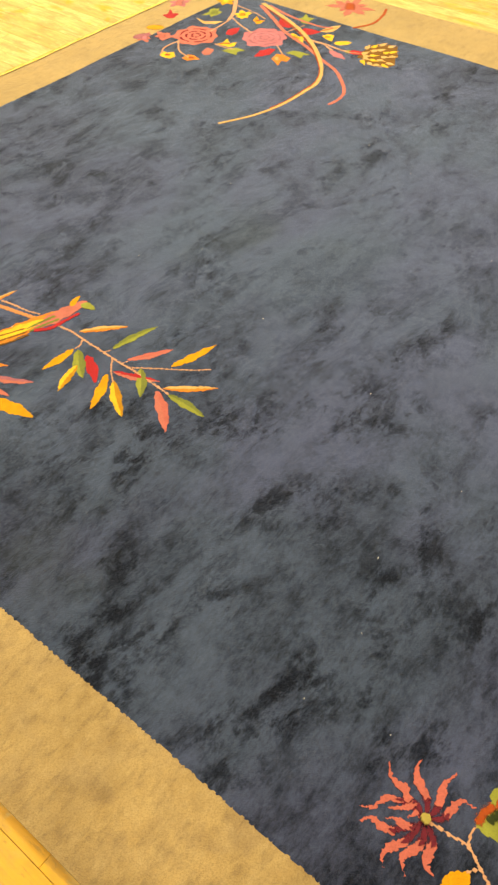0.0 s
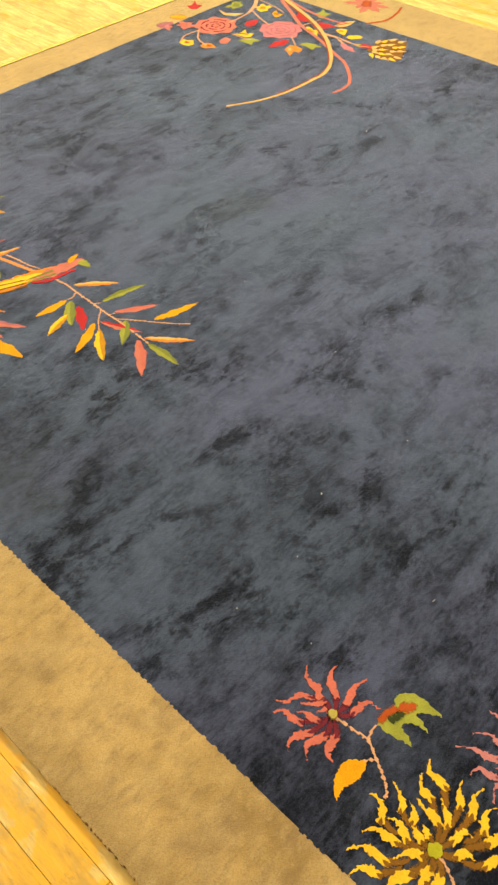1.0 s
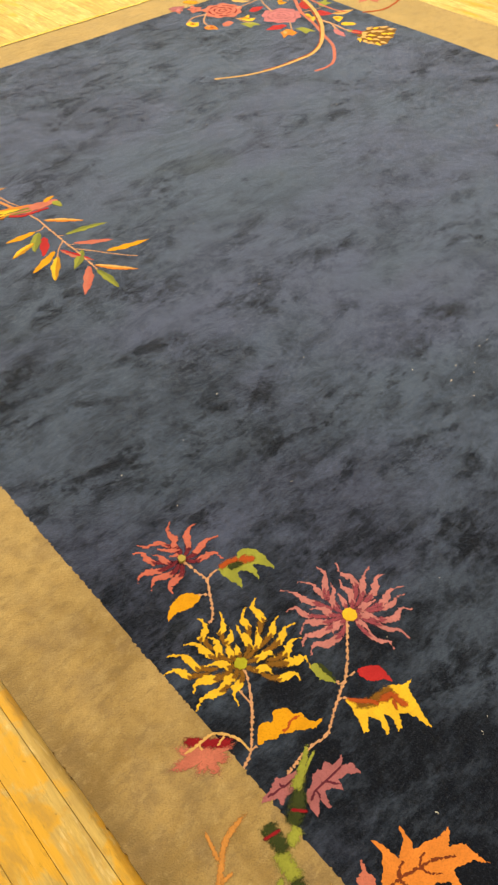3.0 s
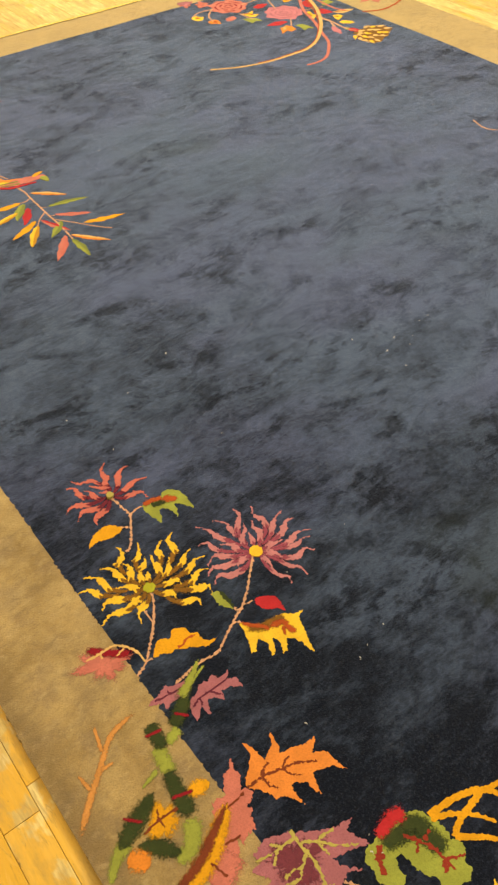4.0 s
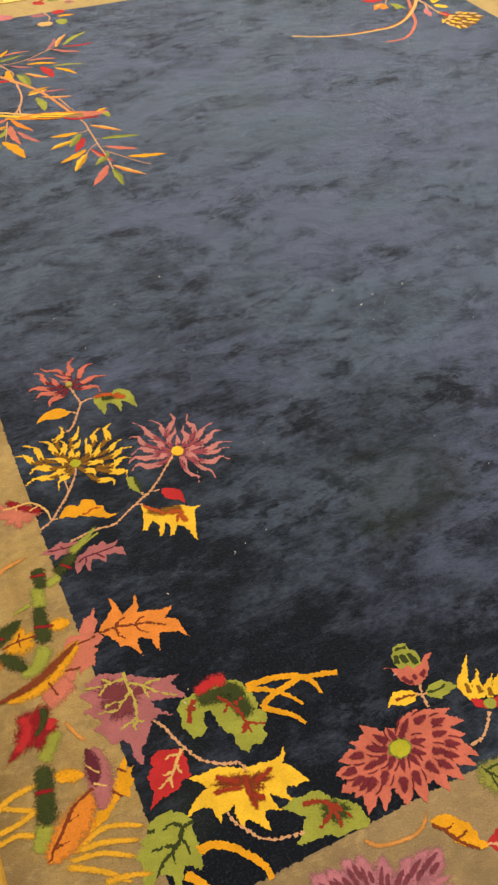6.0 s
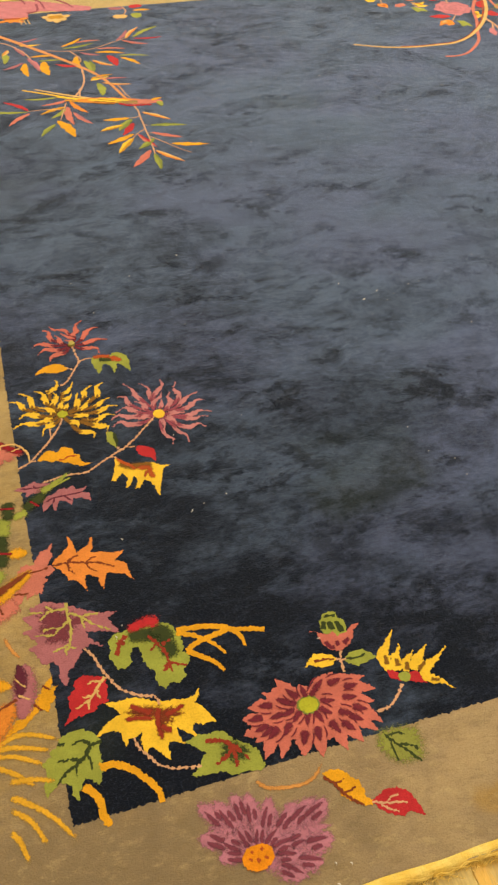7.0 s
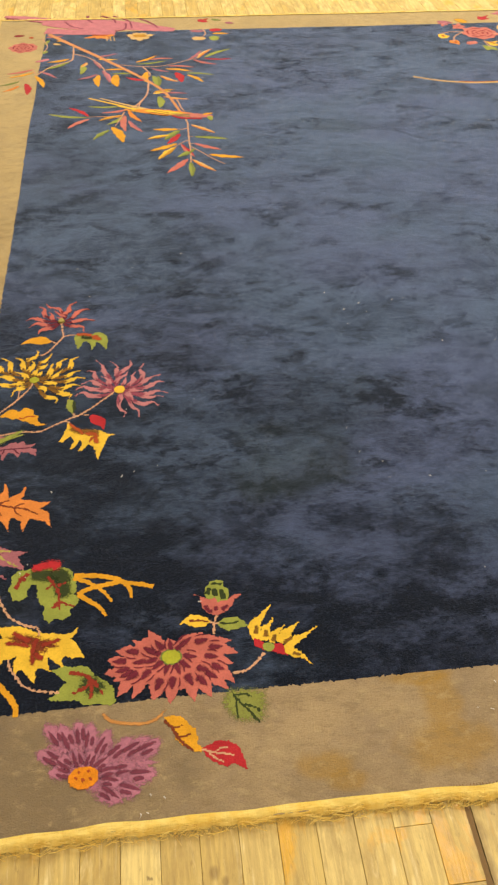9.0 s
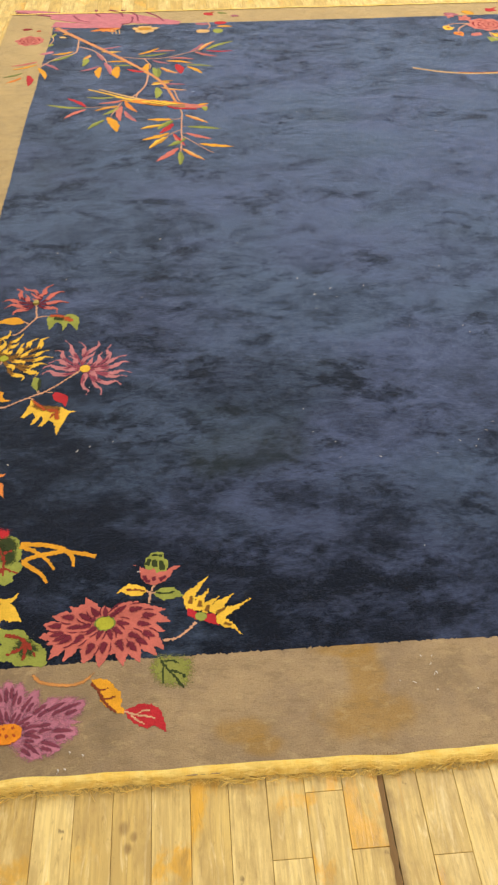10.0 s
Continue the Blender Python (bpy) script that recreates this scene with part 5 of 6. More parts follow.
stroke("stem", "stem", 0.004, 0.004, 0.437, 0.133, 0.445, 0.129, 0.454, 0.129, twist=True)
leaf = cutout("yellow", 0.385, 0.131, 0.395, 0.143, 0.407, 0.150, 0.420, 0.148, 0.432, 0.142, 0.438, 0.133, 0.429, 0.125, 0.417, 0.124, 0.402, 0.129, 0.394, 0.135)
stroke("vein", "brown", 0.004, 0.003, 0.402, 0.138, 0.418, 0.137, 0.435, 0.133, rise=0.0024, parent=leaf)
leaf = cutout("green", 0.450, 0.128, 0.458, 0.135, 0.470, 0.138, 0.485, 0.137, 0.492, 0.130, 0.502, 0.117, 0.489, 0.117, 0.481, 0.113, 0.465, 0.112, 0.455, 0.120)
stroke("vein", "moss", 0.004, 0.003, 0.453, 0.128, 0.472, 0.126, 0.487, 0.128, rise=0.0024, parent=leaf)
flower = cutout("red", 0.507, 0.094, 0.518, 0.090, 0.522, 0.082, 0.537, 0.077, 0.553, 0.079, 0.561, 0.067, 0.561, 0.053, 0.542, 0.061, 0.529, 0.066, 0.516, 0.072, 0.507, 0.079, name="flower", label="yellow lotus with red sepals")
tongue(flower, "yellow", 0.022, 0.513, 0.091, 0.512, 0.115, 0.525, 0.133, 0.546, 0.156)
tongue(flower, "yellow", 0.017, 0.524, 0.087, 0.529, 0.105, 0.537, 0.117, 0.547, 0.129)
tongue(flower, "yellow", 0.017, 0.537, 0.082, 0.542, 0.094, 0.552, 0.103, 0.563, 0.113)
tongue(flower, "yellow", 0.020, 0.550, 0.080, 0.561, 0.093, 0.574, 0.104, 0.588, 0.115)
tongue(flower, "yellow", 0.015, 0.557, 0.067, 0.577, 0.081, 0.596, 0.091, 0.617, 0.103)
tongue(flower, "yellow", 0.016, 0.558, 0.066, 0.573, 0.057, 0.586, 0.048, 0.597, 0.034)
disc("green", 0.530, 0.073, 0.0095, 0.0085, flower, 0.004, "bud_heart")
soft_stroke("petal_heart", "ochrebrown", 0.008, 0.005, 0.512, 0.099, 0.516, 0.117, rise=0.003, parent=flower)
soft_stroke("petal_heart", "ochrebrown", 0.009, 0.005, 0.529, 0.092, 0.530, 0.107, rise=0.003, parent=flower)
soft_stroke("petal_heart", "ochrebrown", 0.008, 0.005, 0.539, 0.082, 0.545, 0.096, rise=0.003, parent=flower)
soft_stroke("petal_heart", "ochrebrown", 0.007, 0.005, 0.556, 0.077, 0.573, 0.088, rise=0.003, parent=flower)
soft_stroke("petal_heart", "ochrebrown", 0.006, 0.004, 0.568, 0.058, 0.582, 0.052, rise=0.003, parent=flower)
stroke("stem", "stem", 0.005, 0.005, 0.521, 0.063, 0.506, 0.047, 0.489, 0.035, 0.465, 0.032, twist=True)
leaf = soft_star("leafgreen", 0.478, -0.022, 0.85, 0.452, 0.006, 0.478, 0.007, 0.516, -0.004, 0.518, -0.028, 0.506, -0.056, 0.475, -0.058, 0.452, -0.044, 0.440, -0.018)
stroke("vein", "moss", 0.004, 0.003, 0.460, 0.000, 0.470, -0.017, 0.483, -0.033, 0.498, -0.056, rise=0.0024, fuzz=0.002, parent=leaf)
stroke("vein", "moss", 0.004, 0.003, 0.466, -0.006, 0.481, -0.007, 0.492, -0.013, rise=0.0024, fuzz=0.002, parent=leaf)
stroke("vein", "moss", 0.004, 0.003, 0.467, -0.015, 0.465, -0.030, 0.467, -0.047, rise=0.0024, fuzz=0.002, parent=leaf)
stroke("vein", "moss", 0.004, 0.003, 0.476, -0.024, 0.491, -0.029, 0.501, -0.038, rise=0.0024, fuzz=0.002, parent=leaf)
leaf = cutout("amber", 0.351, -0.038, 0.355, -0.030, 0.367, -0.030, 0.378, -0.032, 0.387, -0.042, 0.390, -0.050, 0.399, -0.055, 0.400, -0.070, 0.401, -0.081, 0.409, -0.087, 0.404, -0.093, 0.393, -0.091, 0.383, -0.083, 0.371, -0.073, 0.366, -0.067, 0.370, -0.060, 0.362, -0.049)
stroke("vein", "brown", 0.0045, 0.004, 0.351, -0.037, 0.362, -0.049, 0.370, -0.064, 0.379, -0.077, 0.393, -0.090, rise=0.0024, parent=leaf)
stroke("vein", "brown", 0.004, 0.002, 0.361, -0.048, 0.371, -0.051, 0.379, -0.047, rise=0.0024, parent=leaf)
stroke("vein", "brown", 0.004, 0.002, 0.369, -0.067, 0.380, -0.066, 0.391, -0.063, rise=0.0024, parent=leaf)
leaf = cutout("red", 0.405, -0.090, 0.414, -0.084, 0.427, -0.079, 0.445, -0.080, 0.458, -0.087, 0.466, -0.098, 0.468, -0.112, 0.471, -0.128, 0.462, -0.121, 0.453, -0.116, 0.442, -0.119, 0.429, -0.115, 0.417, -0.106)
stroke("vein", "stem", 0.003, 0.0025, 0.406, -0.089, 0.423, -0.096, 0.439, -0.100, 0.454, -0.104, rise=0.0024, parent=leaf)
stroke("vein", "stem", 0.003, 0.002, 0.425, -0.096, 0.436, -0.090, 0.446, -0.091, rise=0.0024, parent=leaf)
stroke("vein", "stem", 0.003, 0.002, 0.415, -0.094, 0.425, -0.105, 0.437, -0.112, rise=0.0024, parent=leaf)
soft_stroke("twig", "faded", 0.0054, 0.0045, 0.256, -0.012, 0.265, -0.025, 0.282, -0.033, 0.317, -0.038, 0.340, -0.033, 0.357, -0.017)
soft_star("lilac", 0.251, -0.092, 0.86, 0.182, -0.024, 0.213, -0.028, 0.246, -0.041, 0.278, -0.060, 0.317, -0.058, 0.345, -0.063, 0.340, -0.102, 0.320, -0.132, 0.287, -0.157, 0.259, -0.144, 0.210, -0.115, 0.175, -0.099, 0.164, -0.067, rise=0.0006, name="petal_bed")
fan_bloom("lilac", "blotplum", "heartorange", 0.230, -0.113, 0.022, 0.0165, (
    (0.188, -0.047, 0.026, 0.037),
    (0.206, -0.053, 0.026, 0.037),
    (0.224, -0.047, 0.026, 0.029),
    (0.238, -0.056, 0.024, 0.034),
    (0.256, -0.069, 0.024, 0.037),
    (0.278, -0.079, 0.026, 0.040),
    (0.301, -0.078, 0.028, 0.038),
    (0.322, -0.080, 0.028, 0.032),
    (0.285, -0.107, 0.024, 0.029),
    (0.312, -0.118, 0.028, 0.030),
    (0.293, -0.137, 0.026, 0.024),
    (0.181, -0.078, 0.028, 0.029),
    (0.202, -0.088, 0.024, 0.021),
    (0.221, -0.085, 0.024, 0.022),
    (0.239, -0.089, 0.022, 0.022),
    (0.255, -0.096, 0.022, 0.021),
    (0.265, -0.108, 0.024, 0.024),
    (0.200, -0.103, 0.024, 0.027),
    (0.267, -0.123, 0.024, 0.024),
    (0.264, -0.140, 0.026, 0.032)), "mauve bloom with plum petal hearts and an orange middle")
stroke("speck", "rust", 0.005, 0.004, 0.222, -0.106, 0.225, -0.104, rise=0.008)
stroke("speck", "rust", 0.005, 0.004, 0.236, -0.105, 0.239, -0.103, rise=0.008)
stroke("speck", "rust", 0.005, 0.004, 0.228, -0.118, 0.231, -0.115, rise=0.008)
stroke("speck", "rust", 0.005, 0.004, 0.240, -0.118, 0.243, -0.115, rise=0.008)
stroke("speck", "rust", 0.005, 0.004, 0.218, -0.114, 0.221, -0.111, rise=0.008)

# bamboo spray in the far corner
stroke("branch", "branchtan", 0.02, 0.009, 0.014, 3.084, 0.115, 2.949, 0.269, 2.746, 0.403, 2.553, 0.473, 2.418, 0.517, 2.246, rise=0.0022)
stroke("twig", "stem", 0.006, 0.005, 0.120, 2.948, 0.123, 2.835, 0.114, 2.771, 0.047, 2.721, -0.010, 2.629, rise=0.0018)
stroke("twig", "stem", 0.005, 0.004, 0.123, 2.848, 0.188, 2.797, 0.238, 2.698, 0.253, 2.618, rise=0.0018)
stroke("twig", "stem", 0.004, 0.004, 0.397, 2.685, 0.420, 2.622, 0.420, 2.581, rise=0.0018)
stroke("twig", "stem", 0.006, 0.006, 0.414, 2.535, 0.405, 2.423, 0.379, 2.345, 0.346, 2.291, rise=0.0018)
stroke("twig", "stem", 0.005, 0.004, 0.379, 2.355, 0.370, 2.288, rise=0.0018)
stroke("twig", "stem", 0.004, 0.003, 0.320, 2.262, 0.302, 2.199, 0.285, 2.138, rise=0.0018)
stroke("twig", "stem", 0.003, 0.003, 0.191, 2.228, 0.247, 2.228, 0.302, 2.214, rise=0.0018)
stroke("twig", "stem", 0.004, 0.003, 0.270, 2.727, 0.383, 2.692, 0.473, 2.691, 0.576, 2.745, 0.622, 2.773, rise=0.0018)
stroke("twig", "stem", 0.004, 0.003, -0.024, 2.678, -0.010, 2.629, rise=0.0018)
stroke("twig", "stem", 0.004, 0.003, -0.010, 3.029, 0.015, 2.944, 0.005, 2.878, rise=0.0018)
lance("orange", 0.546, 2.136, 0.624, 2.064, 0.0165, "tan", bend=0.04)
lance("green", 0.552, 2.039, 0.664, 2.013, 0.0185, "olive", bend=0.06)
lance("salmon", 0.547, 1.988, 0.632, 1.935, 0.0165, "coral", bend=0.06)
lance("amber", 0.589, 1.902, 0.697, 1.873, 0.020, bend=0.05)
lance("amber", 0.501, 2.103, 0.415, 2.108, 0.020, bend=0.06)
lance("green", 0.504, 2.094, 0.450, 2.022, 0.026, "olive", bend=0.05)
lance("red", 0.504, 2.066, 0.458, 1.991, 0.024, bend=0.05)
lance("yellow", 0.469, 2.059, 0.392, 2.033, 0.020, "ochre", bend=0.05)
lance("amber", 0.491, 1.991, 0.399, 1.944, 0.021, bend=0.05)
lance("yellow", 0.484, 1.966, 0.424, 1.880, 0.023, "ochre", bend=0.05)
lance("salmon", 0.503, 1.986, 0.542, 1.891, 0.0165, "red", bend=0.05)
lance("green", 0.545, 1.947, 0.485, 1.890, 0.022, "olive", bend=0.05)
lance("salmon", 0.519, 1.877, 0.448, 1.785, 0.024, "coral", bend=0.05)
lance("orange", 0.532, 1.871, 0.602, 1.784, 0.0165, "tan", bend=0.04)
lance("green", 0.525, 1.850, 0.524, 1.753, 0.020, "olive", bend=0.05)
stroke("twig", "stem", 0.006, 0.005, 0.531, 2.188, 0.536, 2.148, 0.534, 2.106, 0.533, 2.052, 0.531, 1.995, 0.532, 1.958, 0.530, 1.911, 0.526, 1.848, rise=0.0018, twist=True)
stroke("twig", "stem", 0.0045, 0.003, 0.535, 1.965, 0.561, 1.929, 0.588, 1.890, 0.612, 1.856, 0.635, 1.831, rise=0.0018, twist=True)
stroke("twig", "stem", 0.0045, 0.004, 0.531, 2.017, 0.505, 1.994, 0.480, 1.963, rise=0.0018, twist=True)
stroke("twig", "stem", 0.004, 0.003, 0.531, 2.109, 0.515, 2.101, 0.502, 2.103, rise=0.0018, twist=True)
stroke("twig", "stem", 0.004, 0.003, 0.533, 2.045, 0.549, 2.037, rise=0.0018, twist=True)
stroke("twig", "stem", 0.004, 0.003, 0.531, 1.990, 0.546, 1.984, rise=0.0018, twist=True)
lance("amber", 0.315, 2.232, 0.229, 2.195, 0.0171, "ochre")
lance("green", 0.315, 2.222, 0.259, 2.159, 0.0171)
lance("salmon", 0.321, 2.232, 0.322, 2.102, 0.0228)
lance("salmon", 0.333, 2.187, 0.380, 2.092, 0.0171, "mauve")
lance("orange", 0.334, 2.271, 0.379, 2.173, 0.019)
lance("salmon", 0.340, 2.286, 0.239, 2.259, 0.0152)
lance("green", 0.267, 2.116, 0.213, 2.042, 0.019, "olive")
lance("amber", 0.275, 2.139, 0.313, 2.016, 0.0323)
lance("green", 0.192, 2.223, 0.052, 2.264, 0.0152)
lance("red", 0.195, 2.233, 0.124, 2.314, 0.0171)
lance("salmon", 0.198, 2.213, 0.123, 2.137, 0.0171)
lance("green", 0.298, 2.310, 0.189, 2.319, 0.01235)
lance("amber", 0.430, 2.432, 0.507, 2.453, 0.0152, "ochre")
lance("yellow", 0.426, 2.421, 0.494, 2.438, 0.0133)
lance("green", 0.447, 2.392, 0.446, 2.287, 0.0266)
lance("orange", 0.462, 2.391, 0.556, 2.357, 0.0133, "tan")
lance("mauve", 0.451, 2.419, 0.553, 2.411, 0.0114)
lance("green", 0.433, 2.591, 0.441, 2.470, 0.0247)
lance("olive", 0.451, 2.590, 0.447, 2.475, 0.0152)
lance("amber", 0.411, 2.635, 0.408, 2.524, 0.0247)
lance("amber", 0.371, 2.737, 0.455, 2.807, 0.0152)
lance("green", 0.372, 2.718, 0.491, 2.746, 0.0133, "olive")
lance("salmon", 0.428, 2.764, 0.519, 2.769, 0.01235)
lance("mauve", 0.576, 2.745, 0.637, 2.851, 0.0152)
lance("orange", 0.615, 2.761, 0.684, 2.867, 0.0171, "tan")
lance("green", 0.645, 2.771, 0.759, 2.860, 0.019)
lance("red", 0.645, 2.758, 0.752, 2.749, 0.01235)
lance("salmon", 0.599, 2.750, 0.687, 2.692, 0.0171, "mauve")
lance("salmon", 0.496, 2.689, 0.596, 2.668, 0.0133)
lance("amber", 0.484, 2.659, 0.584, 2.627, 0.0171)
lance("red", 0.522, 2.620, 0.538, 2.519, 0.0323)
lance("green", 0.561, 2.610, 0.666, 2.584, 0.01235)
lance("amber", 0.565, 2.592, 0.620, 2.517, 0.0171)
lance("orange", 0.462, 2.589, 0.527, 2.525, 0.0171, "tan")
lance("mauve", 0.428, 2.670, 0.495, 2.628, 0.0133)
lance("red", 0.397, 2.548, 0.331, 2.582, 0.019)
lance("green", 0.275, 2.623, 0.363, 2.615, 0.0133, "olive")
lance("amber", 0.251, 2.667, 0.340, 2.659, 0.01425)
lance("yellow", 0.223, 2.781, 0.302, 2.775, 0.0133)
lance("mauve", 0.210, 2.808, 0.300, 2.839, 0.0114, "pink")
lance("amber", 0.293, 2.615, 0.297, 2.493, 0.0342)
lance("amber", 0.227, 2.615, 0.226, 2.499, 0.0247)
lance("mauve", 0.240, 2.656, 0.268, 2.536, 0.0209, "pink")
lance("mauve", 0.220, 2.621, 0.147, 2.575, 0.0152)
lance("green", 0.162, 2.730, 0.158, 2.626, 0.0247)
lance("orange", 0.179, 2.747, 0.155, 2.699, 0.0171, "tan")
lance("mauve", 0.205, 2.764, 0.232, 2.681, 0.019)
lance("amber", 0.108, 2.791, 0.025, 2.760, 0.019)
lance("green", 0.111, 2.759, 0.017, 2.686, 0.019, "olive")
lance("mauve", -0.004, 2.670, 0.069, 2.593, 0.0152)
lance("amber", -0.014, 2.623, 0.024, 2.505, 0.0209)
lance("pink", 0.029, 2.798, -0.025, 2.770, 0.0228)
lance("salmon", -0.025, 2.690, -0.122, 2.650, 0.0171)
lance("amber", -0.022, 2.660, -0.113, 2.614, 0.01425)
lance("olive", -0.069, 2.575, -0.139, 2.535, 0.0133)
lance("orange", -0.068, 2.530, -0.120, 2.478, 0.0152)
lance("red", -0.045, 2.550, -0.032, 2.443, 0.0247)
lance("crimson", -0.129, 3.074, -0.086, 3.078, 0.0247)
lance("tan", 0.036, 2.969, 0.068, 2.953, 0.019)
lance("green", 0.013, 2.890, 0.002, 2.858, 0.0209)
lance("salmon", 0.005, 3.049, 0.076, 3.064, 0.0209, "mauve")
lance("green", 0.020, 3.012, 0.007, 2.958, 0.0152)
lance("amber", 0.050, 2.996, 0.087, 3.006, 0.0133)
lance("rust", -0.065, 3.054, -0.049, 3.039, 0.019)

# long yellow streaks across the twig
stroke("streak", "yellow", 0.006, 0.012, 0.193, 2.392, 0.276, 2.338, 0.360, 2.279, rise=0.002)
stroke("streak", "tan", 0.006, 0.014, 0.235, 2.389, 0.328, 2.323, 0.432, 2.258, rise=0.002)
stroke("streak", "yellow", 0.008, 0.024, 0.298, 2.315, 0.370, 2.278, 0.492, 2.233, rise=0.002)
stroke("streak", "amber", 0.008, 0.014, 0.319, 2.282, 0.411, 2.244, 0.492, 2.223, rise=0.002)
streak = lance("orange", 0.354, 2.274, 0.573, 2.221, 0.044, rise=0.0026, bend=0.02, name='streak')
lance("yellow", 0.391, 2.266, 0.529, 2.225, 0.03, rise=0.0032, bend=0.02, name='streak_half', parent=streak)
lance("salmon", 0.492, 2.223, 0.629, 2.201, 0.034, rise=0.003, bend=0.02, name='streak', blunt=0.5)
lance("amber", 0.593, 2.214, 0.632, 2.226, 0.014, rise=0.0036, name='streak')
lance("green", 0.613, 2.203, 0.619, 2.163, 0.02, rise=0.0036)

stroke("streak", "olive", 0.005, 0.007, 0.481, 2.233, 0.518, 2.225, 0.549, 2.217, rise=0.0042, parent=streak)
stroke("streak", "olive", 0.005, 0.007, 0.478, 2.222, 0.515, 2.212, 0.547, 2.202, rise=0.0042, parent=streak)
stroke("streak", "red", 0.010, 0.006, 0.487, 2.217, 0.513, 2.195, 0.556, 2.187, 0.588, 2.182, rise=0.0044, parent=streak)
stroke("streak", "ochrebrown", 0.004, 0.004, 0.412, 2.251, 0.441, 2.238, 0.475, 2.225, rise=0.0044, parent=streak)
stroke("streak", "ochrebrown", 0.004, 0.004, 0.404, 2.240, 0.434, 2.226, 0.469, 2.215, rise=0.0044, parent=streak)
stroke("streak", "ochrebrown", 0.004, 0.004, 0.423, 2.264, 0.451, 2.250, 0.479, 2.236, rise=0.0044, parent=streak)
stroke("twig", "stem", 0.006, 0.004, 0.510, 2.355, 0.517, 2.320, 0.522, 2.281, 0.531, 2.250, rise=0.003, twist=True)

# pink cloud and blossoms on the far border
stroke("cloud", "pink", 0.06, 0.15, -0.019, 3.235, 0.077, 3.211, 0.226, 3.183, rise=0.0016, fuzz=0.005)
stroke("cloud", "pink", 0.15, 0.04, 0.217, 3.184, 0.338, 3.174, 0.450, 3.134, 0.543, 3.104, rise=0.0018, fuzz=0.005)
stroke("cloud", "pink", 0.02, 0.06, -0.189, 3.327, -0.106, 3.304, -0.002, 3.264, rise=0.001, fuzz=0.005)
stroke("cloud", "pink", 0.07, 0.05, -0.002, 3.128, 0.133, 3.102, 0.292, 3.089, rise=0.0014, fuzz=0.005)
stroke("cloud_line", "plummauve", 0.01, 0.008, 0.170, 3.312, 0.178, 3.248, 0.195, 3.216, rise=0.0026, fuzz=0.003)
stroke("cloud_line", "plummauve", 0.01, 0.008, 0.233, 3.306, 0.278, 3.271, 0.295, 3.208, rise=0.0026, fuzz=0.003)
stroke("cloud_line", "plummauve", 0.01, 0.008, 0.284, 3.302, 0.349, 3.234, 0.363, 3.142, rise=0.0026, fuzz=0.003)
stroke("cloud_line", "plummauve", 0.01, 0.008, 0.337, 3.204, 0.332, 3.129, 0.291, 3.104, rise=0.0026, fuzz=0.003)
stroke("cloud_line", "plummauve", 0.01, 0.008, 0.074, 3.242, 0.104, 3.179, 0.155, 3.145, rise=0.0026, fuzz=0.003)
stroke("cloud_line", "plummauve", 0.01, 0.008, 0.386, 3.277, 0.449, 3.195, 0.474, 3.132, rise=0.0026, fuzz=0.003)
stroke("cloud_line", "plummauve", 0.01, 0.008, -0.181, 3.302, -0.103, 3.272, -0.024, 3.235, rise=0.0026, fuzz=0.003)
blossom = star("orange", 0.228, 3.044, 0.6, 0.157, 3.029, 0.195, 3.075, 0.255, 3.085, 0.295, 3.060, 0.270, 3.012, 0.210, 3.017, name='blossom')
stroke("blossom_heart", "rust", 0.014, 0.012, 0.196, 3.061, 0.257, 3.056, rise=0.0024, parent=blossom)
stroke("stamen", "tan", 0.004, 0.004, 0.252, 3.042, 0.257, 2.992)
stroke("stamen", "tan", 0.004, 0.004, 0.269, 3.040, 0.273, 2.991)
stroke("stamen", "tan", 0.004, 0.004, 0.284, 3.039, 0.288, 2.989)
blossom = star("tan", 0.392, 3.037, 0.7, 0.334, 3.056, 0.354, 2.998, 0.393, 2.973, 0.431, 2.998, 0.459, 3.053, 0.421, 3.078, 0.367, 3.082, name='blossom')
lance("ochre", 0.363, 3.040, 0.426, 3.034, 0.04, rise=0.0024, name='blossom_heart', parent=blossom)
lance("mauve", 0.609, 3.091, 0.669, 3.079, 0.03)
lance("red", 0.694, 3.084, 0.749, 3.094, 0.04)
lance("amber", 0.702, 3.047, 0.770, 3.041, 0.02)
lance("tan", 0.611, 2.997, 0.671, 2.992, 0.045)
lance("green", 0.703, 3.018, 0.700, 2.961, 0.045)
lance("red", 0.656, 3.231, 0.694, 3.197, 0.035)
lance("olive", 0.714, 3.234, 0.756, 3.215, 0.022)
lance("mauve", 0.769, 3.183, 0.808, 3.172, 0.026)
lance("rust", 0.680, 3.221, 0.702, 3.243, 0.014)
stroke("twig", "stem", 0.005, 0.004, 0.661, 3.116, 0.673, 3.056, 0.657, 3.007)
rose("salmon", "crimson", -0.082, 2.932, 0.055, "small coral rose")

# rose spray in the far corner
rose("salmon", "crimson", 1.862, 2.974, 0.075, "coral rose with dark petal edges")
rose("pink", "mauve", 1.990, 2.774, 0.075, "pink rose with mauve petal edges")
stroke("twig", "stem", 0.016, 0.012, 2.188, 3.067, 2.094, 2.999, 2.029, 2.968)
stroke("twig", "stem", 0.006, 0.005, 2.029, 2.968, 1.974, 2.960, 1.916, 2.957)
stroke("twig", "stem", 0.006, 0.005, 2.053, 2.970, 2.021, 2.906, 1.992, 2.826)
stroke("twig", "stem", 0.006, 0.005, 1.797, 2.991, 1.727, 2.993, 1.680, 2.967)
stroke("twig", "stem", 0.006, 0.005, 1.788, 2.988, 1.737, 2.936, 1.717, 2.876)
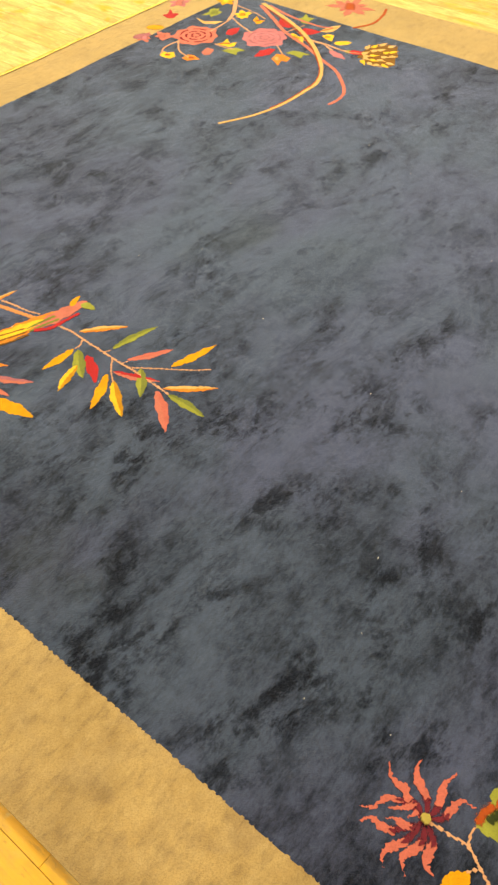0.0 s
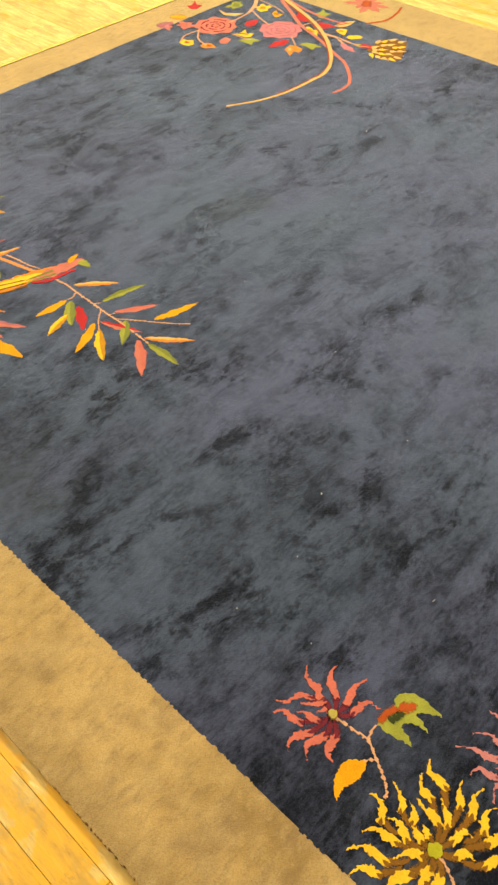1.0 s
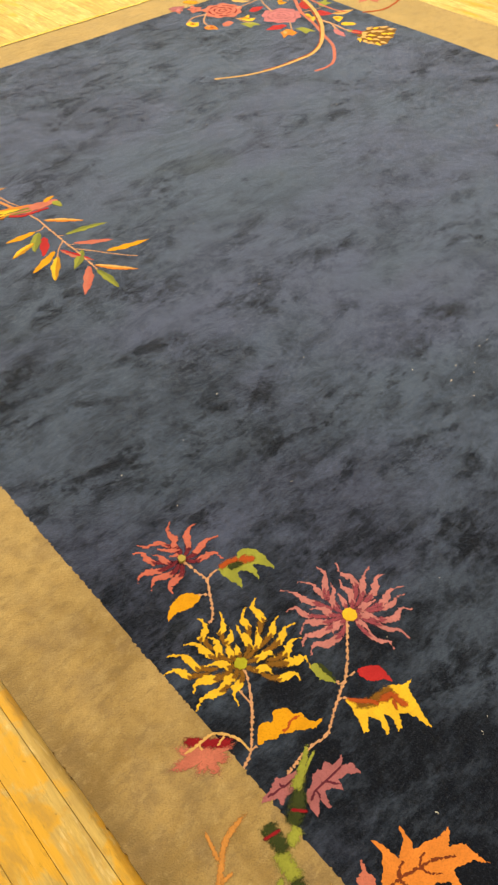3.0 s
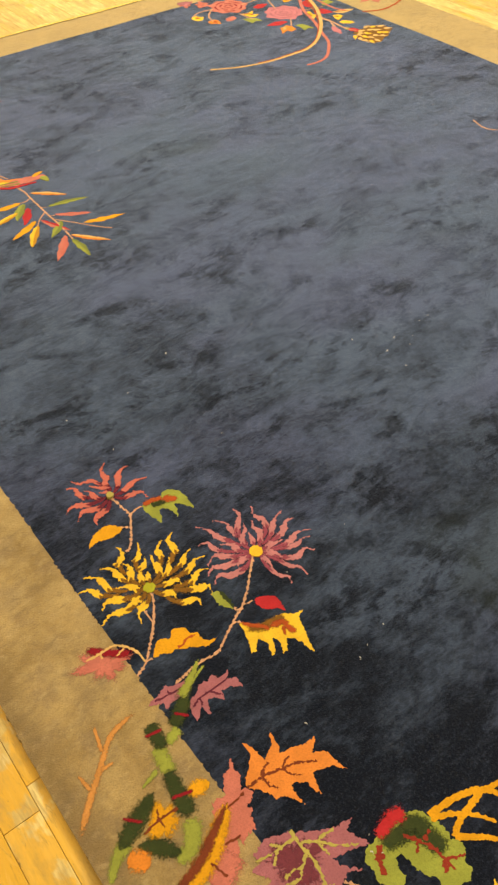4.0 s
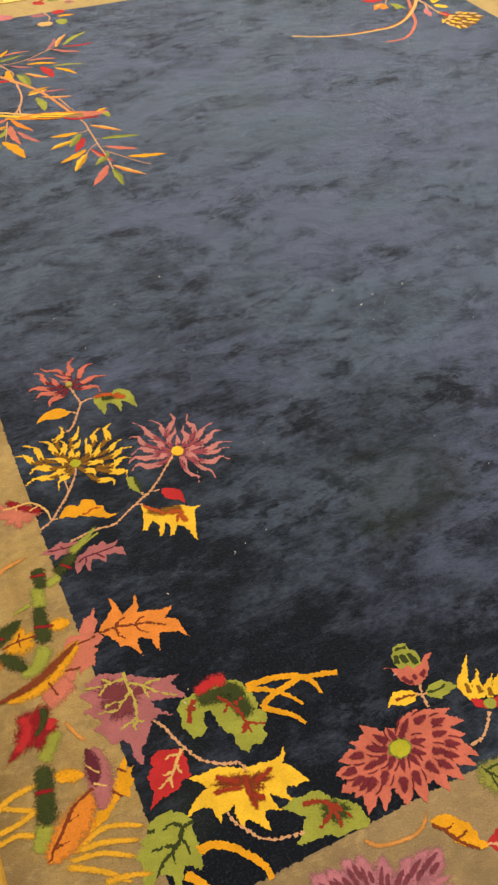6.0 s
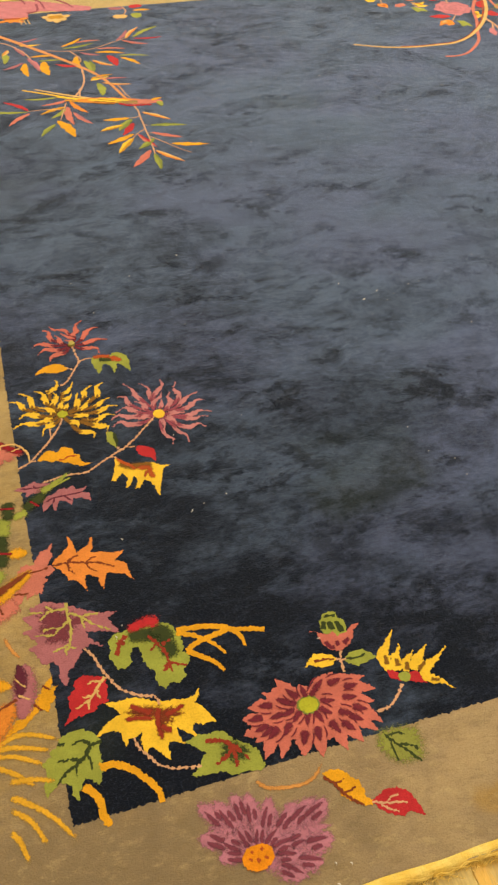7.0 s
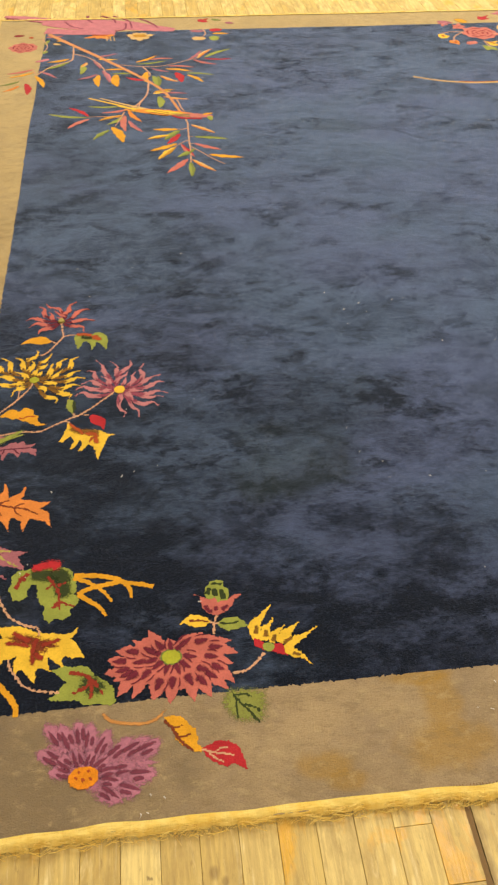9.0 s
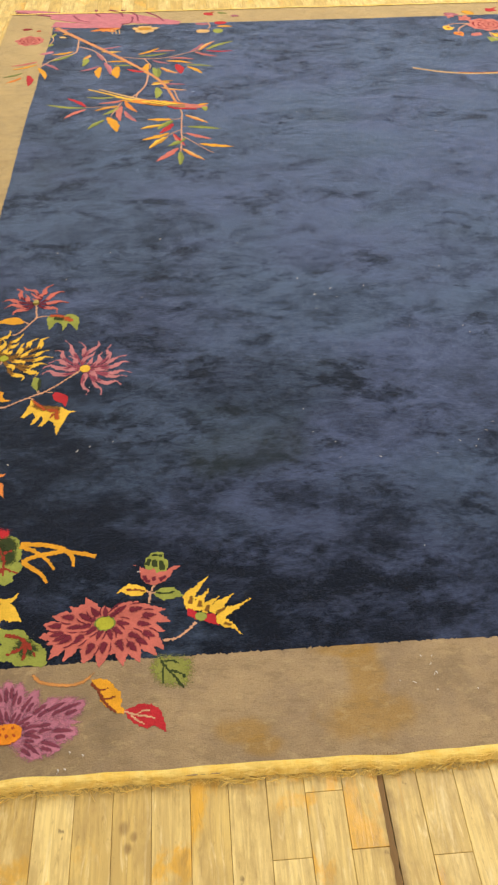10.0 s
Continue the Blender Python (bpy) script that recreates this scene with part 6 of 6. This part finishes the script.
stroke("twig", "stem", 0.005, 0.004, 1.969, 2.704, 1.924, 2.646)
stroke("twig", "stem", 0.005, 0.004, 2.150, 3.030, 2.138, 2.941, 2.116, 2.870)
stroke("twig", "stem", 0.005, 0.004, 2.051, 2.671, 2.072, 2.568, 2.065, 2.489, 2.081, 2.446)
stroke("twig", "stem", 0.005, 0.004, 1.849, 2.877, 1.848, 2.826, 1.855, 2.795)
stroke("twig", "stem", 0.004, 0.004, 2.066, 2.743, 2.156, 2.726)
stroke("twig", "stem", 0.004, 0.004, 2.066, 2.576, 2.047, 2.527)
stroke("twig", "rust", 0.01, 0.008, 2.237, 2.579, 2.311, 2.546, 2.390, 2.556, 2.449, 2.578)
blossom = star("yellow", 2.098, 2.960, 0.5, 2.067, 2.965, 2.085, 2.925, 2.133, 2.942, 2.129, 2.991, 2.079, 2.994, name="blossom")
soft_stroke("blossom_heart", "ochre", 0.021, 0.013, 2.086, 2.952, 2.111, 2.969, parent=blossom, rise=0.0026)
blossom = star("green", 2.053, 3.055, 0.5, 2.073, 3.032, 2.091, 3.066, 2.068, 3.088, 2.004, 3.073, 2.012, 3.035, name="blossom")
soft_stroke("blossom_heart", "olive", 0.025, 0.015, 2.037, 3.044, 2.068, 3.065, parent=blossom, rise=0.0026)
blossom = star("salmon", 1.788, 3.064, 0.5, 1.807, 3.105, 1.770, 3.087, 1.762, 3.038, 1.815, 3.018, 1.828, 3.058, name="blossom")
soft_stroke("blossom_heart", "coral", 0.025, 0.015, 1.773, 3.054, 1.803, 3.074, parent=blossom, rise=0.0026)
blossom = star("salmon", 1.741, 3.103, 0.5, 1.707, 3.111, 1.719, 3.064, 1.749, 3.077, 1.788, 3.122, 1.748, 3.140, name="blossom")
soft_stroke("blossom_heart", "pink", 0.023, 0.014, 1.727, 3.094, 1.755, 3.112, parent=blossom, rise=0.0026)
blossom = star("pink", 2.042, 3.217, 0.5, 2.024, 3.175, 2.085, 3.198, 2.091, 3.240, 2.024, 3.254, 1.993, 3.222, name="blossom")
soft_stroke("blossom_heart", "salmon", 0.034, 0.020, 2.022, 3.203, 2.063, 3.230, parent=blossom, rise=0.0026)
blossom = star("salmon", 2.388, 2.695, 0.5, 2.413, 2.603, 2.440, 2.651, 2.483, 2.711, 2.432, 2.740, 2.403, 2.772, 2.341, 2.775, 2.327, 2.702, 2.301, 2.660, 2.355, 2.608, name="blossom")
soft_stroke("blossom_heart", "rust", 0.047, 0.028, 2.360, 2.676, 2.416, 2.714, parent=blossom, rise=0.0026)
blossom = star("amber", 2.157, 3.090, 0.5, 2.146, 3.131, 2.119, 3.075, 2.147, 3.045, 2.198, 3.069, 2.175, 3.124, name="blossom")
soft_stroke("blossom_heart", "yellow", 0.030, 0.018, 2.139, 3.078, 2.175, 3.102, parent=blossom, rise=0.0026)
stroke("streak", "tan", 0.015, 0.008, 2.223, 2.967, 2.171, 2.838, 2.118, 2.722, 2.042, 2.607, 1.958, 2.516, 1.887, 2.460, 1.820, 2.430, 1.755, 2.426, 1.671, 2.427, 1.600, 2.437, 1.523, 2.461, 1.438, 2.505, rise=0.0026)
stroke("streak", "rust", 0.004, 0.003, 2.199, 2.937, 2.148, 2.819, 2.096, 2.710, 2.027, 2.605, 1.947, 2.517, 1.883, 2.465, 1.819, 2.438, 1.758, 2.435, 1.674, 2.434, 1.603, 2.444, rise=0.0032)
stroke("streak", "salmon", 0.014, 0.009, 2.202, 2.960, 2.139, 2.856, 2.069, 2.746, 2.022, 2.626, 1.968, 2.517, 1.928, 2.433, 1.864, 2.360, 1.819, 2.325, 1.776, 2.313, 1.728, 2.317, rise=0.0022)
stroke("streak", "salmon", 0.012, 0.009, 2.221, 2.934, 2.191, 2.828, 2.180, 2.744, 2.180, 2.670, 2.196, 2.634, rise=0.0018)
cutout("red", 2.120, 2.815, 2.152, 2.830, 2.167, 2.819, 2.155, 2.785, 2.135, 2.754, 2.104, 2.756, 2.099, 2.779)
cutout("red", 2.095, 2.712, 2.137, 2.712, 2.145, 2.686, 2.145, 2.647, 2.106, 2.659, 2.089, 2.681)
cutout("red", 1.930, 2.899, 1.965, 2.916, 1.989, 2.908, 2.006, 2.894, 1.962, 2.873, 1.936, 2.876)
cutout("red", 1.850, 2.708, 1.901, 2.720, 1.934, 2.706, 1.939, 2.684, 1.896, 2.676, 1.868, 2.691)
cutout("green", 2.190, 2.779, 2.208, 2.772, 2.242, 2.785, 2.219, 2.758, 2.225, 2.733, 2.193, 2.734, 2.170, 2.724, 2.166, 2.746)
cutout("green", 1.938, 2.642, 1.968, 2.632, 1.974, 2.609, 1.975, 2.565, 1.960, 2.584, 1.934, 2.576, 1.940, 2.611)
cutout("green", 1.822, 2.824, 1.853, 2.813, 1.869, 2.799, 1.872, 2.758, 1.848, 2.775, 1.825, 2.762, 1.823, 2.793)
leaf = cutout("yellow", 1.853, 2.871, 1.876, 2.863, 1.907, 2.869, 1.883, 2.839, 1.905, 2.825, 1.875, 2.812, 1.857, 2.822, 1.856, 2.845)
soft_stroke("leaf_patch", "rust", 0.008, 0.006, 1.858, 2.865, 1.875, 2.850, 1.880, 2.829, parent=leaf, rise=0.0026)
leaf = cutout("yellow", 2.058, 2.722, 2.080, 2.717, 2.065, 2.682, 2.083, 2.674, 2.036, 2.645, 2.036, 2.667, 2.037, 2.689)
soft_stroke("leaf_patch", "ochre", 0.012, 0.008, 2.059, 2.706, 2.051, 2.671, parent=leaf, rise=0.0026)
leaf = cutout("amber", 2.081, 2.899, 2.117, 2.910, 2.095, 2.882, 2.103, 2.863, 2.074, 2.860, 2.063, 2.866)
soft_stroke("leaf_patch", "rust", 0.010, 0.008, 2.086, 2.893, 2.089, 2.872, parent=leaf, rise=0.0026)
cutout("yellow", 2.071, 2.971, 2.102, 2.963, 2.138, 2.959, 2.092, 2.934, 2.065, 2.938)
cutout("green", 2.040, 3.071, 2.083, 3.084, 2.067, 3.053, 2.070, 3.032, 2.038, 3.031, 2.021, 3.038)
cutout("red", 1.921, 3.188, 1.939, 3.180, 1.980, 3.204, 1.954, 3.169, 1.968, 3.151, 1.927, 3.138, 1.911, 3.150, fuzz=0.003)
soft_lance("amber", 1.805, 3.160, 1.846, 3.106, 0.050, bend=0.03)
soft_lance("mauve", 1.713, 3.132, 1.776, 3.104, 0.050, bend=0.03)
leaf = cutout("orange", 1.871, 2.651, 1.913, 2.661, 1.922, 2.641, 1.916, 2.606, 1.886, 2.597, 1.881, 2.617, 1.845, 2.603, 1.865, 2.632, name="blossom")
soft_stroke("blossom_heart", "tan", 0.016, 0.012, 1.895, 2.649, 1.874, 2.627, parent=leaf, rise=0.0026)
leaf = cutout("yellow", 1.670, 2.966, 1.703, 2.973, 1.700, 2.955, 1.718, 2.946, 1.697, 2.916, 1.673, 2.919, 1.669, 2.939, name="blossom")
soft_stroke("blossom_heart", "rust", 0.014, 0.010, 1.685, 2.954, 1.693, 2.936, parent=leaf, rise=0.0026)
leaf = cutout("orange", 1.700, 2.891, 1.732, 2.892, 1.740, 2.874, 1.727, 2.835, 1.714, 2.851, 1.695, 2.862, name="blossom")
soft_stroke("blossom_heart", "rust", 0.014, 0.010, 1.717, 2.876, 1.725, 2.858, parent=leaf, rise=0.0026)
leaf = cutout("salmon", 1.771, 3.064, 1.812, 3.079, 1.817, 3.057, 1.797, 3.030, 1.775, 3.036, 1.758, 3.035, name="blossom")
leaf = cutout("salmon", 1.771, 2.869, 1.810, 2.876, 1.814, 2.849, 1.776, 2.834, 1.761, 2.846, name="blossom")
cutout("tan", 1.976, 3.073, 1.970, 3.030, 2.011, 2.976, 1.974, 2.984, 1.953, 3.021)
leaf = cutout("tan", 2.145, 2.654, 2.182, 2.652, 2.208, 2.642, 2.233, 2.624, 2.197, 2.617, 2.167, 2.617, 2.150, 2.632, name="blossom")
stroke("vein", "rust", 0.005, 0.004, 2.153, 2.651, 2.181, 2.637, 2.209, 2.624, parent=leaf, rise=0.0026)
leaf = cutout("yellow", 2.119, 2.626, 2.142, 2.619, 2.149, 2.595, 2.102, 2.573, 2.106, 2.598, name="blossom")
soft_stroke("blossom_heart", "ochre", 0.014, 0.010, 2.122, 2.614, 2.125, 2.595, parent=leaf, rise=0.0026)
lance("yellow", 2.093, 2.555, 2.135, 2.513, 0.034, bend=0.05)
lance("pink", 2.040, 2.536, 2.018, 2.459, 0.028, bend=0.05)
lance("green", 2.066, 2.495, 2.075, 2.461, 0.022, bend=0.05)
lance("red", 2.071, 2.481, 2.088, 2.429, 0.034, bend=0.05)
stroke("twig", "stem", 0.007, 0.005, 2.068, 2.648, 2.073, 2.581, 2.065, 2.517, 2.072, 2.487, rise=0.002)
stroke("twig", "stem", 0.006, 0.004, 2.071, 2.584, 2.042, 2.533, rise=0.002)

# pale gold scaly bloom
flower = cutout("ochrebrown", 2.048, 2.433, 2.096, 2.448, 2.135, 2.440, 2.163, 2.448, 2.169, 2.418, 2.201, 2.405, 2.186, 2.380, 2.206, 2.375, 2.167, 2.355, 2.141, 2.332, 2.116, 2.329, 2.076, 2.305, 2.056, 2.312, 2.047, 2.338, 2.034, 2.362, 2.031, 2.386, 2.055, 2.409, name="flower")
tongue(flower, "tan", 0.018, 2.123, 2.448, 2.143, 2.452, 2.158, 2.454, rise=0.0026)
tongue(flower, "yellow", 0.018, 2.144, 2.435, 2.161, 2.435, 2.179, 2.434, rise=0.0026)
tongue(flower, "tan", 0.018, 2.171, 2.422, 2.189, 2.420, 2.205, 2.414, rise=0.0026)
tongue(flower, "tan", 0.018, 2.176, 2.393, 2.191, 2.388, 2.208, 2.381, rise=0.0026)
tongue(flower, "yellow", 0.018, 2.145, 2.369, 2.158, 2.360, 2.171, 2.349, rise=0.0026)
tongue(flower, "tan", 0.018, 2.119, 2.354, 2.127, 2.342, 2.134, 2.327, rise=0.0026)
tongue(flower, "tan", 0.018, 2.074, 2.336, 2.076, 2.320, 2.077, 2.304, rise=0.0026)
tongue(flower, "yellow", 0.018, 2.054, 2.342, 2.051, 2.325, 2.048, 2.309, rise=0.0026)
tongue(flower, "tan", 0.018, 2.044, 2.362, 2.040, 2.346, 2.037, 2.330, rise=0.0026)
tongue(flower, "tan", 0.018, 2.041, 2.386, 2.036, 2.372, 2.029, 2.354, rise=0.0026)
tongue(flower, "yellow", 0.018, 2.043, 2.412, 2.032, 2.398, 2.018, 2.382, rise=0.0026)
tongue(flower, "tan", 0.018, 2.116, 2.421, 2.132, 2.416, 2.147, 2.410, rise=0.0026)
tongue(flower, "tan", 0.018, 2.134, 2.406, 2.150, 2.399, 2.163, 2.389, rise=0.0026)
tongue(flower, "yellow", 0.018, 2.129, 2.383, 2.142, 2.374, 2.155, 2.363, rise=0.0026)
tongue(flower, "tan", 0.018, 2.099, 2.372, 2.108, 2.361, 2.115, 2.345, rise=0.0026)
tongue(flower, "tan", 0.018, 2.074, 2.371, 2.079, 2.357, 2.081, 2.341, rise=0.0026)
tongue(flower, "yellow", 0.018, 2.063, 2.392, 2.065, 2.376, 2.067, 2.360, rise=0.0026)
tongue(flower, "tan", 0.018, 2.060, 2.417, 2.061, 2.402, 2.059, 2.383, rise=0.0026)
tongue(flower, "tan", 0.018, 2.080, 2.433, 2.098, 2.431, 2.113, 2.426, rise=0.0026)
tongue(flower, "yellow", 0.018, 2.088, 2.409, 2.097, 2.397, 2.107, 2.384, rise=0.0026)
tongue(flower, "tan", 0.018, 2.071, 2.424, 2.080, 2.412, 2.090, 2.399, rise=0.0026)
stroke("thread", "stem", 0.005, 0.003, 1.852, 1.653, 1.838, 1.594, 1.858, 1.557)

# ---- floor boards ----
BOARD, GAP, FIRST = 0.0556, 0.0006, 0.2812
dice = random.Random(11)
board_meshes = {}


def board_mesh(length, wide, kind):
    """One strip of oak, edges eased; boards of like size share a mesh."""
    key = (round(length, 4), round(wide, 4), kind)
    if key not in board_meshes:
        bm = bmesh.new()
        box_into(bm, -wide / 2, 0, -0.018, wide / 2, key[0] - GAP, 0, 0.0006)
        board_meshes[key] = mesh_of("board", bm, OAK)
    return board_meshes[key]


near_boards, far_boards = 0, []
for column in range(int((X0 - FIRST) / BOARD), int((X1 - FIRST) / BOARD) + 1):
    x = FIRST + BOARD * (column + 0.5)
    if x - BOARD / 2 < X0 or x + BOARD / 2 > X1:
        continue
    y = Y0 + dice.uniform(-0.6, 0.0)
    if column == 6:
        y = -1.6
    while y < Y1:
        size = dice.choice((0.35, 0.5, 0.62, 0.75, 0.9, 1.1))
        if column in (6, 8) and y < -0.33 < y + size + 0.3:
            size = -0.318 - y if column == 6 else -0.312 - y
        a, b = max(y, Y0), min(y + size, Y1)
        if b - a > 0.04:
            seen = (-0.75 < a and a < 0.2 or -0.75 < b < 0.2 or a < -0.2 < b) and -0.5 < x < 1.6 and a < -0.2
            seen = seen or (-0.6 < x < -0.15 and a < 2.3 and b > -0.2)
            seen = seen or (b > 3.2 and a < 4.2 and -0.5 < x < 2.9) or (2.4 < x < 3.1 and b > 1.5 and a < 3.4)
            # beside column 9 one strip has shrunk and left an open dark joint
            wide = BOARD - GAP - (0.0065 if column == 9 and a < 0.3 else 0.0)
            at = (x + (0.003 if column == 9 and a < 0.3 else 0.0), a, FLOOR_Z + dice.uniform(-0.0007, 0.0))
            if seen and near_boards < 300:
                ob = new("board", board_mesh(b - a, wide, 0))
                ob.parent, ob.location = floor, at
                near_boards += 1
            else:
                far_boards.append((at, b - a, wide))
        y += size
verts, faces = [], []
for (x, y, z), length, wide in far_boards:
    k = len(verts)
    e = 0.001
    for sx, sy, dz in ((-1, 0, -0.018), (1, 0, -0.018), (1, 1, -0.018), (-1, 1, -0.018)):
        verts.append((x + sx * wide / 2, y + sy * (length - GAP), z + dz))
    for sx, sy in ((-1, 0), (1, 0), (1, 1), (-1, 1)):
        verts.append((x + sx * (wide / 2 - e), y + e + sy * (length - GAP - 2 * e), z))
    faces += [(k + 4, k + 5, k + 6, k + 7)] + [(k + i, k + (i + 1) % 4, k + 4 + (i + 1) % 4, k + 4 + i) for i in range(4)]
me = bpy.data.meshes.new("boards")
me.from_pydata(verts, [], faces)
me.materials.append(OAK_FAR)
rest = new("boards", me)
rest.parent = floor
tagged(rest, "worn oak strips", kind="stuff")

# ---- stitching and dirt ----
verts, faces = [], []
dice = random.Random(8)
x = 0.5
while x < 1.6:
    k, lean, y = len(verts), dice.uniform(-0.001, 0.001), NEAR + 0.005 - 0.012 * (x - LEFT) / (RIGHT - LEFT) + 0.002 * noise.noise(Vector((x * 9, 3, 0)))
    h, q = dice.uniform(0.004, 0.007) * min(1, (x - 0.45) * 6), 0.0004
    for z in (0.0, 0.0007):
        verts += [(x - q, y, z), (x + q, y, z), (x + q + lean, y + h, z), (x - q + lean, y + h, z)]
    faces += [(k + 4, k + 5, k + 6, k + 7)] + [(k + i, k + (i + 1) % 4, k + 4 + (i + 1) % 4, k + 4 + i) for i in range(4)]
    x += dice.uniform(0.0042, 0.0056)
me = bpy.data.meshes.new("stitching")
me.from_pydata(verts, [], faces)
me.materials.append(WOOL["ochrebrown"])
stitching = new("stitching", me)
stitching.parent = border
tagged(stitching, "row of dark stitches along the bound end", kind="stuff")

# packed dirt in the open joint
bm = bmesh.new()
rows = []
for i in range(181):
    y = Y0 + 0.01 + 2.84 * i / 180
    x = FIRST + BOARD * 9 + 0.0012 + 0.0012 * noise.noise(Vector((y * 14, 1, 0)))
    q = 0.0042 + 0.0022 * noise.noise(Vector((y * 14, 5, 0))) + 0.002 * noise.noise(Vector((y * 60, 5, 0)))
    rows.append([bm.verts.new((x + a * q, y, FLOOR_Z + 0.0003 + b)) for a, b in ((-1, -0.0003), (0, 0.0), (1, -0.0003))])
for a, b in zip(rows, rows[1:]):
    for j in (0, 1):
        bm.faces.new((a[j], a[j + 1], b[j + 1], b[j]))
part("dirt", bm, DIRT, floor, "brown dirt packed in an open joint")

# ---- lint on the pile ----
verts, faces = [], []


def fluff(x, y, size, turn):
    k = len(verts)
    for i in range(5):
        s = i / 4 - 0.5
        px, py = x + math.cos(turn) * s * size + math.sin(turn) * 0.25 * size * math.cos(4 * s), y + math.sin(turn) * s * size
        for a in range(4):
            q = a * math.pi / 2
            verts.append((px + 0.0006 * math.cos(q), py + 0.0006 * math.sin(q + turn), 0.0032 + 0.0007 * math.sin(q)))
    for i in range(4):
        for a in range(4):
            faces.append((k + i * 4 + a, k + i * 4 + (a + 1) % 4, k + i * 4 + 4 + (a + 1) % 4, k + i * 4 + 4 + a))


dice = random.Random(5)
for _ in range(70):
    fluff(dice.uniform(0.1, 2.1), dice.uniform(0.05, 2.6), dice.choice((0.0015, 0.002, 0.003, 0.005)), dice.uniform(0, 3))
for cx, cy, spread, count in ((0.9, -0.06, 0.04, 9), (0.33, -0.15, 0.02, 4), (1.1, 0.45, 0.06, 7), (0.92, 1.02, 0.05, 6), (0.32, 0.5, 0.03, 3), (0.12, 0.28, 0.03, 3)):
    for _ in range(count):
        fluff(dice.gauss(cx, spread), dice.gauss(cy, spread * 0.6), dice.choice((0.002, 0.004, 0.006)), dice.uniform(0, 3))
me = bpy.data.meshes.new("lint")
me.from_pydata(verts, [], faces)
me.materials.append(PALE)
tagged(new("lint", me), "white specks of lint on the rug", "lint", kind="stuff")
